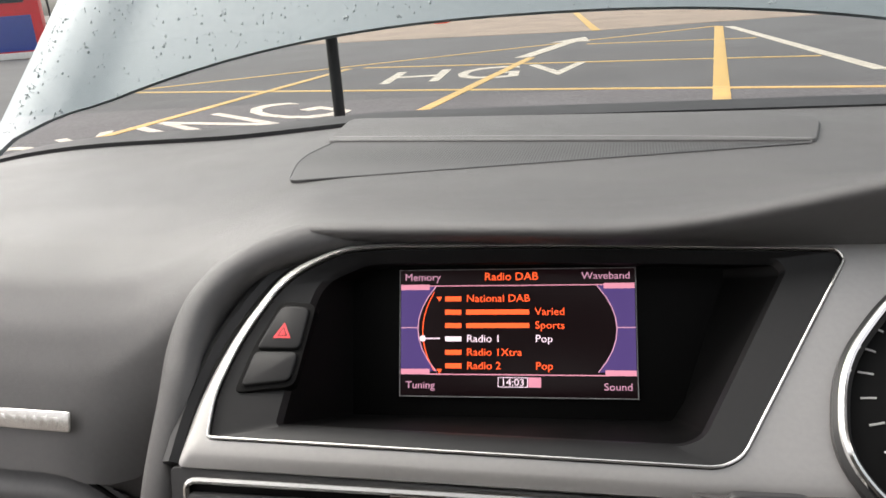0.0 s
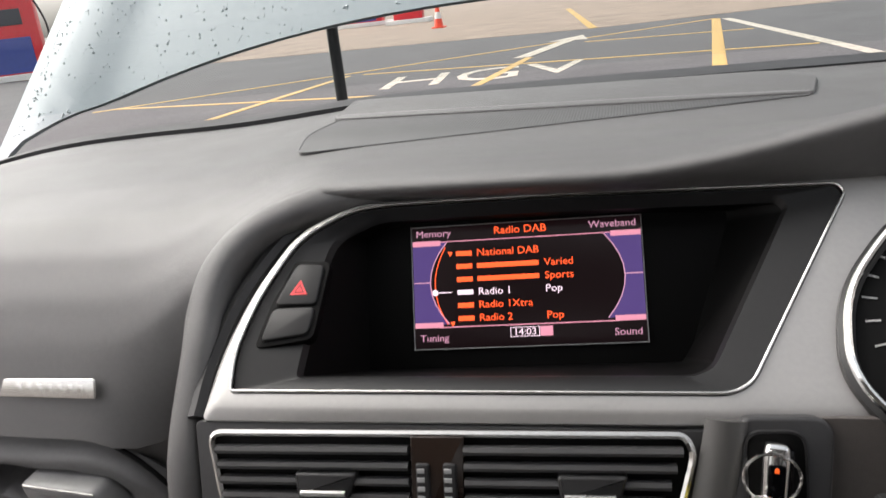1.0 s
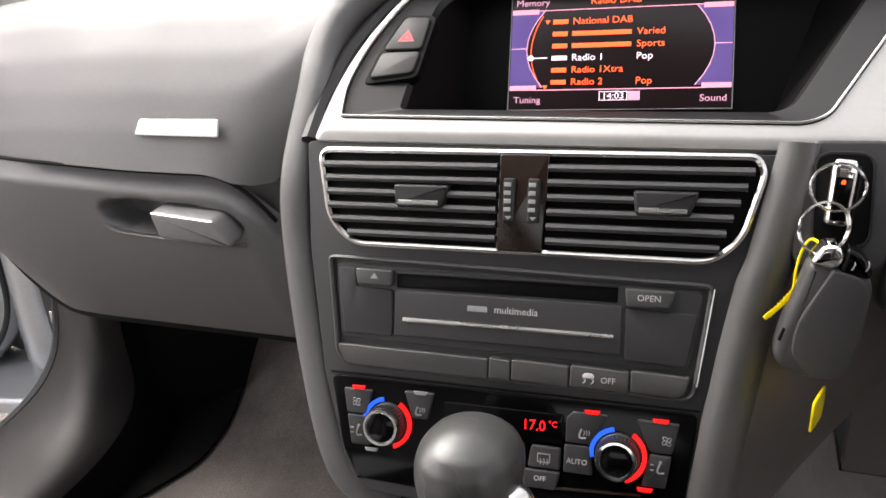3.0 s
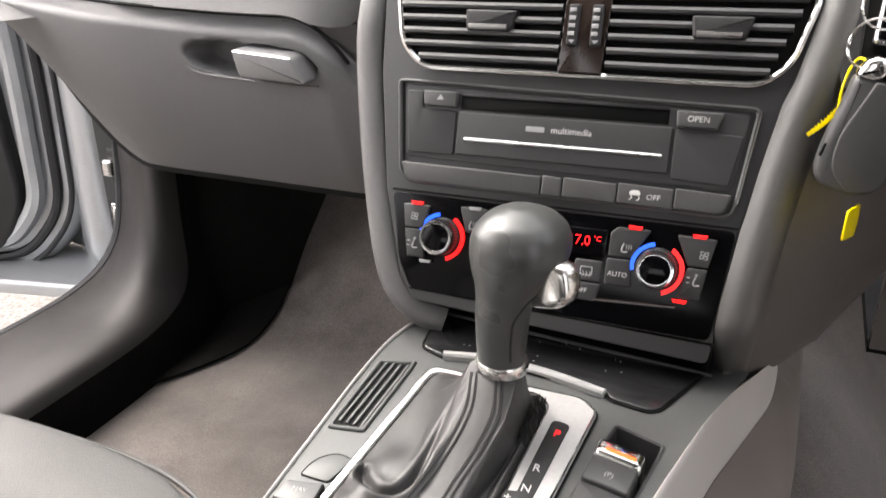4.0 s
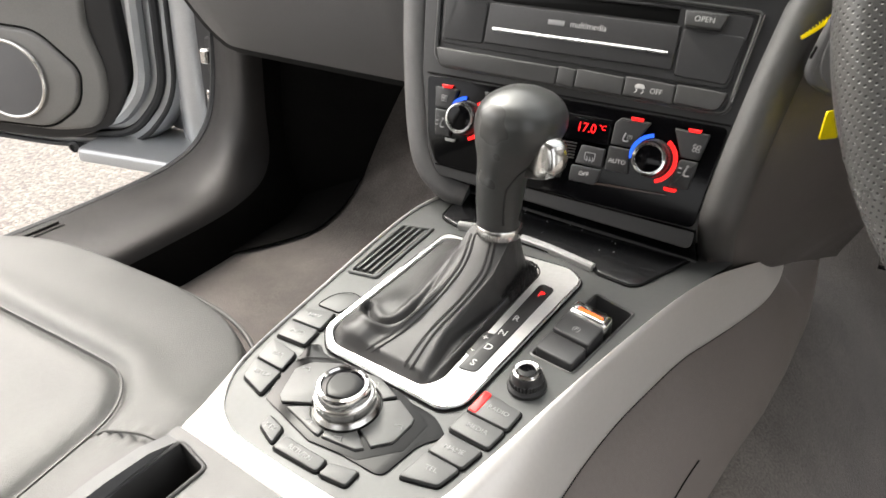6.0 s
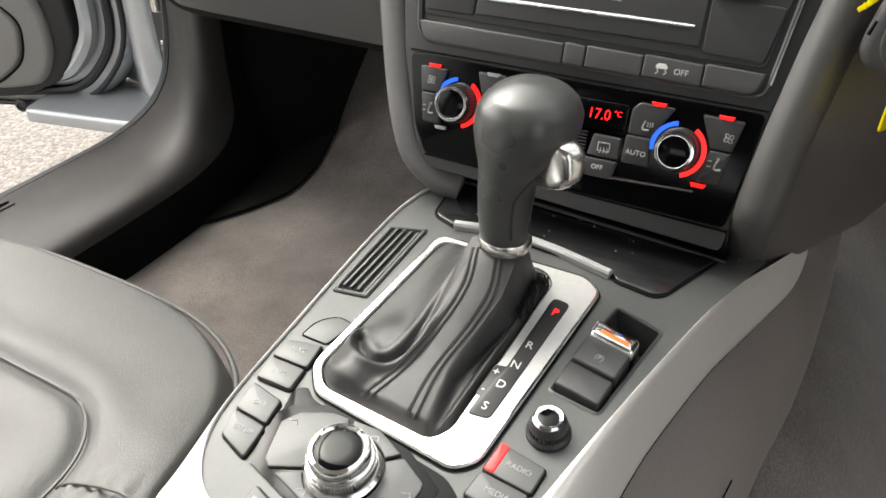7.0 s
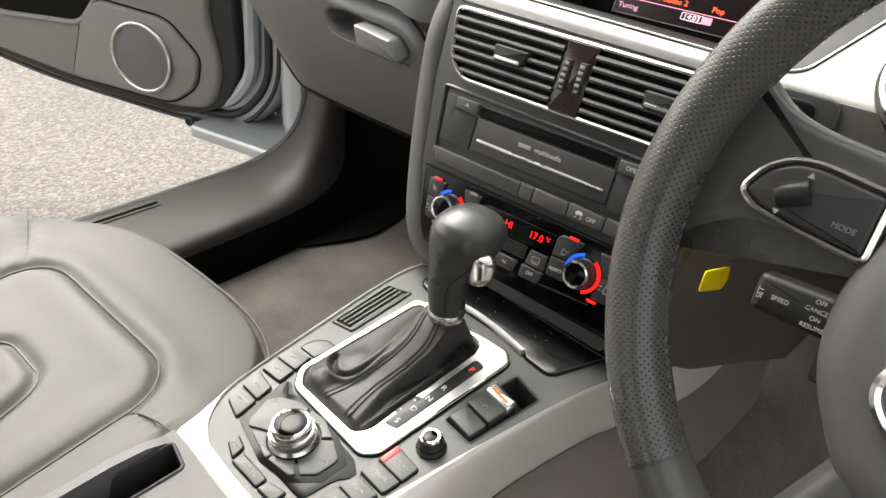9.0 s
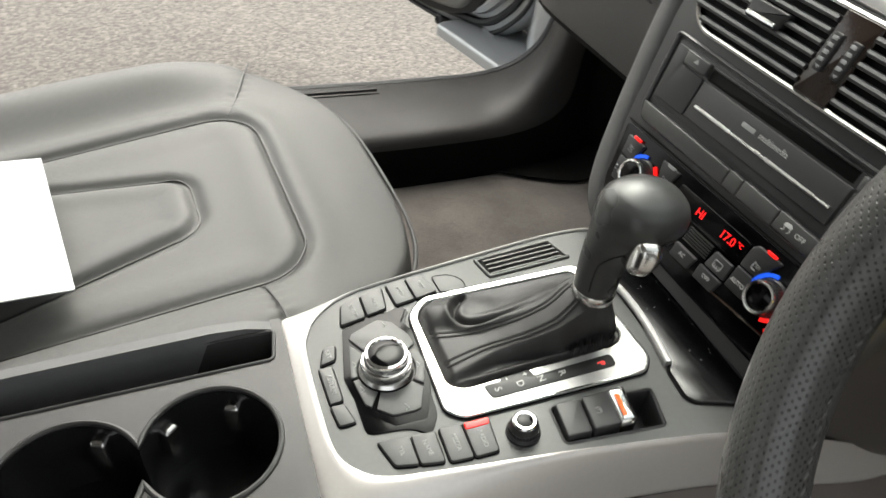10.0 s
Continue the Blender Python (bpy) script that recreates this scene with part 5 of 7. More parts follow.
bm = bmesh.new()
L = []
for j in range(90):
    v = j / 90
    row = []
    for b in base:
        p = b.lerp(V((TOP.x, TOP.y)), v)
        row.append((p.x, p.y, 0.0012 + boot_height(p.x, p.y) * sstep(-0.01, 0.055, v)))
    L.append(row)
rings(bm, L, cap0=False, cap1=False)
part("leather", bm, BOOT, boot, "soft creased black leather", sharp=80)
thread = bmesh.new()
SEAMS = ([(-0.0104, 0.0790), (-0.0070, 0.0580), (-0.0114, 0.0326), (-0.0190, 0.0031), (-0.0275, -0.0190)], [(0.0045, 0.0790), (0.0085, 0.0590), (0.0055, 0.0400), (-0.0010, 0.0110), (0.0002, -0.0205)])
for rows_ in SEAMS:
    line_ = smooth_path([(x, y, 0) for x, y in rows_], 12)
    for off in (-0.0013, 0.0013):
        pts = [V((p.x + off * (1 + 0.5 * sstep(0.02, -0.02, p.y)), p.y, 0.0013 + boot_height(p.x + off, p.y))) for p in line_]
        part("seam", tube(pts, 0.00052, 5), STITCH, boot, "stitched seam")
        for a, b in zip(pts, pts[1:]):
            m_ = a.lerp(b, 0.5)
            k_ = 0.0012 if off > 0 else -0.0012
            tube([a.lerp(b, 0.15) + V((k_ * 0.8, 0, 0.0003)), a.lerp(b, 0.80) + V((k_ * 0.8, 0, 0.0003))], 0.00036, 4, bm=thread)
tagged(part("stitching", thread, STITCH, boot, "rows of dark stitches"), kind="stuff")

tufts = bmesh.new()
rnd = random.Random(12)
for k in range(240):
    t = rnd.random()
    q = V((0.0205 + 0.003 * t + rnd.uniform(-0.003, 0.003), 0.062 + 0.038 * t, 0.003))
    tip = q + V((rnd.uniform(-0.0035, 0.001), rnd.uniform(-0.002, 0.002), rnd.uniform(0.005, 0.010)))
    tube([q, tip], 0.00028, 3, bm=tufts)
tagged(part("brush_strip", tufts, BLACK, gate, "black bristles beside the selector"), kind="stuff")

# selector lever
lever = thing("gear_selector", pose(0.0005, 0.2240, 0.7005), "black leather gear selector knob with a chrome release button", "gear selector")
part("collar", lathe([(0.0144, -0.0040), (0.0150, -0.0036), (0.0152, -0.0008), (0.0151, 0.0022), (0.0146, 0.0030), (0.0135, 0.0033)], 40), SATIN, lever, "satin chrome collar")
LEV = [(0.003, 0, 0, 0.0146, 0.0150), (0.018, -0.0005, -0.0005, 0.0150, 0.0156), (0.034, 0.0, 0.0, 0.0160, 0.0172), (0.043, 0.0012, 0.0028, 0.0178, 0.0198), (0.050, 0.0028, 0.0068, 0.0215, 0.0245), (0.057, 0.0042, 0.0102, 0.0262, 0.0284), (0.065, 0.0050, 0.0120, 0.0290, 0.0303), (0.072, 0.0052, 0.0125, 0.0290, 0.0302), (0.0785, 0.0050, 0.0122, 0.0266, 0.0280), (0.0840, 0.0048, 0.0118, 0.0212, 0.0228), (0.0880, 0.0046, 0.0115, 0.0130, 0.0140), (0.0900, 0.0046, 0.0115, 0.0055, 0.0060)]
L = []
for j in range(46):
    zz = 0.003 + (0.0900 - 0.003) * (1 - (1 - j / 45) ** 1.35)
    dx, dy, rx, ry = lerp_rows(LEV, zz)
    L.append([(dx + rx * math.cos(t) * (1 - 0.06 * math.cos(2 * t)), dy + ry * math.sin(t), zz) for t in [2 * math.pi * i / 44 for i in range(44)]])
bm = bmesh.new()
rings(bm, L)
for _ in range(2):
    bmesh.ops.smooth_vert(bm, verts=bm.verts, factor=0.4, use_axis_x=True, use_axis_y=True, use_axis_z=True)
part("knob", bm, KNOBM, lever, "smooth black leather knob", sharp=80)
seam = []
for j in range(3, 40):
    zz = 0.004 + 0.060 * j / 40
    dx, dy, rx, ry = lerp_rows(LEV, zz)
    t = radians(-52 + 62 * sstep(0.028, 0.070, zz))
    seam.append((dx + rx * math.cos(t) * 1.005 * (1 - 0.06 * math.cos(2 * t)), dy + ry * math.sin(t) * 1.005, zz))
part("seam", tube(seam, 0.0007, 5), STITCH, lever)
BT = frame_at((0.0185, 0.0064, 0.0445), 64, 16)
bt = [(-0.010, -0.007), (0.004, -0.008), (0.012, 0.006), (0.009, 0.019), (-0.008, 0.019)]
bo = rounded(bt, 0.0065, 7)
bx, by = sum(p[0] for p in bo) / len(bo), sum(p[1] for p in bo) / len(bo)
L = [[(x, y, -0.014) for x, y in bo]]
for k in range(10):
    a = k / 9 * math.pi / 2
    f = max(0.08, math.cos(a) ** 0.55)
    L.append([(bx + (x - bx) * f, by + (y - by) * f, 0.010 + 0.0155 * math.sin(a)) for x, y in bo])
bm = bmesh.new()
rings(bm, L)
part("release_button", bm, SATIN, lever, "chrome release button", m=BT, sharp=80)

# parking brake switch
pb_ = thing("parking_brake_switch", CO, "parking brake switch with an orange reflection on its tab in a black pocket", "switch")
bm = bmesh.new()
rings(bm, [[(*p, z) for p in offset(po, d)] for d, z in ((-0.0012, 0.0004), (0.0, 0.0008), (0.0010, 0.0), (0.0022, -0.010), (0.0034, -0.024))], cap0=False)
part("pocket", bm, STACK, pb_, "black recessed pocket", sharp=40)
part("base_key", slab(rounded([(0.0572, 0.0500), (0.0828, 0.0445), (0.0803, 0.0275), (0.0553, 0.0325)], 0.002), -0.022, 0.0050, 0.0012), STACK, pb_)
sw = part("switch_key", slab(rounded([(0.0600, 0.0700), (0.0858, 0.0640), (0.0832, 0.0455), (0.0576, 0.0510)], 0.002), -0.022, 0.0065, 0.0014), STACK, pb_)
letters("(P)", 0.0046, DARK_MARK, sw, 0.0715, 0.0560, 0.0066, turn=-12)
part("chrome_tab", slab(rounded([(0.0612, 0.0815), (0.0878, 0.0750), (0.0862, 0.0630), (0.0600, 0.0690)], 0.003), -0.010, 0.0092, 0.0036), CHROME, pb_, "chrome pull tab")
# orange reflection on the chrome tab, put in as a glowing bar
part("orange_reflection", slab(rounded([(0.0665, 0.0735), (0.0835, 0.0695), (0.0830, 0.0665), (0.0660, 0.0705)], 0.001), 0.0080, 0.0096, 0.0004), ORANGE_ON, pb_, "orange reflection on the tab, drawn as a glowing bar")


def small_knob(name, m, r, h, label):
    ob = thing(name, m, label, "control knob")
    part("skirt", lathe([(r * 1.28, 0), (r * 1.28, 0.002), (r * 1.12, 0.0035)], 36), BLACK, ob)
    body = part("body", lathe([(r * 1.08, 0.003), (r * 1.08, h * 0.55), (r, h * 0.62), (r * 0.98, h * 0.8), (r * 0.86, h * 0.9)], 36), BLACK, ob)
    for k in range(30):
        a = k * math.pi / 15
        part("knurl", lathe([(0.0006, 0.0038), (0.0006, h * 0.54)], 4), STACK, body, m=pose(r * 1.08 * math.cos(a), r * 1.08 * math.sin(a), 0))
    part("chrome_ring", lathe([(r * 0.90, h * 0.84), (r * 0.90, h * 0.93), (r * 0.78, h), (r * 0.62, h * 0.985), (r * 0.55, h * 0.92)], 36), CHROME, ob, "chrome ring")
    part("cap", lathe([(r * 0.60, h * 0.85), (r * 0.60, h * 0.94), (r * 0.5, h * 0.96)], 28), GLOSS, ob, "gloss black cap")
    return ob


small_knob("volume_knob", CO @ pose(0.0633, 0.0050, 0), 0.0088, 0.0130, "black volume knob with a chrome ring")
mk = thing("rotary_controller", CO @ pose(-0.0165, -0.0565, 0), "large chrome rotary menu controller with a black cap", "rotary control")
part("skirt", lathe([(0.0188, 0), (0.0188, 0.003), (0.0172, 0.005)], 44), SATIN, mk)
mb = part("grip", lathe([(0.0162, 0.004), (0.0168, 0.0055), (0.0168, 0.0115), (0.0162, 0.0125), (0.0150, 0.013)], 44), SATIN, mk, "knurled chrome grip")
for k in range(64):
    a = k * math.pi / 32
    part("knurl", lathe([(0.0004, 0.006), (0.0004, 0.0112)], 4), ALU, mb, m=pose(0.0168 * math.cos(a), 0.0168 * math.sin(a), 0))
part("chrome_ring", lathe([(0.0150, 0.0125), (0.0151, 0.0170), (0.0141, 0.0192), (0.0124, 0.0197), (0.0114, 0.0186)], 44), CHROME, mk, "chrome ring")
part("cap", lathe([(0.0122, 0.015), (0.0122, 0.0184), (0.0110, 0.0191), (0.006, 0.0194)], 40), GLOSS, mk, "gloss black cap")


# console buttons
def ckeys(name, pts, text, tx, ty, turn=0, h=0.0028, r=0.0022, lit=None, category="button"):
    ob = thing(name, CO, "dark grey console button" + (" marked " + text if text else ""), category, "console buttons")
    part("key_cap", slab(rounded(pts, r), 0.0, h, 0.0007), BUTTON, ob)
    part("key_gap", tube([(x, y, 0.0004) for x, y in offset(rounded(pts, r), -0.0004)], 0.0006, 5, True, up=(0, 0, 1)), DEEP, ob)
    if text:
        letters(text, 0.0043, DARK_MARK if lit is None else GREY_MARK, ob, tx, ty, h + 0.0001, turn=turn)
    return ob


part("gloss_field", slab(rounded([(-0.0690, -0.0250), (-0.0620, -0.0210), (-0.0560, -0.0270), (0.0300, -0.0390), (0.0430, -0.0490), (0.0330, -0.0600), (0.0270, -0.0870), (0.0150, -0.0860), (-0.0300, -0.0825), (-0.0610, -0.0660)], 0.006), 0.0, 0.0009, 0.0003), GLOSS, con, "gloss black field under the buttons")
ckeys("console_button", [(-0.0925, 0.0010), (-0.0715, 0.0055), (-0.0700, -0.0118), (-0.0928, -0.0118)], "NAV", -0.0815, -0.0030, 6)
ckeys("console_button", [(-0.0926, -0.0130), (-0.0702, -0.0132), (-0.0695, -0.0280), (-0.0917, -0.0278)], "INFO", -0.0810, -0.0205, 6)
ckeys("console_button", [(-0.0908, -0.0315), (-0.0692, -0.0362), (-0.0675, -0.0512), (-0.0885, -0.0492)], "CAR", -0.0785, -0.0420, 0)
ckeys("console_button", [(-0.0881, -0.0505), (-0.0668, -0.0528), (-0.0654, -0.0720), (-0.0845, -0.0655)], "SETUP", -0.0760, -0.0590, 2)
ckeys("console_button", [(-0.0500, -0.0900), (-0.0500, -0.0815), (-0.0375, -0.0858), (-0.0360, -0.0965)], "KEY", -0.0435, -0.0885, 0, h=0.0026)
ckeys("console_button", [(-0.0340, -0.0985), (-0.0325, -0.0895), (-0.0030, -0.0920), (-0.0032, -0.1005)], "RETURN", -0.0180, -0.0950, -6, h=0.0026)
ckeys("console_button", [(-0.0015, -0.1010), (0.0000, -0.0925), (0.0160, -0.0900), (0.0150, -0.1005)], "", 0, 0, h=0.0026)
k1 = ckeys("console_button", [(0.0455, -0.0112), (0.0705, -0.0160), (0.0690, -0.0312), (0.0435, -0.0285)], "RADIO", 0.0590, -0.0215, -4)
part("indicator", slab(rounded([(0.0458, -0.0116), (0.0505, -0.0125), (0.0490, -0.0285), (0.0440, -0.0280)], 0.001), 0.002, 0.0034, 0.0004), RED_ON, k1, "lit red indicator")
ckeys("console_button", [(0.0433, -0.0297), (0.0686, -0.0324), (0.0660, -0.0468), (0.0412, -0.0440)], "MEDIA", 0.0550, -0.0380, -4)
ckeys("console_button", [(0.0418, -0.0470), (0.0645, -0.0500), (0.0605, -0.0642), (0.0395, -0.0622)], "NAME", 0.0515, -0.0560, 2)
ckeys("console_button", [(0.0392, -0.0632), (0.0600, -0.0652), (0.0555, -0.0790), (0.0352, -0.0830)], "TEL", 0.0475, -0.0720, 2)
KX, KY = -0.0165, -0.0565
octa = [(-0.0610, -0.0470), (-0.0560, -0.0380), (-0.0400, -0.0310), (-0.0120, -0.0300), (0.0050, -0.0380), (0.0230, -0.0480), (0.0210, -0.0660), (0.0060, -0.0800), (-0.0200, -0.0810), (-0.0545, -0.0700)]


def octa_r(a):
    c, s = math.cos(a), math.sin(a)
    best = 1.0
    for i in range(len(octa)):
        x1, y1 = octa[i - 1][0] - KX, octa[i - 1][1] - KY
        x2, y2 = octa[i][0] - KX, octa[i][1] - KY
        den = c * (y2 - y1) - s * (x2 - x1)
        if abs(den) < 1e-9:
            continue
        r = (x1 * (y2 - y1) - y1 * (x2 - x1)) / den
        f = ((r * c - x1) * (x2 - x1) + (r * s - y1) * (y2 - y1)) / ((x2 - x1) ** 2 + (y2 - y1) ** 2)
        if r > 0 and -1e-6 <= f <= 1 + 1e-6:
            best = min(best, r)
    return best


part("gloss_field", slab([(KX + (x - KX) * 1.18, KY + (y - KY) * 1.18) for x, y in octa], 0.0, 0.0011, 0.0003), GLOSS, con, "gloss black field under the soft keys")
for a0, a1 in ((-32, 36), (42, 112), (118, 203), (209, 268), (273, 322)):
    arc_o, arc_i = [], []
    for k in range(13):
        a = radians(a0 + (a1 - a0) * k / 12)
        ro2 = octa_r(a)
        arc_o.append((KX + ro2 * math.cos(a), KY + ro2 * math.sin(a)))
        ri_ = min(0.0200, ro2 - 0.002)
        arc_i.append((KX + ri_ * math.cos(a), KY + ri_ * math.sin(a)))
    ob = thing("console_button", CO, "dark grey soft key beside the rotary controller", "button", "console buttons")
    part("key_cap", slab(arc_o + arc_i[::-1], 0.0, 0.0028, 0.0006), BUTTON, ob)
    am = radians((a0 + a1) / 2)
    rr2 = octa_r(am) - 0.004
    cx_, cy_ = KX + rr2 * math.cos(am), KY + rr2 * math.sin(am)
    part("corner_mark", tube([(cx_ - 0.003, cy_ - 0.001, 0.0029), (cx_ + 0.001, cy_ + 0.0005, 0.0029), (cx_ + 0.002, cy_ - 0.002, 0.0029)], 0.0003, 5), GREY_MARK, ob, m=I4)
blank = rounded([(-0.0880, 0.0090), (-0.0710, 0.0085), (-0.0655, 0.0270), (-0.0760, 0.0295), (-0.0860, 0.0215)], [0.002, 0.002, 0.002, 0.012, 0.012], 6)
part("blank_key", slab(blank, 0, 0.0008, 0.0003), GREY, con, "flat blank beside the buttons")
part("blank_gap", tube([(x, y, 0.0004) for x, y in offset(blank, -0.0004)], 0.0005, 5, True, up=(0, 0, 1)), DEEP, con)

# rear of the console: storage slot and cup holders
REAR = CO @ pose(0, 0, -0.006)
rear = thing("cup_holder_console", REAR, "dark grey rear console with two cup holders and a storage slot", "cup holder")
slot_ = rounded([(-0.0840, -0.1160), (-0.0585, -0.1230), (-0.0790, -0.310), (-0.1160, -0.310)], 0.004)
cups = [(-0.0075, -0.177, 0.0435), (-0.0115, -0.262, 0.0455)]


def cup_outline(d):
    """The two round wells, which run into one another, widened by d."""
    (xa, ya, ra), (xb, yb, rb) = cups
    ra, rb, gap_ = ra + d, rb + d, math.hypot(xa - xb, ya - yb)
    ca = math.acos((ra * ra + gap_ * gap_ - rb * rb) / (2 * ra * gap_))
    cb = math.acos((rb * rb + gap_ * gap_ - ra * ra) / (2 * rb * gap_))
    aim = math.atan2(yb - ya, xb - xa)
    out = []
    for cx, cy, r, a0, c in ((xa, ya, ra, aim, ca), (xb, yb, rb, aim + math.pi, cb)):
        for k in range(57):
            a = a0 + c + (2 * math.pi - 2 * c) * k / 57
            out.append((cx + r * math.cos(a), cy + r * math.sin(a)))
    return out


def deck_mesh():
    """A flat deck with a slot and two round wells cut through."""
    bm = bmesh.new()
    outer = rounded([(-0.0945, -0.1085), (0.0700, -0.1275), (0.0850, -0.460), (-0.1255, -0.460)], 0.003)
    for loop in (outer, slot_, cup_outline(0.0)):
        vs = [bm.verts.new((x, y, 0.003)) for x, y in loop]
        for i in range(len(vs)):
            bm.edges.new((vs[i - 1], vs[i]))
    bmesh.ops.triangle_fill(bm, use_beauty=True, edges=bm.edges[:])
    L = [[(x, y, z) for x, y in outer] for z in (0.003, -0.02)]
    rings(bm, L, cap0=False, cap1=False)
    return bm


part("deck", deck_mesh(), DECK, rear, sharp=30)
bm = bmesh.new()
rings(bm, [[(*p, 0.003) for p in slot_], [(*p, 0.001) for p in offset(slot_, 0.0012)], [(*p, -0.06) for p in offset(slot_, 0.002)]], cap0=False, cap1=False)
part("slot_wall", bm, DECK, rear)
part("slot_rim", tube([(x, y, 0.003) for x, y in slot_], 0.0014, 8, True, up=(0, 0, 1)), DECK, rear)
part("slot_floor", slab(offset(slot_, -0.001), -0.06, -0.055, 0.0005), DEEP, rear)
part("cup_rim", tube([(x, y, 0.003) for x, y in cup_outline(0.0)], 0.0020, 8, True, up=(0, 0, 1)), DECK, rear)
bm = bmesh.new()
rings(bm, [[(*p, z) for p in cup_outline(d)] for d, z in ((0.0, 0.003), (-0.0006, 0.0), (-0.0012, -0.030), (-0.0018, -0.060))], cap0=False)
part("cup_wall", bm, CUP_BLACK, rear, "glossy dark wells of the cup holders", sharp=60)
for a, b, r in cups:
    for t in (20, 150, 215 if b > -0.2 else 265):
        c, s = math.cos(radians(t)), math.sin(radians(t))
        part("cup_gripper", slab(rounded(box2(-0.005, -0.006, 0.005, 0.006), 0.003), -0.024, 0.0, 0.004), SATIN, rear, "sprung silver cup gripper", m=pose(a + (r - 0.004) * c, b + (r - 0.004) * s, -0.008, 0, 0, t))
part("side_wall", surface(lambda u, v: (-0.093 - 0.034 * u - 0.004 * v, -0.108 - 0.35 * u, 0.012 * math.sin(min(1, u * 8) * 1.57) - 0.28 * v), 14, 8, 0.008), DASH_LOW, rear, "side wall of the console")
part("side_wall", surface(lambda u, v: (0.063 + 0.022 * u + 0.03 * v, -0.128 - 0.33 * u, 0.001 - 0.28 * v), 14, 8, 0.004), KNEE, rear, "brown-grey side wall of the console")

# ---- passenger seat ----
seat = thing("passenger_seat", pose(-0.375, -0.10, 0.30), "grey leather car seat with stitched panels and piping", "car seat")
SX = -0.378


def seat_outline(a):
    """Plan of the cushion, squarish with rounded front corners."""
    c, s = math.cos(a), math.sin(a)
    n = 3.4
    r = 1 / ((abs(c)) ** n + (abs(s)) ** n) ** (1 / n)
    return c * r, s * r


def groove(d, w=0.006):
    return math.exp(-(d / w) ** 2)


def seat_height(x, y):
    """Height over the cushion; x from the seat's centre line, y ahead."""
    ax = abs(x)
    z = 0.568 + 0.19 * min(0.0, y - 0.09) + 0.030 * sstep(0.15, 0.23, ax) * sstep(0.20, 0.0, y)
    xf = x - 0.022

    # rounded fields: their seams are pressed in, their middles stand up a little
    def field(hw, yf, r):
        qx, qy = abs(xf) - (hw - r), y - (yf - r)
        return (math.hypot(max(qx, 0), max(qy, 0)) + min(max(qx, qy), 0)) - r
    d1 = field(0.145 - 0.02 * max(0, 0.05 - y), 0.099, 0.056)
    d2 = field(0.047 + 0.26 * max(0, 0.0 - y), 0.012, 0.028)
    z -= 0.0068 * groove(d1, 0.0070) + 0.0068 * groove(d2, 0.0070)
    z += 0.0025 * math.exp(-((d1 + 0.024) / 0.020) ** 2) + 0.0025 * math.exp(-((d2 + 0.018) / 0.016) ** 2)
    z += 0.0025 * math.exp(-((d1 - 0.018) / 0.016) ** 2)
    if d1 > 0:
        z -= 0.0035 * groove((y - 0.075) + (x + 0.125) * 0.46, 0.0035) * sstep(0.0, 0.015, d1) * (1 if x < 0 else 0)
        z -= 0.0035 * groove(y - 0.044 - (x - 0.17) * 0.1, 0.0028) * (1 if x > 0 else 0) * sstep(0.0, 0.012, d1)
    return z


def cushion():
    bm = bmesh.new()
    na, nr = 240, 130
    L = []
    for j in range(nr + 1):
        f = j / nr
        ring = []
        for i in range(na):
            ux, uy = seat_outline(2 * math.pi * i / na)
            y0 = -0.16
            hx, hy = 0.262, 0.385
            if f <= 0.82:
                k = f / 0.82
                x, y = ux * hx * 0.95 * k, y0 + uy * hy * 0.965 * k
                z = seat_height(x, y) - 0.012 * k ** 6
            else:
                t = (f - 0.82) / 0.18
                k = 0.95 + 0.05 * math.sin(t * math.pi * 0.75)
                x, y = ux * hx * k, y0 + uy * hy * (0.965 + 0.035 * math.sin(t * math.pi * 0.75))
                xe, ye = ux * hx * 0.95, y0 + uy * hy * 0.965
                z = seat_height(xe, ye) - 0.012 - 0.150 * t ** 1.3
            ring.append((x, y, z))
        if j == 0:
            continue
        L.append(ring)
    rings(bm, L[::-1], cap0=False)
    return bm


part("cushion", cushion(), LEATHER, seat, "grey grained leather cushion", at=pose(SX, 0, 0), sharp=80)
SEAM = mat("seam_leather", (0.045, 0.045, 0.043), 0.5)


def field_outline(hw0, k, y_in, yf, r):
    """Front part of a rounded field on the cushion, from its rear left to its rear right."""
    def hw(y):
        return hw0 + k * max(0, y_in - y)
    pts = [(-1, y) for y in [-0.46 + (yf - r + 0.46) * i / 30 for i in range(31)]]
    out = [(0.022 - hw(y), y) for _, y in pts]
    h = hw(yf - r)
    for i in range(1, 12):
        a = math.pi - math.pi / 2 * i / 12
        out.append((0.022 - (h - r) + r * math.cos(a), yf - r + r * math.sin(a)))
    for i in range(1, 12):
        out.append((0.022 - (h - r) + 2 * (h - r) * i / 12, yf))
    rest = [(0.044 - x, y) for x, y in out[:42]]
    return out + rest[::-1]


for o_ in (field_outline(0.145, -0.02, 0.05, 0.099, 0.056), field_outline(0.047, 0.26, 0.0, 0.012, 0.028)):
    part("seam", tube([(x, y, seat_height(x, y) + 0.0006) for x, y in o_], 0.0011, 6), SEAM, seat, "dark stitched seam", at=pose(SX, 0, 0))
for o_ in ([(0.168, 0.044), (0.195, 0.047), (0.220, 0.049), (0.243, 0.050)], [(-0.122, 0.074), (-0.150, 0.087), (-0.190, 0.105), (-0.226, 0.121)]):
    part("seam", tube([(p.x, p.y, seat_height(p.x, p.y) - 0.001) for p in smooth_path([(x, y, 0) for x, y in o_], 5)], 0.0011, 6), SEAM, seat, "dark stitched seam", at=pose(SX, 0, 0))
pip = []
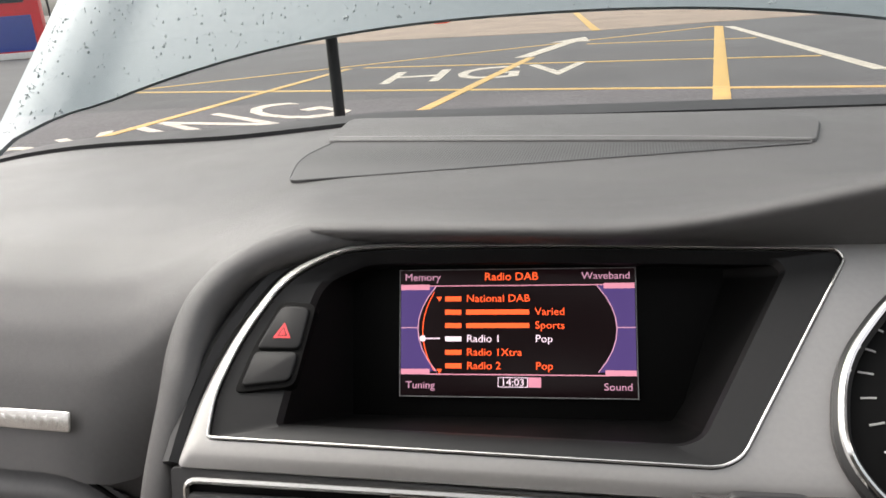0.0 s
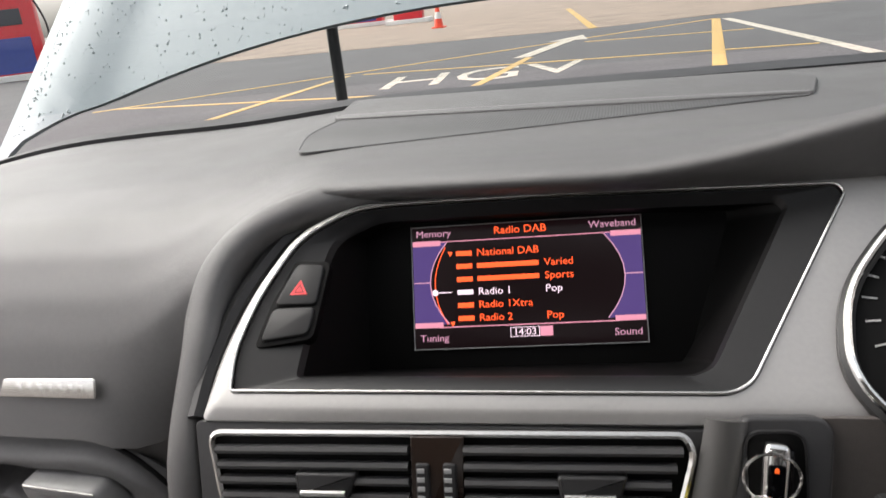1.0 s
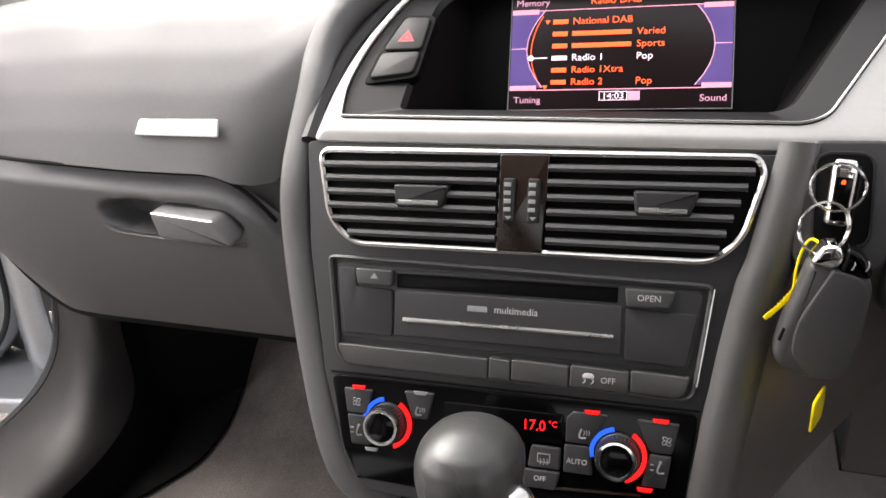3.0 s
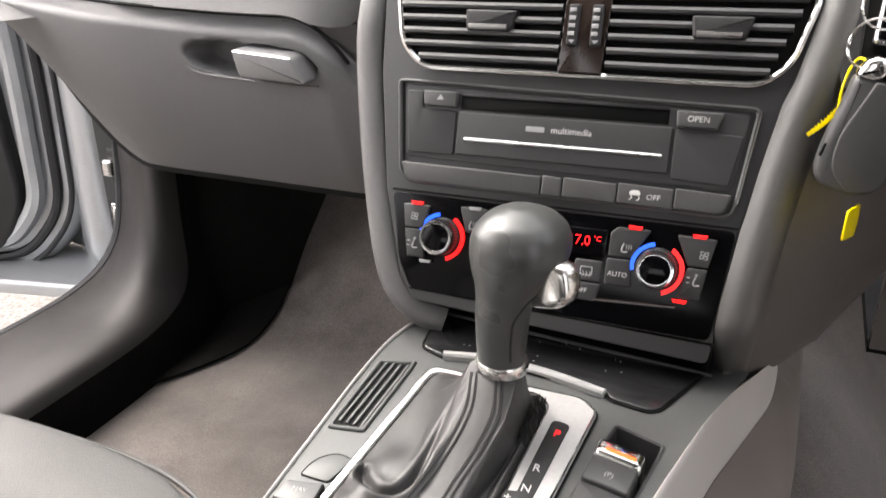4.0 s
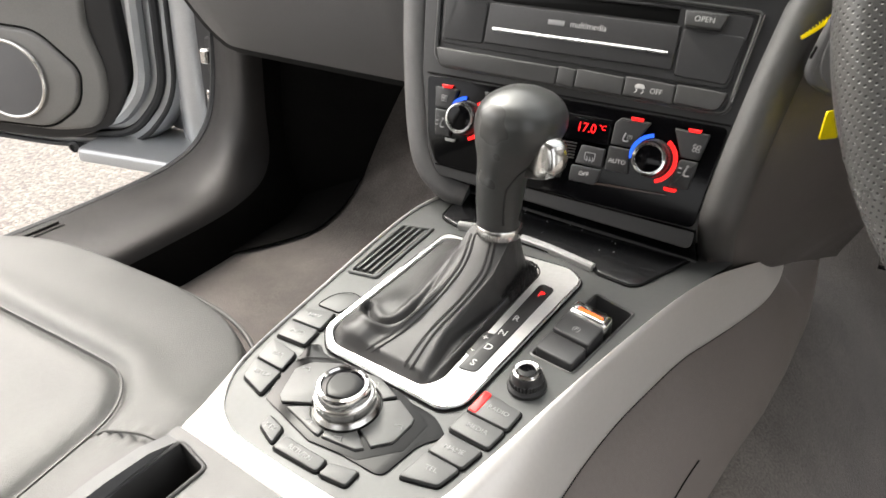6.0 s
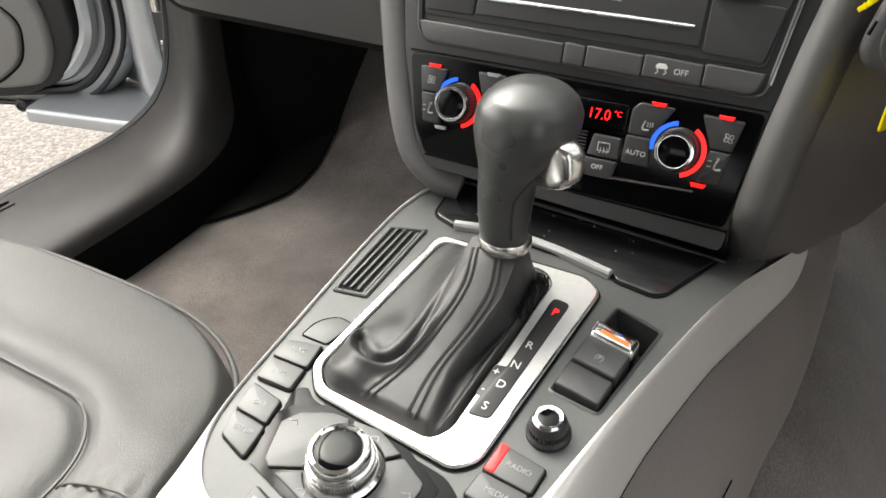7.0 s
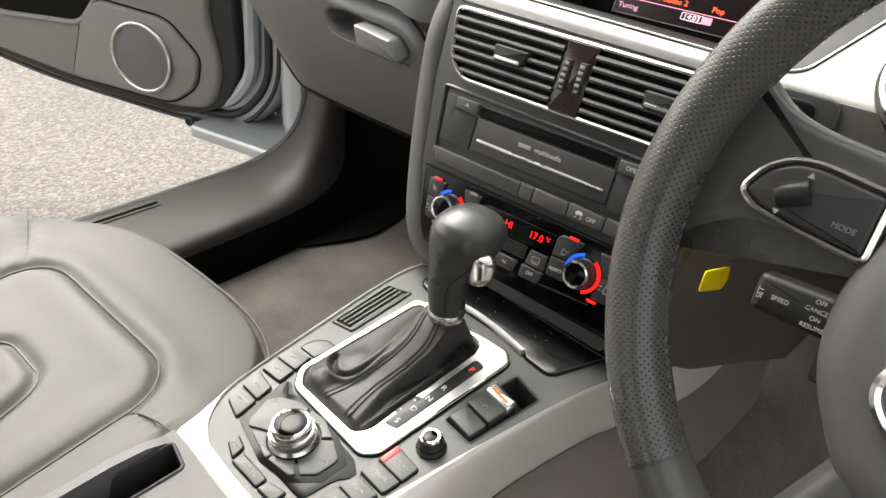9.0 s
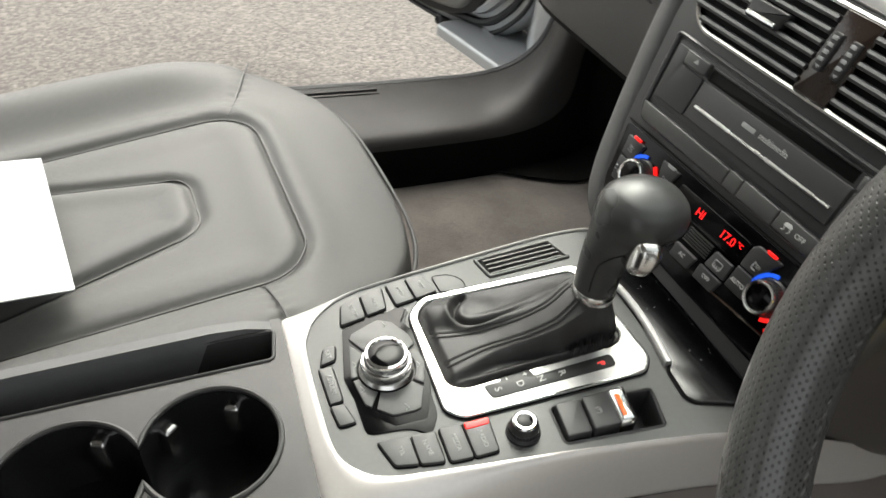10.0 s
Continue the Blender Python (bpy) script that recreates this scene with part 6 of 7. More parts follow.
for i in range(120):
    ux, uy = seat_outline(2 * math.pi * i / 120)
    xe, ye = ux * 0.262 * 0.975, -0.16 + uy * 0.385 * 0.985
    pip.append((xe * 1.012, ye + uy * 0.004, seat_height(ux * 0.2489, -0.16 + uy * 0.3715) - 0.0125 - 0.014))
part("piping", tube(pip, 0.0024, 6, True, up=(0, 0, 1)), LEATHER, seat, "leather piping round the cushion", at=pose(SX, 0, 0), sharp=80)
part("base", block(-0.24, -0.50, 0.33, 0.24, 0.16, 0.47, 0.02), TRIMBLACK, seat, "black plastic seat base", at=pose(SX, 0, 0))


def back_at(u, v):
    a = (u - 0.5) * 2
    x = a * (0.255 - 0.05 * v ** 3)
    bol = 0.055 * sstep(0.6, 0.95, abs(a))
    return (x, -0.49 - 0.34 * v + bol - 0.012 * groove(abs(a) - 0.62, 0.04), 0.55 + 0.72 * v)


part("backrest", surface(back_at, 40, 40, 0.09), LEATHER, seat, "grey leather backrest", at=pose(SX, 0, 0), sharp=80)
solo("paper_sheet", slab(rounded(box2(-0.105, -0.148, 0.105, 0.148), 0.001), 0, 0.0012, 0.0003), PAPER, pose(-0.336, -0.262, 0.563, -3, 0, 5), "white paper sheets lying on the seat", "paper")
buckle = thing("seat_buckle", pose(-0.128, -0.13, 0.555), "black seat belt buckle with a red button", "seat belt buckle")
part("body", block(-0.014, -0.035, -0.03, 0.014, 0.035, 0.03, 0.005), BLACK, buckle)
part("release", block(-0.009, 0.005, 0.028, 0.009, 0.028, 0.033, 0.002), RED_PRINT, buckle, "red release button")

# ---- floor, sill and kick panel ----
def floor_at(u, v):
    x = -0.62 + 0.54 * u
    y = -0.6 + 1.75 * v
    z = 0.365 + 0.30 * sstep(0.62, 1.15, y) + 0.006 * math.sin(u * 3)
    z += 0.20 * sstep(-0.26, -0.09, x) * (0.55 + 0.45 * sstep(0.1, 0.5, y))
    return (x, y, z)


solo("carpet_passenger", surface(floor_at, 60, 60, 0.02), CARPET, I4, "worn brownish grey car carpet in the footwell", "carpet", kind="structure", sharp=80)


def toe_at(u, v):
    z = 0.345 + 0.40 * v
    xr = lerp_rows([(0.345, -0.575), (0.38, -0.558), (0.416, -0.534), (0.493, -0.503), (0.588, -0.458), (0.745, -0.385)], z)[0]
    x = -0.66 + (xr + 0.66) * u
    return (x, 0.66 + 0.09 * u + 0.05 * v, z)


solo("toe_board", surface(toe_at, 16, 20, 0.01), FOOTWELL, I4, "carpeted toe board, near black for the shade of the footwell", "carpet", kind="structure", sharp=80)



# strip laid over the carpet, its near-black colour standing for shade
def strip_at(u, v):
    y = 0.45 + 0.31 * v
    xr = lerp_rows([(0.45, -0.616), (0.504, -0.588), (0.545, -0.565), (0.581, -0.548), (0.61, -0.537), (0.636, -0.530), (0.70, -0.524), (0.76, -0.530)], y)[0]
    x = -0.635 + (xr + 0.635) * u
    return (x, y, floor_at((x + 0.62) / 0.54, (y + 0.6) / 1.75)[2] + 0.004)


solo("carpet_edge", surface(strip_at, 8, 30, 0.003), FOOTWELL, I4, "carpet strip, near black for the shade along the footwell side", "carpet", kind="structure", sharp=80)


def floor2_at(u, v):
    x = 0.08 + 0.62 * u
    y = -0.6 + 1.75 * v
    z = 0.31 + 0.30 * sstep(0.62, 1.15, y) + (0.222 + 0.016 * sstep(0.2, 0.55, y)) * sstep(0.40, 0.15, x)
    return (x, y, z)


solo("carpet_driver", surface(floor2_at, 50, 50, 0.02), CARPET, I4, "brownish grey car carpet on the driver's side", "carpet", kind="structure", sharp=80)

OUT_E = [(-0.785, -0.85, 0.425), (-0.785, 0.10, 0.425), (-0.785, 0.42, 0.425), (-0.785, 0.59, 0.434), (-0.785, 0.67, 0.474), (-0.785, 0.702, 0.55), (-0.785, 0.712, 0.66), (-0.785, 0.715, 0.80)]
MID_E = [(-0.640, -0.85, 0.438), (-0.640, 0.10, 0.438), (-0.642, 0.42, 0.438), (-0.655, 0.54, 0.446), (-0.672, 0.61, 0.490), (-0.680, 0.640, 0.570), (-0.680, 0.650, 0.68), (-0.680, 0.655, 0.80)]
LOW_E = [(-0.598, -0.85, 0.410), (-0.598, 0.10, 0.410), (-0.600, 0.42, 0.410), (-0.612, 0.58, 0.414), (-0.630, 0.67, 0.445), (-0.638, 0.690, 0.540), (-0.640, 0.695, 0.68), (-0.640, 0.70, 0.80)]
IN_E = [(-0.575, -0.85, 0.300), (-0.575, 0.10, 0.300), (-0.580, 0.42, 0.300), (-0.595, 0.64, 0.310), (-0.615, 0.90, 0.370), (-0.620, 1.05, 0.500), (-0.620, 1.05, 0.68), (-0.620, 1.05, 0.80)]
EDGE = [smooth_path(e, 9) for e in (OUT_E, MID_E, LOW_E, IN_E)]
NE = len(EDGE[0]) - 1


def sill_at(u, v):
    k = min(int(v * NE), NE - 1)
    f = v * NE - k
    c = [e[k].lerp(e[k + 1], f) for e in EDGE]
    seg = min(int(u * 3), 2)
    t = u * 3 - seg
    p1, p2 = c[seg], c[seg + 1]
    p0 = c[seg - 1] if seg else p1 + V((-0.01, 0.0, -0.03))
    p3 = c[seg + 2] if seg < 2 else p2 * 2 - p1
    return 0.5 * (2 * p1 + (p2 - p0) * t + (2 * p0 - 5 * p1 + 4 * p2 - p3) * t * t + (3 * p1 - p0 - 3 * p2 + p3) * t ** 3)


solo("sill_trim", surface(sill_at, 30, 100, 0.006), TRIMBLACK, I4, "black plastic sill trim that sweeps up to the kick panel", "trim", kind="structure", sharp=80)
# near-black sheet over the sill trim's inner face, shade put into its colour
solo("kick_lining", surface(lambda u, v: V(sill_at(0.61 + 0.39 * u, 0.10 + 0.90 * v)) + V((0.004, -0.003, 0.003)), 10, 70, 0.003), FOOTWELL, I4, "carpet lining, near black for the shade of the footwell side", "carpet", kind="structure", sharp=80)
solo("trim_joint", tube([V(sill_at(0.02 + 0.63 * k / 20, 0.352)) + V((0.0005, 0, 0.0012)) for k in range(21)], 0.0016, 5), DEEP, I4, "joint line across the sill trim", "trim", kind="structure")
tread = bmesh.new()
for dx in (-0.035, -0.022):
    tube([(-0.72 + dx, 0.02 + 0.02 * k, sill_at(0.18, 0.3).z + 0.002) for k in range(18)], 0.002, 6, bm=tread)
solo("sill_rib", tread, TRIMBLACK, I4, "raised tread ribs on the sill trim", "trim", kind="structure")
solo("sill_outer", sweep([(-0.80, -0.9, 0), (-0.80, 0.70, 0)], [(-0.06, 0.24), (-0.06, 0.335), (-0.045, 0.365), (-0.01, 0.385), (0.03, 0.395), (0.03, 0.24)], (0, 0, 1)), PAINT, I4, "silver-blue painted door sill", "sill", kind="structure")
solo("pillar_foot", slab(rounded([(-0.79, 0.69), (-0.886, 0.689), (-1.13, 0.634), (-1.16, 0.72), (-1.00, 0.92), (-0.79, 0.92)], 0.015), 0.354, 0.378, 0.008), PAINT, I4, "painted foot of the hinge pillar", "pillar", kind="structure")
solo("door_seal", tube([p + V((-0.004, -0.004, 0.002)) for p in EDGE[0]], 0.0075, 8), RUBBER, I4, "black rubber door seal along the sill", "seal", kind="structure")
solo("hinge_pillar", surface(lambda u, v: (-0.79 - 0.34 * u, 0.800 + 0.05 * u, 0.38 + 0.62 * v), 16, 10, 0.02), PAINT, I4, "silver-blue painted hinge pillar", "pillar", kind="structure", sharp=80)
fold_path = [(-0.930, 0.790, 0.380), (-0.929, 0.789, 0.386), (-0.928, 0.788, 0.396), (-0.927, 0.787, 0.412), (-0.924, 0.786, 0.50), (-0.915, 0.784, 0.66), (-0.900, 0.782, 1.0)]
solo("pillar_fold", sweep(fold_path, circle(0.044, 24, 0.040), (0, -1, 0), scale=lambda t: 0.62 + 0.38 * sstep(0.0, 0.5, t)), PAINT, I4, "rounded silver-blue painted fold of the hinge pillar", "pillar", kind="structure", sharp=80)
solo("pillar_fold", sweep([(x - 0.064, y + 0.02, z) for x, y, z in fold_path], circle(0.020, 16, 0.020), (0, -1, 0)), PAINT, I4, "narrow painted fold beside the door seals", "pillar", kind="structure", sharp=80)
# flat dark plate before the pillar; its colour stands for the recess's shade
solo("hinge_recess", slab(rounded(box2(-0.036, -0.095, 0.034, 0.33), 0.02), -0.012, 0.0, 0.002), RUBBER, frame_at((-0.846, 0.752, 0.528), 0, 0), "recess of the hinge pillar, its shade drawn as a dark plate", "pillar", kind="structure")
hb = thing("hinge", pose(-0.838, 0.744, 0.577), "dark door hinge with a steel pin", "door hinge")
part("leaf", block(-0.012, -0.004, -0.03, 0.012, 0.008, 0.03, 0.003), BLACK, hb)
part("pin", lathe([(0.011, -0.012), (0.013, -0.010), (0.013, 0.010), (0.009, 0.014)], 18), SATIN, hb, m=pose(-0.004, -0.008, 0))
check = thing("door_check", pose(-0.856, 0.746, 0.490), "metal door check strap with a bolt", "door check")
part("plate", block(-0.008, -0.004, -0.022, 0.004, 0.004, 0.022, 0.002), SATIN, check)
part("bolt", lathe([(0.008, 0), (0.008, 0.006), (0.005, 0.008)], 10), CHROME, check, m=pose(0.008, -0.004, 0.012, 90))

# ---- open passenger door ----
DV = V((-0.92, -0.39, 0)).normalized()
DM = Matrix((-DV, V((0, 0, 1)), (-DV).cross(V((0, 0, 1))))).transposed().to_4x4()
DM.translation = (-0.88, 0.80, 0)
door = thing("passenger_door", DM, "open car door with grey trim and a ringed speaker", "car door")
dsh = rounded([(-0.085, 0.70), (-0.095, 0.46), (-0.19, 0.352), (-0.36, 0.338), (-0.75, 0.372), (-1.10, 0.44), (-1.22, 0.62), (-1.22, 0.95), (-0.085, 0.99)], [0.05, 0.07, 0.06, 0.08, 0.1, 0.1, 0.1, 0.03, 0.03], 6)
part("shell", slab(dsh, -0.13, -0.022, 0.022), PAINT, door, "silver-blue painted door shell")
d2 = offset(dsh, 0.014)
part("rubber_seal", tube([(x, y, -0.018) for x, y in d2], 0.005, 8, True, up=(0, 0, 1)), RUBBER, door, "black rubber door seal")
part("rubber_seal", tube([(x, y, -0.018) for x, y in offset(dsh, 0.038)], 0.0085, 8, True, up=(0, 0, 1)), RUBBER, door, "black rubber door seal")
part("inner_fold", tube([(x, y, -0.010) for x, y in offset(dsh, 0.072)], 0.0155, 8, True, up=(0, 0, 1)), PAINT, door, "painted inner fold of the door")
dtr = rounded([(-0.186, 0.50), (-0.226, 0.412), (-0.34, 0.372), (-0.60, 0.386), (-1.00, 0.45), (-1.17, 0.64), (-1.17, 0.95), (-0.196, 0.97), (-0.191, 0.66)], [0.04, 0.05, 0.06, 0.1, 0.1, 0.08, 0.03, 0.03, 0.05], 6)
# plastic backing in black, with the shadow band beside the panel painted in
part("trim_backing", slab(dtr, -0.025, 0.008, 0.008), BLACK, door, "backing of the trim, its black colour carrying the shadow band")
dtp = rounded([(-0.226, 0.52), (-0.232, 0.46), (-0.262, 0.408), (-0.34, 0.396), (-0.60, 0.410), (-1.00, 0.47), (-1.15, 0.65), (-1.15, 0.95), (-0.26, 0.96), (-0.243, 0.66), (-0.247, 0.60)], [0.03, 0.03, 0.03, 0.06, 0.1, 0.1, 0.08, 0.03, 0.03, 0.02, 0.02], 6)
part("trim_panel", slab(dtp, -0.02, 0.022, 0.012), DOOR_TRIM, door, "grey soft trim panel")
sp = rounded([(-0.620, 0.420), (-0.353, 0.407), (-0.285, 0.455), (-0.272, 0.520), (-0.345, 0.590), (-0.520, 0.606), (-0.565, 0.570)], [0.02, 0.03, 0.03, 0.02, 0.03, 0.03, 0.03], 6)
part("speaker_panel", slab(sp, 0.005, 0.030, 0.006), DOOR_TRIM, door, "raised speaker panel")
part("panel_groove", tube([(x, y, 0.0205) for x, y in offset(sp, -0.003)], 0.003, 6, True, up=(0, 0, 1)), DEEP, door)
part("speaker_grille", lathe([(0.074, 0.0), (0.074, 0.004), (0.068, 0.006)], 40), DASH_LOW, door, "round speaker grille", m=pose(-0.415, 0.500, 0.028))
part("speaker_ring", tube([(-0.415 + x, 0.500 + y, 0.034) for x, y in circle(0.0735, 56)], 0.0042, 8, True, up=(0, 0, 1)), SATIN, door, "bright metal speaker ring")
pk = rounded([(-0.575, 0.545), (-0.80, 0.535), (-1.05, 0.58), (-1.05, 0.74), (-0.46, 0.72), (-0.49, 0.645)], 0.03, 6)
# flush near-black plate: the hollow's shade as colour
part("door_pocket", slab(pk, 0.012, 0.0225, 0.002), DEEP, door, "door pocket, its shade drawn as a near-black plate")
part("pocket_rim", tube([(x, y, 0.022) for x, y in pk], 0.007, 8, True, up=(0, 0, 1)), DOOR_TRIM, door, "rounded pocket rim")
part("bolt", lathe([(0.012, 0), (0.012, 0.004), (0.007, 0.006), (0.007, 0.003)], 18), RUBBER, door, "round plug", m=pose(-0.335, 0.357, -0.004))
part("armrest", slab(rounded([(-0.30, 0.735), (-1.10, 0.745), (-1.10, 0.82), (-0.30, 0.80)], 0.03, 6), 0.0, 0.06, 0.02), DASH_LOW, door, "padded armrest")

# ---- steering wheel ----
WM = frame_at((0.355, 0.162, 0.901), -1, 20)
WHEEL_LEATHER = mat("wheel_leather", (0.070, 0.070, 0.068), 0.30, var=0.08, vscale=12, bump=0.12, bscale=900, cells=True, dist=0.0003)
PERF_L = mat("perforated_leather", (0.072, 0.072, 0.070), 0.27, var=0.06, vscale=12)
pnt = PERF_L.node_tree
tcp = pnt.nodes.new("ShaderNodeTexCoord")
vor = node(pnt, "ShaderNodeTexVoronoi", Scale=390.0, Randomness=0.0)
turn_uv = node(pnt, "ShaderNodeMapping", Rotation=(0, 0, 0.785))
pnt.links.new(tcp.outputs["UV"], turn_uv.inputs["Vector"])
pnt.links.new(turn_uv.outputs[0], vor.inputs["Vector"])
mr = node(pnt, "ShaderNodeMapRange", From_Min=0.13, From_Max=0.25)
pnt.links.new(vor.outputs["Distance"], mr.inputs["Value"])
bpp = node(pnt, "ShaderNodeBump", Strength=0.6, Distance=0.0005)
pnt.links.new(mr.outputs[0], bpp.inputs["Height"])
pnt.links.new(bpp.outputs[0], pnt.nodes["Principled BSDF"].inputs["Normal"])
hole = pnt.nodes.new("ShaderNodeMix")
hole.data_type = "RGBA"
hole.inputs["A"].default_value = (0.014, 0.014, 0.014, 1)
skin_in = pnt.nodes["Principled BSDF"].inputs["Base Color"].links[0].from_socket
pnt.links.new(mr.outputs[0], hole.inputs["Factor"])
pnt.links.new(skin_in, hole.inputs["B"])
pnt.links.new(hole.outputs["Result"], pnt.nodes["Principled BSDF"].inputs["Base Color"])
THREAD = mat("grey_thread", (0.10, 0.10, 0.098), 0.6)
sw_ = thing("steering_wheel", WM, "black perforated leather steering wheel", "steering wheel")
RR = 0.1725


def rim(a0, a1, r, n, material, name, label):
    bm = bmesh.new()
    uvl = bm.loops.layers.uv.new("UVMap")
    m_ = 20
    vs = []
    for i in range(n + 1):
        a = radians(a0 + (a1 - a0) * i / n)
        row = []
        for j in range(m_):
            b = 2 * math.pi * j / m_
            rr = RR + r * math.cos(b)
            row.append(bm.verts.new((rr * math.cos(a), rr * math.sin(a), r * 1.12 * math.sin(b))))
        vs.append(row)
    for i in range(n):
        for j in range(m_):
            j2 = (j + 1) % m_
            f = bm.faces.new((vs[i][j], vs[i + 1][j], vs[i + 1][j2], vs[i][j2]))
            for l, (ii, jj) in zip(f.loops, ((i, j), (i + 1, j), (i + 1, j + 1), (i, j + 1))):
                l[uvl].uv = (radians(a0 + (a1 - a0) * ii / n) * RR, jj / m_ * 2 * math.pi * r)
    return part(name, bm, material, sw_, label, sharp=80)


rim(115, 224, 0.0155, 60, PERF_L, "rim_grip", "perforated black leather grip")
rim(-44, 65, 0.0155, 60, PERF_L, "rim_grip", "perforated black leather grip")
rim(65, 115, 0.0150, 30, WHEEL_LEATHER, "rim_top", "smooth black leather rim")
rim(224, 316, 0.0150, 60, WHEEL_LEATHER, "rim_bottom", "smooth black leather rim")
for k in range(48):
    a = radians(118 + k * 2.05)
    c, s = math.cos(a), math.sin(a)
    q = RR - 0.0157
    part("stitch", tube([(q * c, q * s, 0.0012), ((q - 0.0003) * math.cos(a + 0.014), (q - 0.0003) * math.sin(a + 0.014), 0.0034)], 0.0005, 5), THREAD, sw_)
part("hub", slab(rounded([(-0.074, 0.038), (-0.05, 0.055), (0.05, 0.055), (0.074, 0.038), (0.086, -0.010), (0.082, -0.045), (0.05, -0.094), (-0.05, -0.094), (-0.082, -0.045), (-0.086, -0.010)], 0.03, 6), -0.05, 0.012, 0.018), DASH_LOW, sw_, "dark grey airbag cover")
part("emblem_ring", tube([(x, y - 0.036, 0.0135) for x, y in circle(0.054, 56, 0.026)], 0.0030, 8, True, up=(0, 0, 1)), CHROME, sw_, "chrome ring on the hub")
for s in (-1, 1):
    arm = [(s * 0.166, 0.076), (s * 0.166, -0.030), (s * 0.143, -0.010), (s * 0.128, -0.001), (s * 0.090, -0.004), (s * 0.060, -0.006), (s * 0.060, 0.046), (s * 0.090, 0.048), (s * 0.118, 0.050), (s * 0.136, 0.054)]
    part("spoke", slab(rounded(arm, 0.008), -0.022, 0.000, 0.006), WHEEL_LEATHER, sw_, "leather-covered spoke")
    cp = rounded([(s * 0.1385, 0.0150), (s * 0.1320, 0.0275), (s * 0.1215, 0.0345), (s * 0.110, 0.0362), (s * 0.080, 0.0335), (s * 0.080, 0.0040), (s * 0.112, 0.0065), (s * 0.130, 0.0095)], [0.008, 0.008, 0.008, 0.006, 0.004, 0.004, 0.006, 0.008], 5)
    part("control_pod", slab(offset(cp, 0.002), -0.002, 0.005, 0.002), STACK, sw_, "black control pod")
    part("pod_edge", tube([(x, y, 0.003) for x, y in cp], 0.0017, 8, True, up=(0, 0, 1)), SATIN, sw_, "silver edge")
    part("roller", lathe([(0.0055, -0.007), (0.0060, -0.0055), (0.0060, 0.0055), (0.0055, 0.007)], 24), BLACK, sw_, "ribbed black roller", m=pose(s * 0.116, 0.0205, 0.003, 90, 0, 62 * s))
    part("arrow_mark", slab([(s * 0.112 - 0.0016, 0.0290), (s * 0.112 + 0.0016, 0.0290), (s * 0.112, 0.0318)], 0.005, 0.0053, 0.0001), GREY_MARK, sw_)
    part("arrow_mark", slab([(s * 0.120 - 0.0016, 0.0120), (s * 0.120 + 0.0016, 0.0120), (s * 0.120, 0.0095)], 0.005, 0.0053, 0.0001), GREY_MARK, sw_)
letters("MODE", 0.0036, DARK_MARK, sw_, -0.092, 0.0145, 0.0053)
part("lower_spoke", slab(rounded([(-0.055, -0.07), (0.055, -0.07), (0.085, -0.142), (0.062, -0.163), (0, -0.174), (-0.062, -0.163), (-0.085, -0.142)], [0.01, 0.01, 0.02, 0.02, 0.03, 0.02, 0.02]), -0.020, 0.004, 0.010), WHEEL_LEATHER, sw_, "leather-covered lower spoke")

# column shroud and cruise stalk
col = thing("steering_column", pose(0.365, 0.30, 0.82), "dark plastic steering column shroud", "steering column")
part("shroud", sweep([(0.365, 0.20, 0.868), (0.365, 0.30, 0.815), (0.365, 0.46, 0.75)], [(-0.06, -0.04), (0.06, -0.04), (0.075, 0.0), (0.06, 0.045), (-0.06, 0.045), (-0.075, 0.0)], (0, 0, 1)), KNEE, col, at=I4, sharp=60)
stalk = thing("control_stalk", frame_at((0.246, 0.300, 0.793), 4, 20), "black control stalk with white markings", "control stalk")
part("lever", slab(rounded([(-0.046, -0.012), (0.060, -0.016), (0.060, 0.014), (-0.046, 0.013)], 0.005), -0.018, 0.004, 0.005), BLACK, stalk)
for t, x, y in (("SPEED", -0.029, 0.0), ("OFF", -0.006, 0.008), ("CANCEL", -0.006, 0.0025), ("ON", -0.006, -0.003), ("RESUME", -0.006, -0.0085)):
    letters(t, 0.0042, WHITE_MARK, stalk, x, y, 0.0042)
letters("SET", 0.005, WHITE_MARK, stalk, -0.0415, 0, 0.0042, turn=90)

stalk2 = thing("wiper_stalk", frame_at((0.257, 0.362, 0.842), 4, 20), "plain black column stalk with a rounded end", "control stalk")
part("lever", slab(rounded([(-0.046, -0.031), (0.060, -0.031), (0.060, 0.029), (-0.046, 0.029)], 0.012, 6), -0.024, 0.010, 0.010), ROWKEY, stalk2)
part("end_cap", slab(rounded([(-0.062, -0.026), (-0.043, -0.029), (-0.043, 0.028), (-0.062, 0.025)], 0.009, 5), -0.021, 0.008, 0.008), ROWKEY, stalk2)

# driver's knee panel
solo("knee_panel", surface(lambda u, v: (0.215 + 0.54 * u, 0.425 + 0.075 * v + 0.02 * math.sin(v * 3.1), 0.895 - 0.28 * v), 20, 14, 0.012), KNEE, I4, "brown-grey plastic panel under the steering column", "panel", kind="structure", sharp=60)
# coloured near black for the shade beneath the dashboard
solo("knee_underside", surface(lambda u, v: (0.215 + 0.54 * u, 0.50 + 0.25 * v, 0.615 + 0.02 * v), 8, 6, 0.01), DEEP, I4, "underside of the dashboard, near black for its shade", "panel", kind="structure")

# ignition key
lock = thing("ignition_lock", ST @ pose(0.1735, 0.1435, 0.004), "black ignition socket in the dashboard", "ignition lock")
part("escutcheon", slab(rounded([(-0.0225, -0.027), (-0.017, -0.037), (0.022, -0.037), (0.028, 0.030), (-0.015, 0.030)], [0.006, 0.010, 0.012, 0.012, 0.006], 6), -0.012, 0.002, 0.002), STACK, lock)
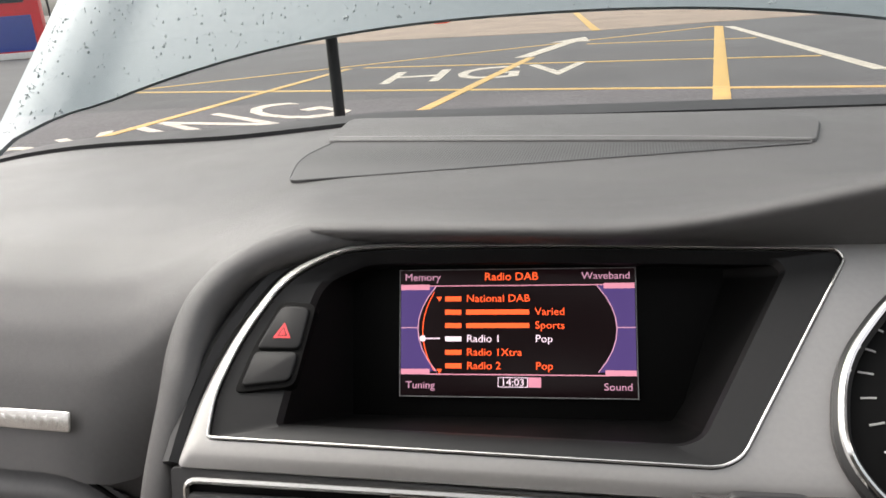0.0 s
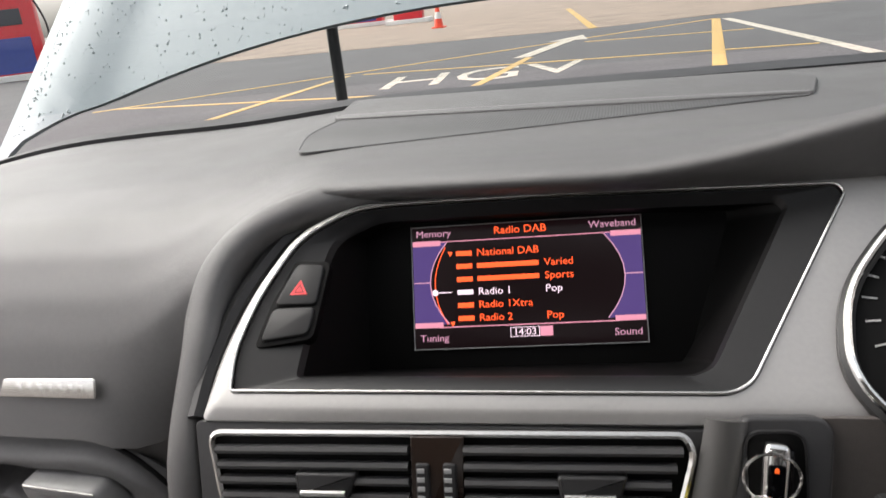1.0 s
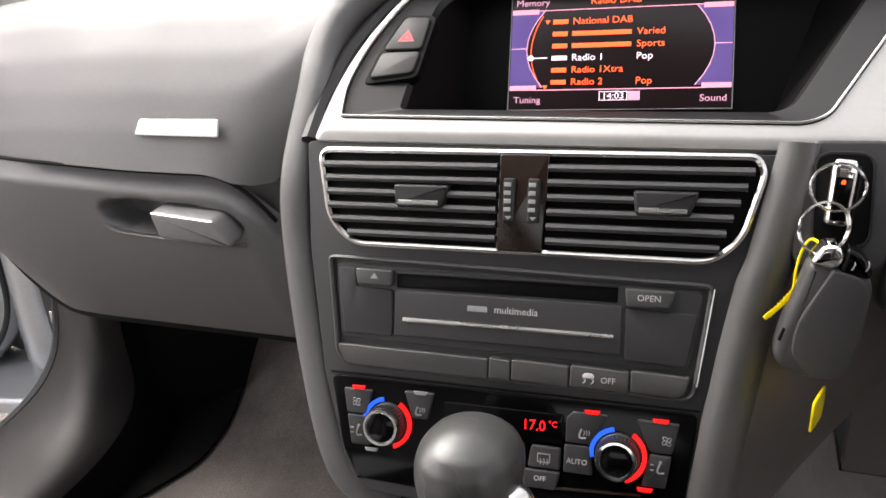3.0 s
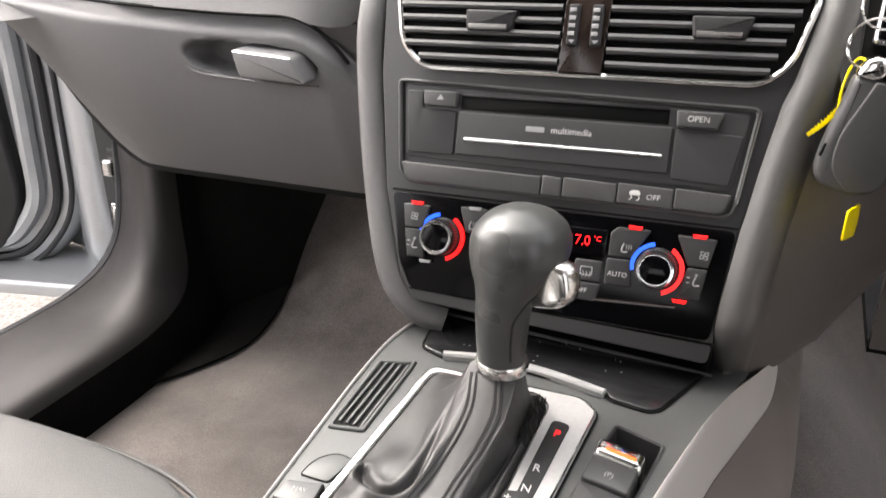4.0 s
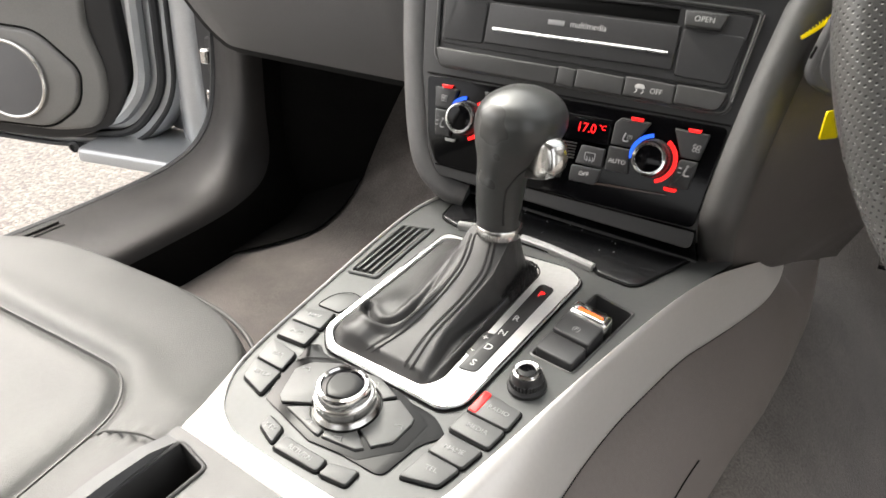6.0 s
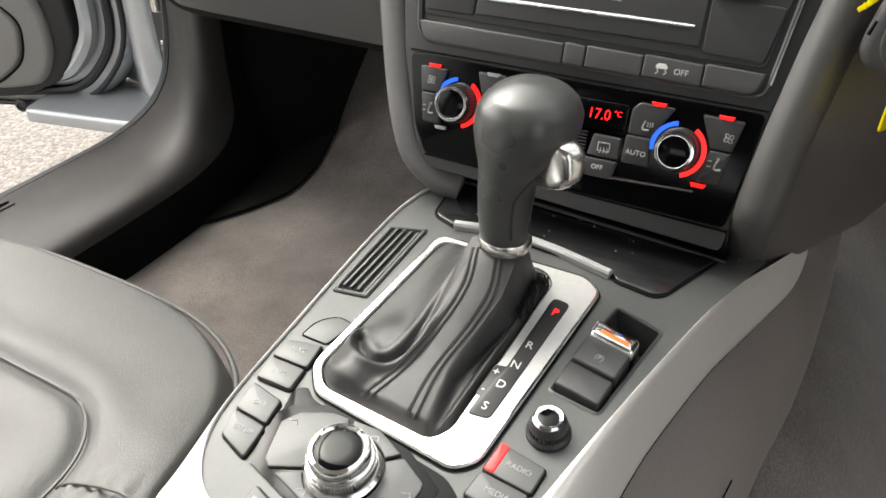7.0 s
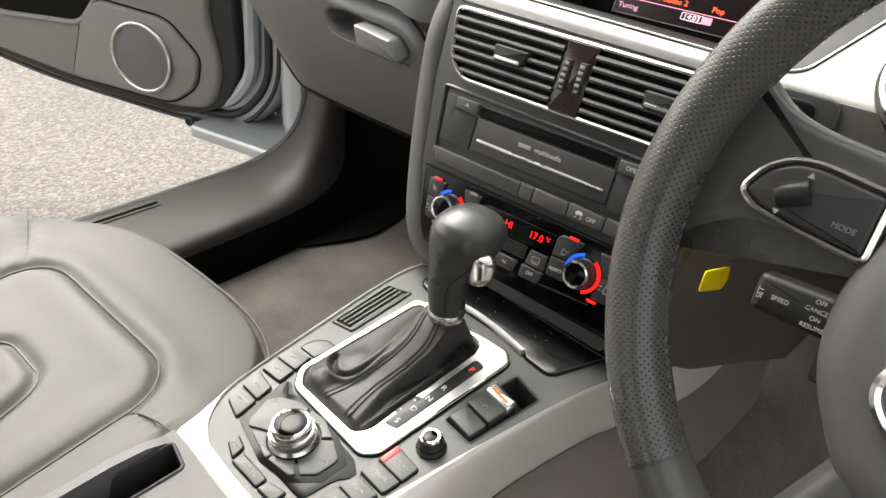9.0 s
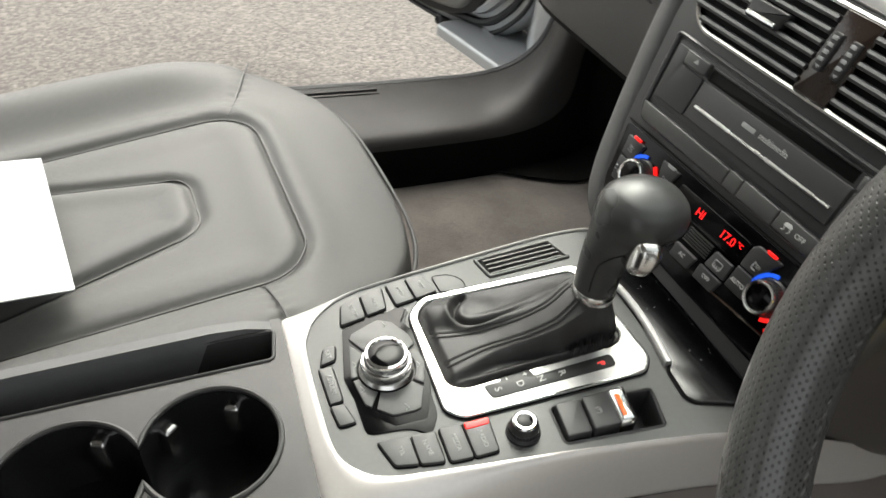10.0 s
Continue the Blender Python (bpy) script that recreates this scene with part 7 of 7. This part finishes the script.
part("socket", slab(rounded(box2(-0.0130, -0.0235, 0.0140, 0.0235), 0.0085, 6), 0.001, 0.0030, 0.0008), DEEP, lock)
part("socket_rim", tube([(x, y, 0.0026) for x, y in rounded(box2(-0.0130, -0.0235, 0.0140, 0.0235), 0.0085, 6)], 0.0010, 6, True, up=(0, 0, 1)), BLACK, lock)
key = thing("ignition_key", ST @ pose(0.1715, 0.1465, 0.004) @ pose(0, 0, 0, 0, 0, -6), "chrome and black electronic ignition key in its socket", "ignition key")
kb = rounded([(-0.0052, 0.0172), (0.0050, 0.0172), (0.0062, 0.0120), (0.0056, -0.0160), (-0.0056, -0.0160), (-0.0062, 0.0120)], [0.003, 0.003, 0.004, 0.003, 0.003, 0.004], 5)
part("body", slab(kb, -0.003, 0.0150, 0.0030), CHROME, key, "chrome key body")
part("dark_window", slab(rounded([(-0.0040, 0.0082), (0.0040, 0.0082), (0.0038, -0.0135), (-0.0038, -0.0135)], 0.0014, 4), 0.013, 0.0154, 0.0006), GLOSS, key, "gloss black window")
part("light_spot", slab(rounded([(-0.0012, 0.0045), (0.0008, 0.0045), (0.0008, 0.0062), (-0.0002, 0.0070), (-0.0012, 0.0062)], 0.0002), 0.0150, 0.0157, 0.0001), ORANGE_ON, key, "lit orange symbol")
part("side_shell", slab(offset(kb, 0.0016), -0.004, 0.0165, 0.003), GLOSS, key, "black side of the key", m=pose(0.0042, -0.001, -0.0035))
r1 = ST @ V((0.1690, 0.1495, 0.0225))
rings_ = thing("key_rings", Matrix.Translation(r1), "two bright steel key rings", "key ring")
part("ring", tube([ST @ V((0.1690 + 0.0122 * math.cos(a), 0.1495 + 0.0115 * math.sin(a), 0.0225 + 0.0016 * math.sin(a + 0.5))) for a in [k * math.pi / 24 for k in range(48)]], 0.00075, 6, True), SATIN, rings_, at=I4)
for d in (0.0, 0.0013):
    part("ring", tube([ST @ V((0.1632 + (0.0107 - d * 0.5) * math.cos(a) + 0.0012 * math.sin(a), 0.1297 + 0.0127 * math.sin(a), 0.0270 - d + 0.0035 * math.cos(a))) for a in [k * math.pi / 24 for k in range(48)]], 0.00062, 6, True), SATIN, rings_, at=I4)
fob = thing("key_fob", frame_at((0.165, 0.318, 0.826), 0, 0), "dark grey flip key fob with a chrome shoulder", "key fob")
fo = [(-0.0080, 0.0290), (-0.0120, 0.0120), (-0.0170, -0.0040), (-0.0205, -0.0230), (-0.0170, -0.0310), (-0.0010, -0.0370), (0.0140, -0.0350), (0.0190, -0.0180), (0.0215, 0.0160), (0.0180, 0.0250)]
part("shell", slab(rounded(fo, [0.004, 0.01, 0.01, 0.008, 0.006, 0.008, 0.008, 0.01, 0.006, 0.006], 4), -0.013, 0.0, 0.0045), FOB, fob, "dark grey plastic shell")
fi = [(0.0025, 0.0265), (-0.0040, 0.0120), (-0.0110, -0.0040), (-0.0120, -0.0220), (-0.0010, -0.0345), (0.0135, -0.0325), (0.0175, -0.0170), (0.0195, 0.0150), (0.0160, 0.0230)]
part("face", slab(rounded(fi, [0.002, 0.01, 0.008, 0.006, 0.004, 0.006, 0.008, 0.006, 0.006], 4), -0.004, 0.0016, 0.0012), FOB, fob, "dark grey front face")
part("chrome_shoulder", slab(rounded([(-0.0085, 0.0285), (0.0015, 0.0255), (0.0060, 0.0275), (0.0080, 0.0330), (0.0040, 0.0385), (-0.0030, 0.0375)], 0.0028, 5), -0.012, 0.0006, 0.0030), CHROME, fob, "chrome shoulder")
part("glass_shoulder", slab(rounded([(0.0050, 0.0250), (0.0190, 0.0215), (0.0200, 0.0265), (0.0150, 0.0340), (0.0080, 0.0380)], 0.0025, 5), -0.010, 0.0010, 0.0030), GLOSS, fob, "gloss dark shoulder")
for x in (0.0105, 0.0165):
    part("chrome_mark", tube([(x, 0.0270, 0.0012), (x + 0.0012, 0.0300, 0.0008), (x + 0.0008, 0.0320, 0.0004)], 0.0006, 5), CHROME, fob)
part("slot", tube([(-0.0158, -0.0080, -0.0012), (-0.0178, -0.0150, -0.0012)], 0.0009, 5), DEEP, fob)
tie = thing("cable_tie", Matrix.Translation((0.158, 0.338, 0.86)), "yellow plastic cable tie looped on the key ring", "cable tie")
part("loop", tube(smooth_path([(0.1645, 0.326, 0.8560), (0.1622, 0.328, 0.8605), (0.1585, 0.334, 0.8612), (0.1553, 0.335, 0.8560), (0.1530, 0.333, 0.8460), (0.1527, 0.332, 0.8350)], 6), 0.0008, 6), YELLOW, tie, at=I4)
part("tail", sweep(smooth_path([(0.1545, 0.330, 0.8400), (0.1525, 0.330, 0.8345), (0.1470, 0.327, 0.8270), (0.1395, 0.322, 0.8210)], 6), [(-0.0011, -0.0005), (0.0011, -0.0005), (0.0011, 0.0005), (-0.0011, 0.0005)], (0, 1, 0)), YELLOW, tie, at=I4)
for k in range(9):
    p = V((0.1525, 0.3295, 0.8345)).lerp(V((0.1405, 0.322, 0.8217)), k / 9)
    part("tooth", tube([p + V((-0.0006, 0, 0.0014)), p + V((0.0008, 0, -0.0014))], 0.0004, 5), YELLOW, tie, at=I4)
solo("yellow_tag", slab(rounded([(-0.013, -0.0075), (0.011, -0.0095), (0.014, -0.002), (0.012, 0.009), (-0.013, 0.0090)], 0.002), -0.0006, 0.0006, 0.0003), YELLOW, frame_at((0.168, 0.312, 0.777), 73, 0) @ pose(0, 0, 0, 0, 0, -6), "yellow plastic key tag", "key tag")

# ---- body shell round the cabin ----
# headliner fabric made brighter: light from the open door is in the colour
PILLAR_TRIM = mat("lit_pillar_fabric", (0.72, 0.71, 0.69), 0.8, bump=0.2, bscale=700)
LINER = mat("headliner", (0.42, 0.41, 0.39), 0.9, bump=0.3, bscale=600)
solo("ceiling", surface(lambda u, v: (-0.60 + 1.20 * u, 0.06 - 1.75 * v, 1.36 + 0.03 * math.sin(u * math.pi) + 0.02 * math.sin(v * 3) - 0.06 * v * v), 16, 16, 0.03), LINER, I4, "pale grey fabric headliner", "ceiling", kind="structure", sharp=80)
for s in (-1, 1):
    solo("pillar", sweep(smooth_path([(s * 0.70, 0.86, 0.985), (s * 0.705, 0.70, 1.035), (s * 0.65, 0.45, 1.17), (s * 0.58, 0.05, 1.36)], 4), circle(0.032, 14, 0.026), (0, 0, 1), scale=lambda t: 0.25 + 0.75 * sstep(0.0, 0.5, t)), PILLAR_TRIM, I4, "windscreen pillar trim, coloured pale for the light on it", "pillar", kind="structure")
    solo("pillar", sweep([(s * 0.74, -0.62, 0.40), (s * 0.72, -0.64, 0.95), (s * 0.58, -0.70, 1.36)], [(-0.06, -0.03), (0.06, -0.03), (0.06, 0.03), (-0.06, 0.03)], (0, -1, 0)), LINER, I4, "grey side pillar trim", "pillar", kind="structure")
    # added out of view up to the roof, to keep side light off the dash
    solo("light_block_rear_side", surface(lambda u, v: (s * (0.76 - 0.20 * sstep(0.55, 1.0, v)), -1.75 + 1.10 * u, 0.30 + 1.05 * v), 4, 12, 0.03), KNEE, I4, "unseen plain rear side wall added to block light", "wall", kind="structure")
solo("wall_rear", block(-0.74, -1.80, 0.30, 0.74, -1.70, 0.98, 0.01), KNEE, I4, "rear bulkhead trim", "wall", kind="structure")
# unseen wall, added to shut side light out of the driver's footwell
solo("light_block_driver_kick", block(0.71, 0.44, 0.28, 0.75, 1.08, 0.93, 0.01), KNEE, I4, "plain unseen wall added to block light from the driver's footwell", "wall", kind="structure")
solo("floor", block(-0.78, -1.80, 0.24, 0.78, 1.15, 0.28, 0.01), RUBBER, I4, "car floor pan", "floor", kind="structure")
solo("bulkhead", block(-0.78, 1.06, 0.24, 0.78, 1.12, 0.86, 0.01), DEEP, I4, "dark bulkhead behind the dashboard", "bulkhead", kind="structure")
ws = solo("windscreen", surface(lambda u, v: ((-0.72 + 1.44 * u) * (1 - 0.19 * v), 0.875 - 0.80 * v + 0.05 * (1 - (2 * u - 1) ** 2) * (1 - v), 1.015 + 0.355 * v), 16, 10), GLASS, I4, "clear laminated windscreen", "windscreen", kind="structure", sharp=80)
ws.visible_shadow = False
for s in (-1, 1):
    wing = surface(lambda u, v: (s * (0.76 + 0.14 * u), 0.96 + 1.2 * v, 0.84 - 0.10 * u * u - 0.18 * v * v), 10, 12, 0.02)
    solo("front_wing", wing, PAINT, I4, "silver-blue painted front wing", "car wing", kind="structure", sharp=80)
solo("engine_bay", surface(lambda u, v: (-0.76 + 1.52 * u, 0.90 + 1.10 * v, 0.74 - 0.16 * v), 8, 8, 0.02), DEEP, I4, "dark engine bay cover", "engine bay", kind="structure")
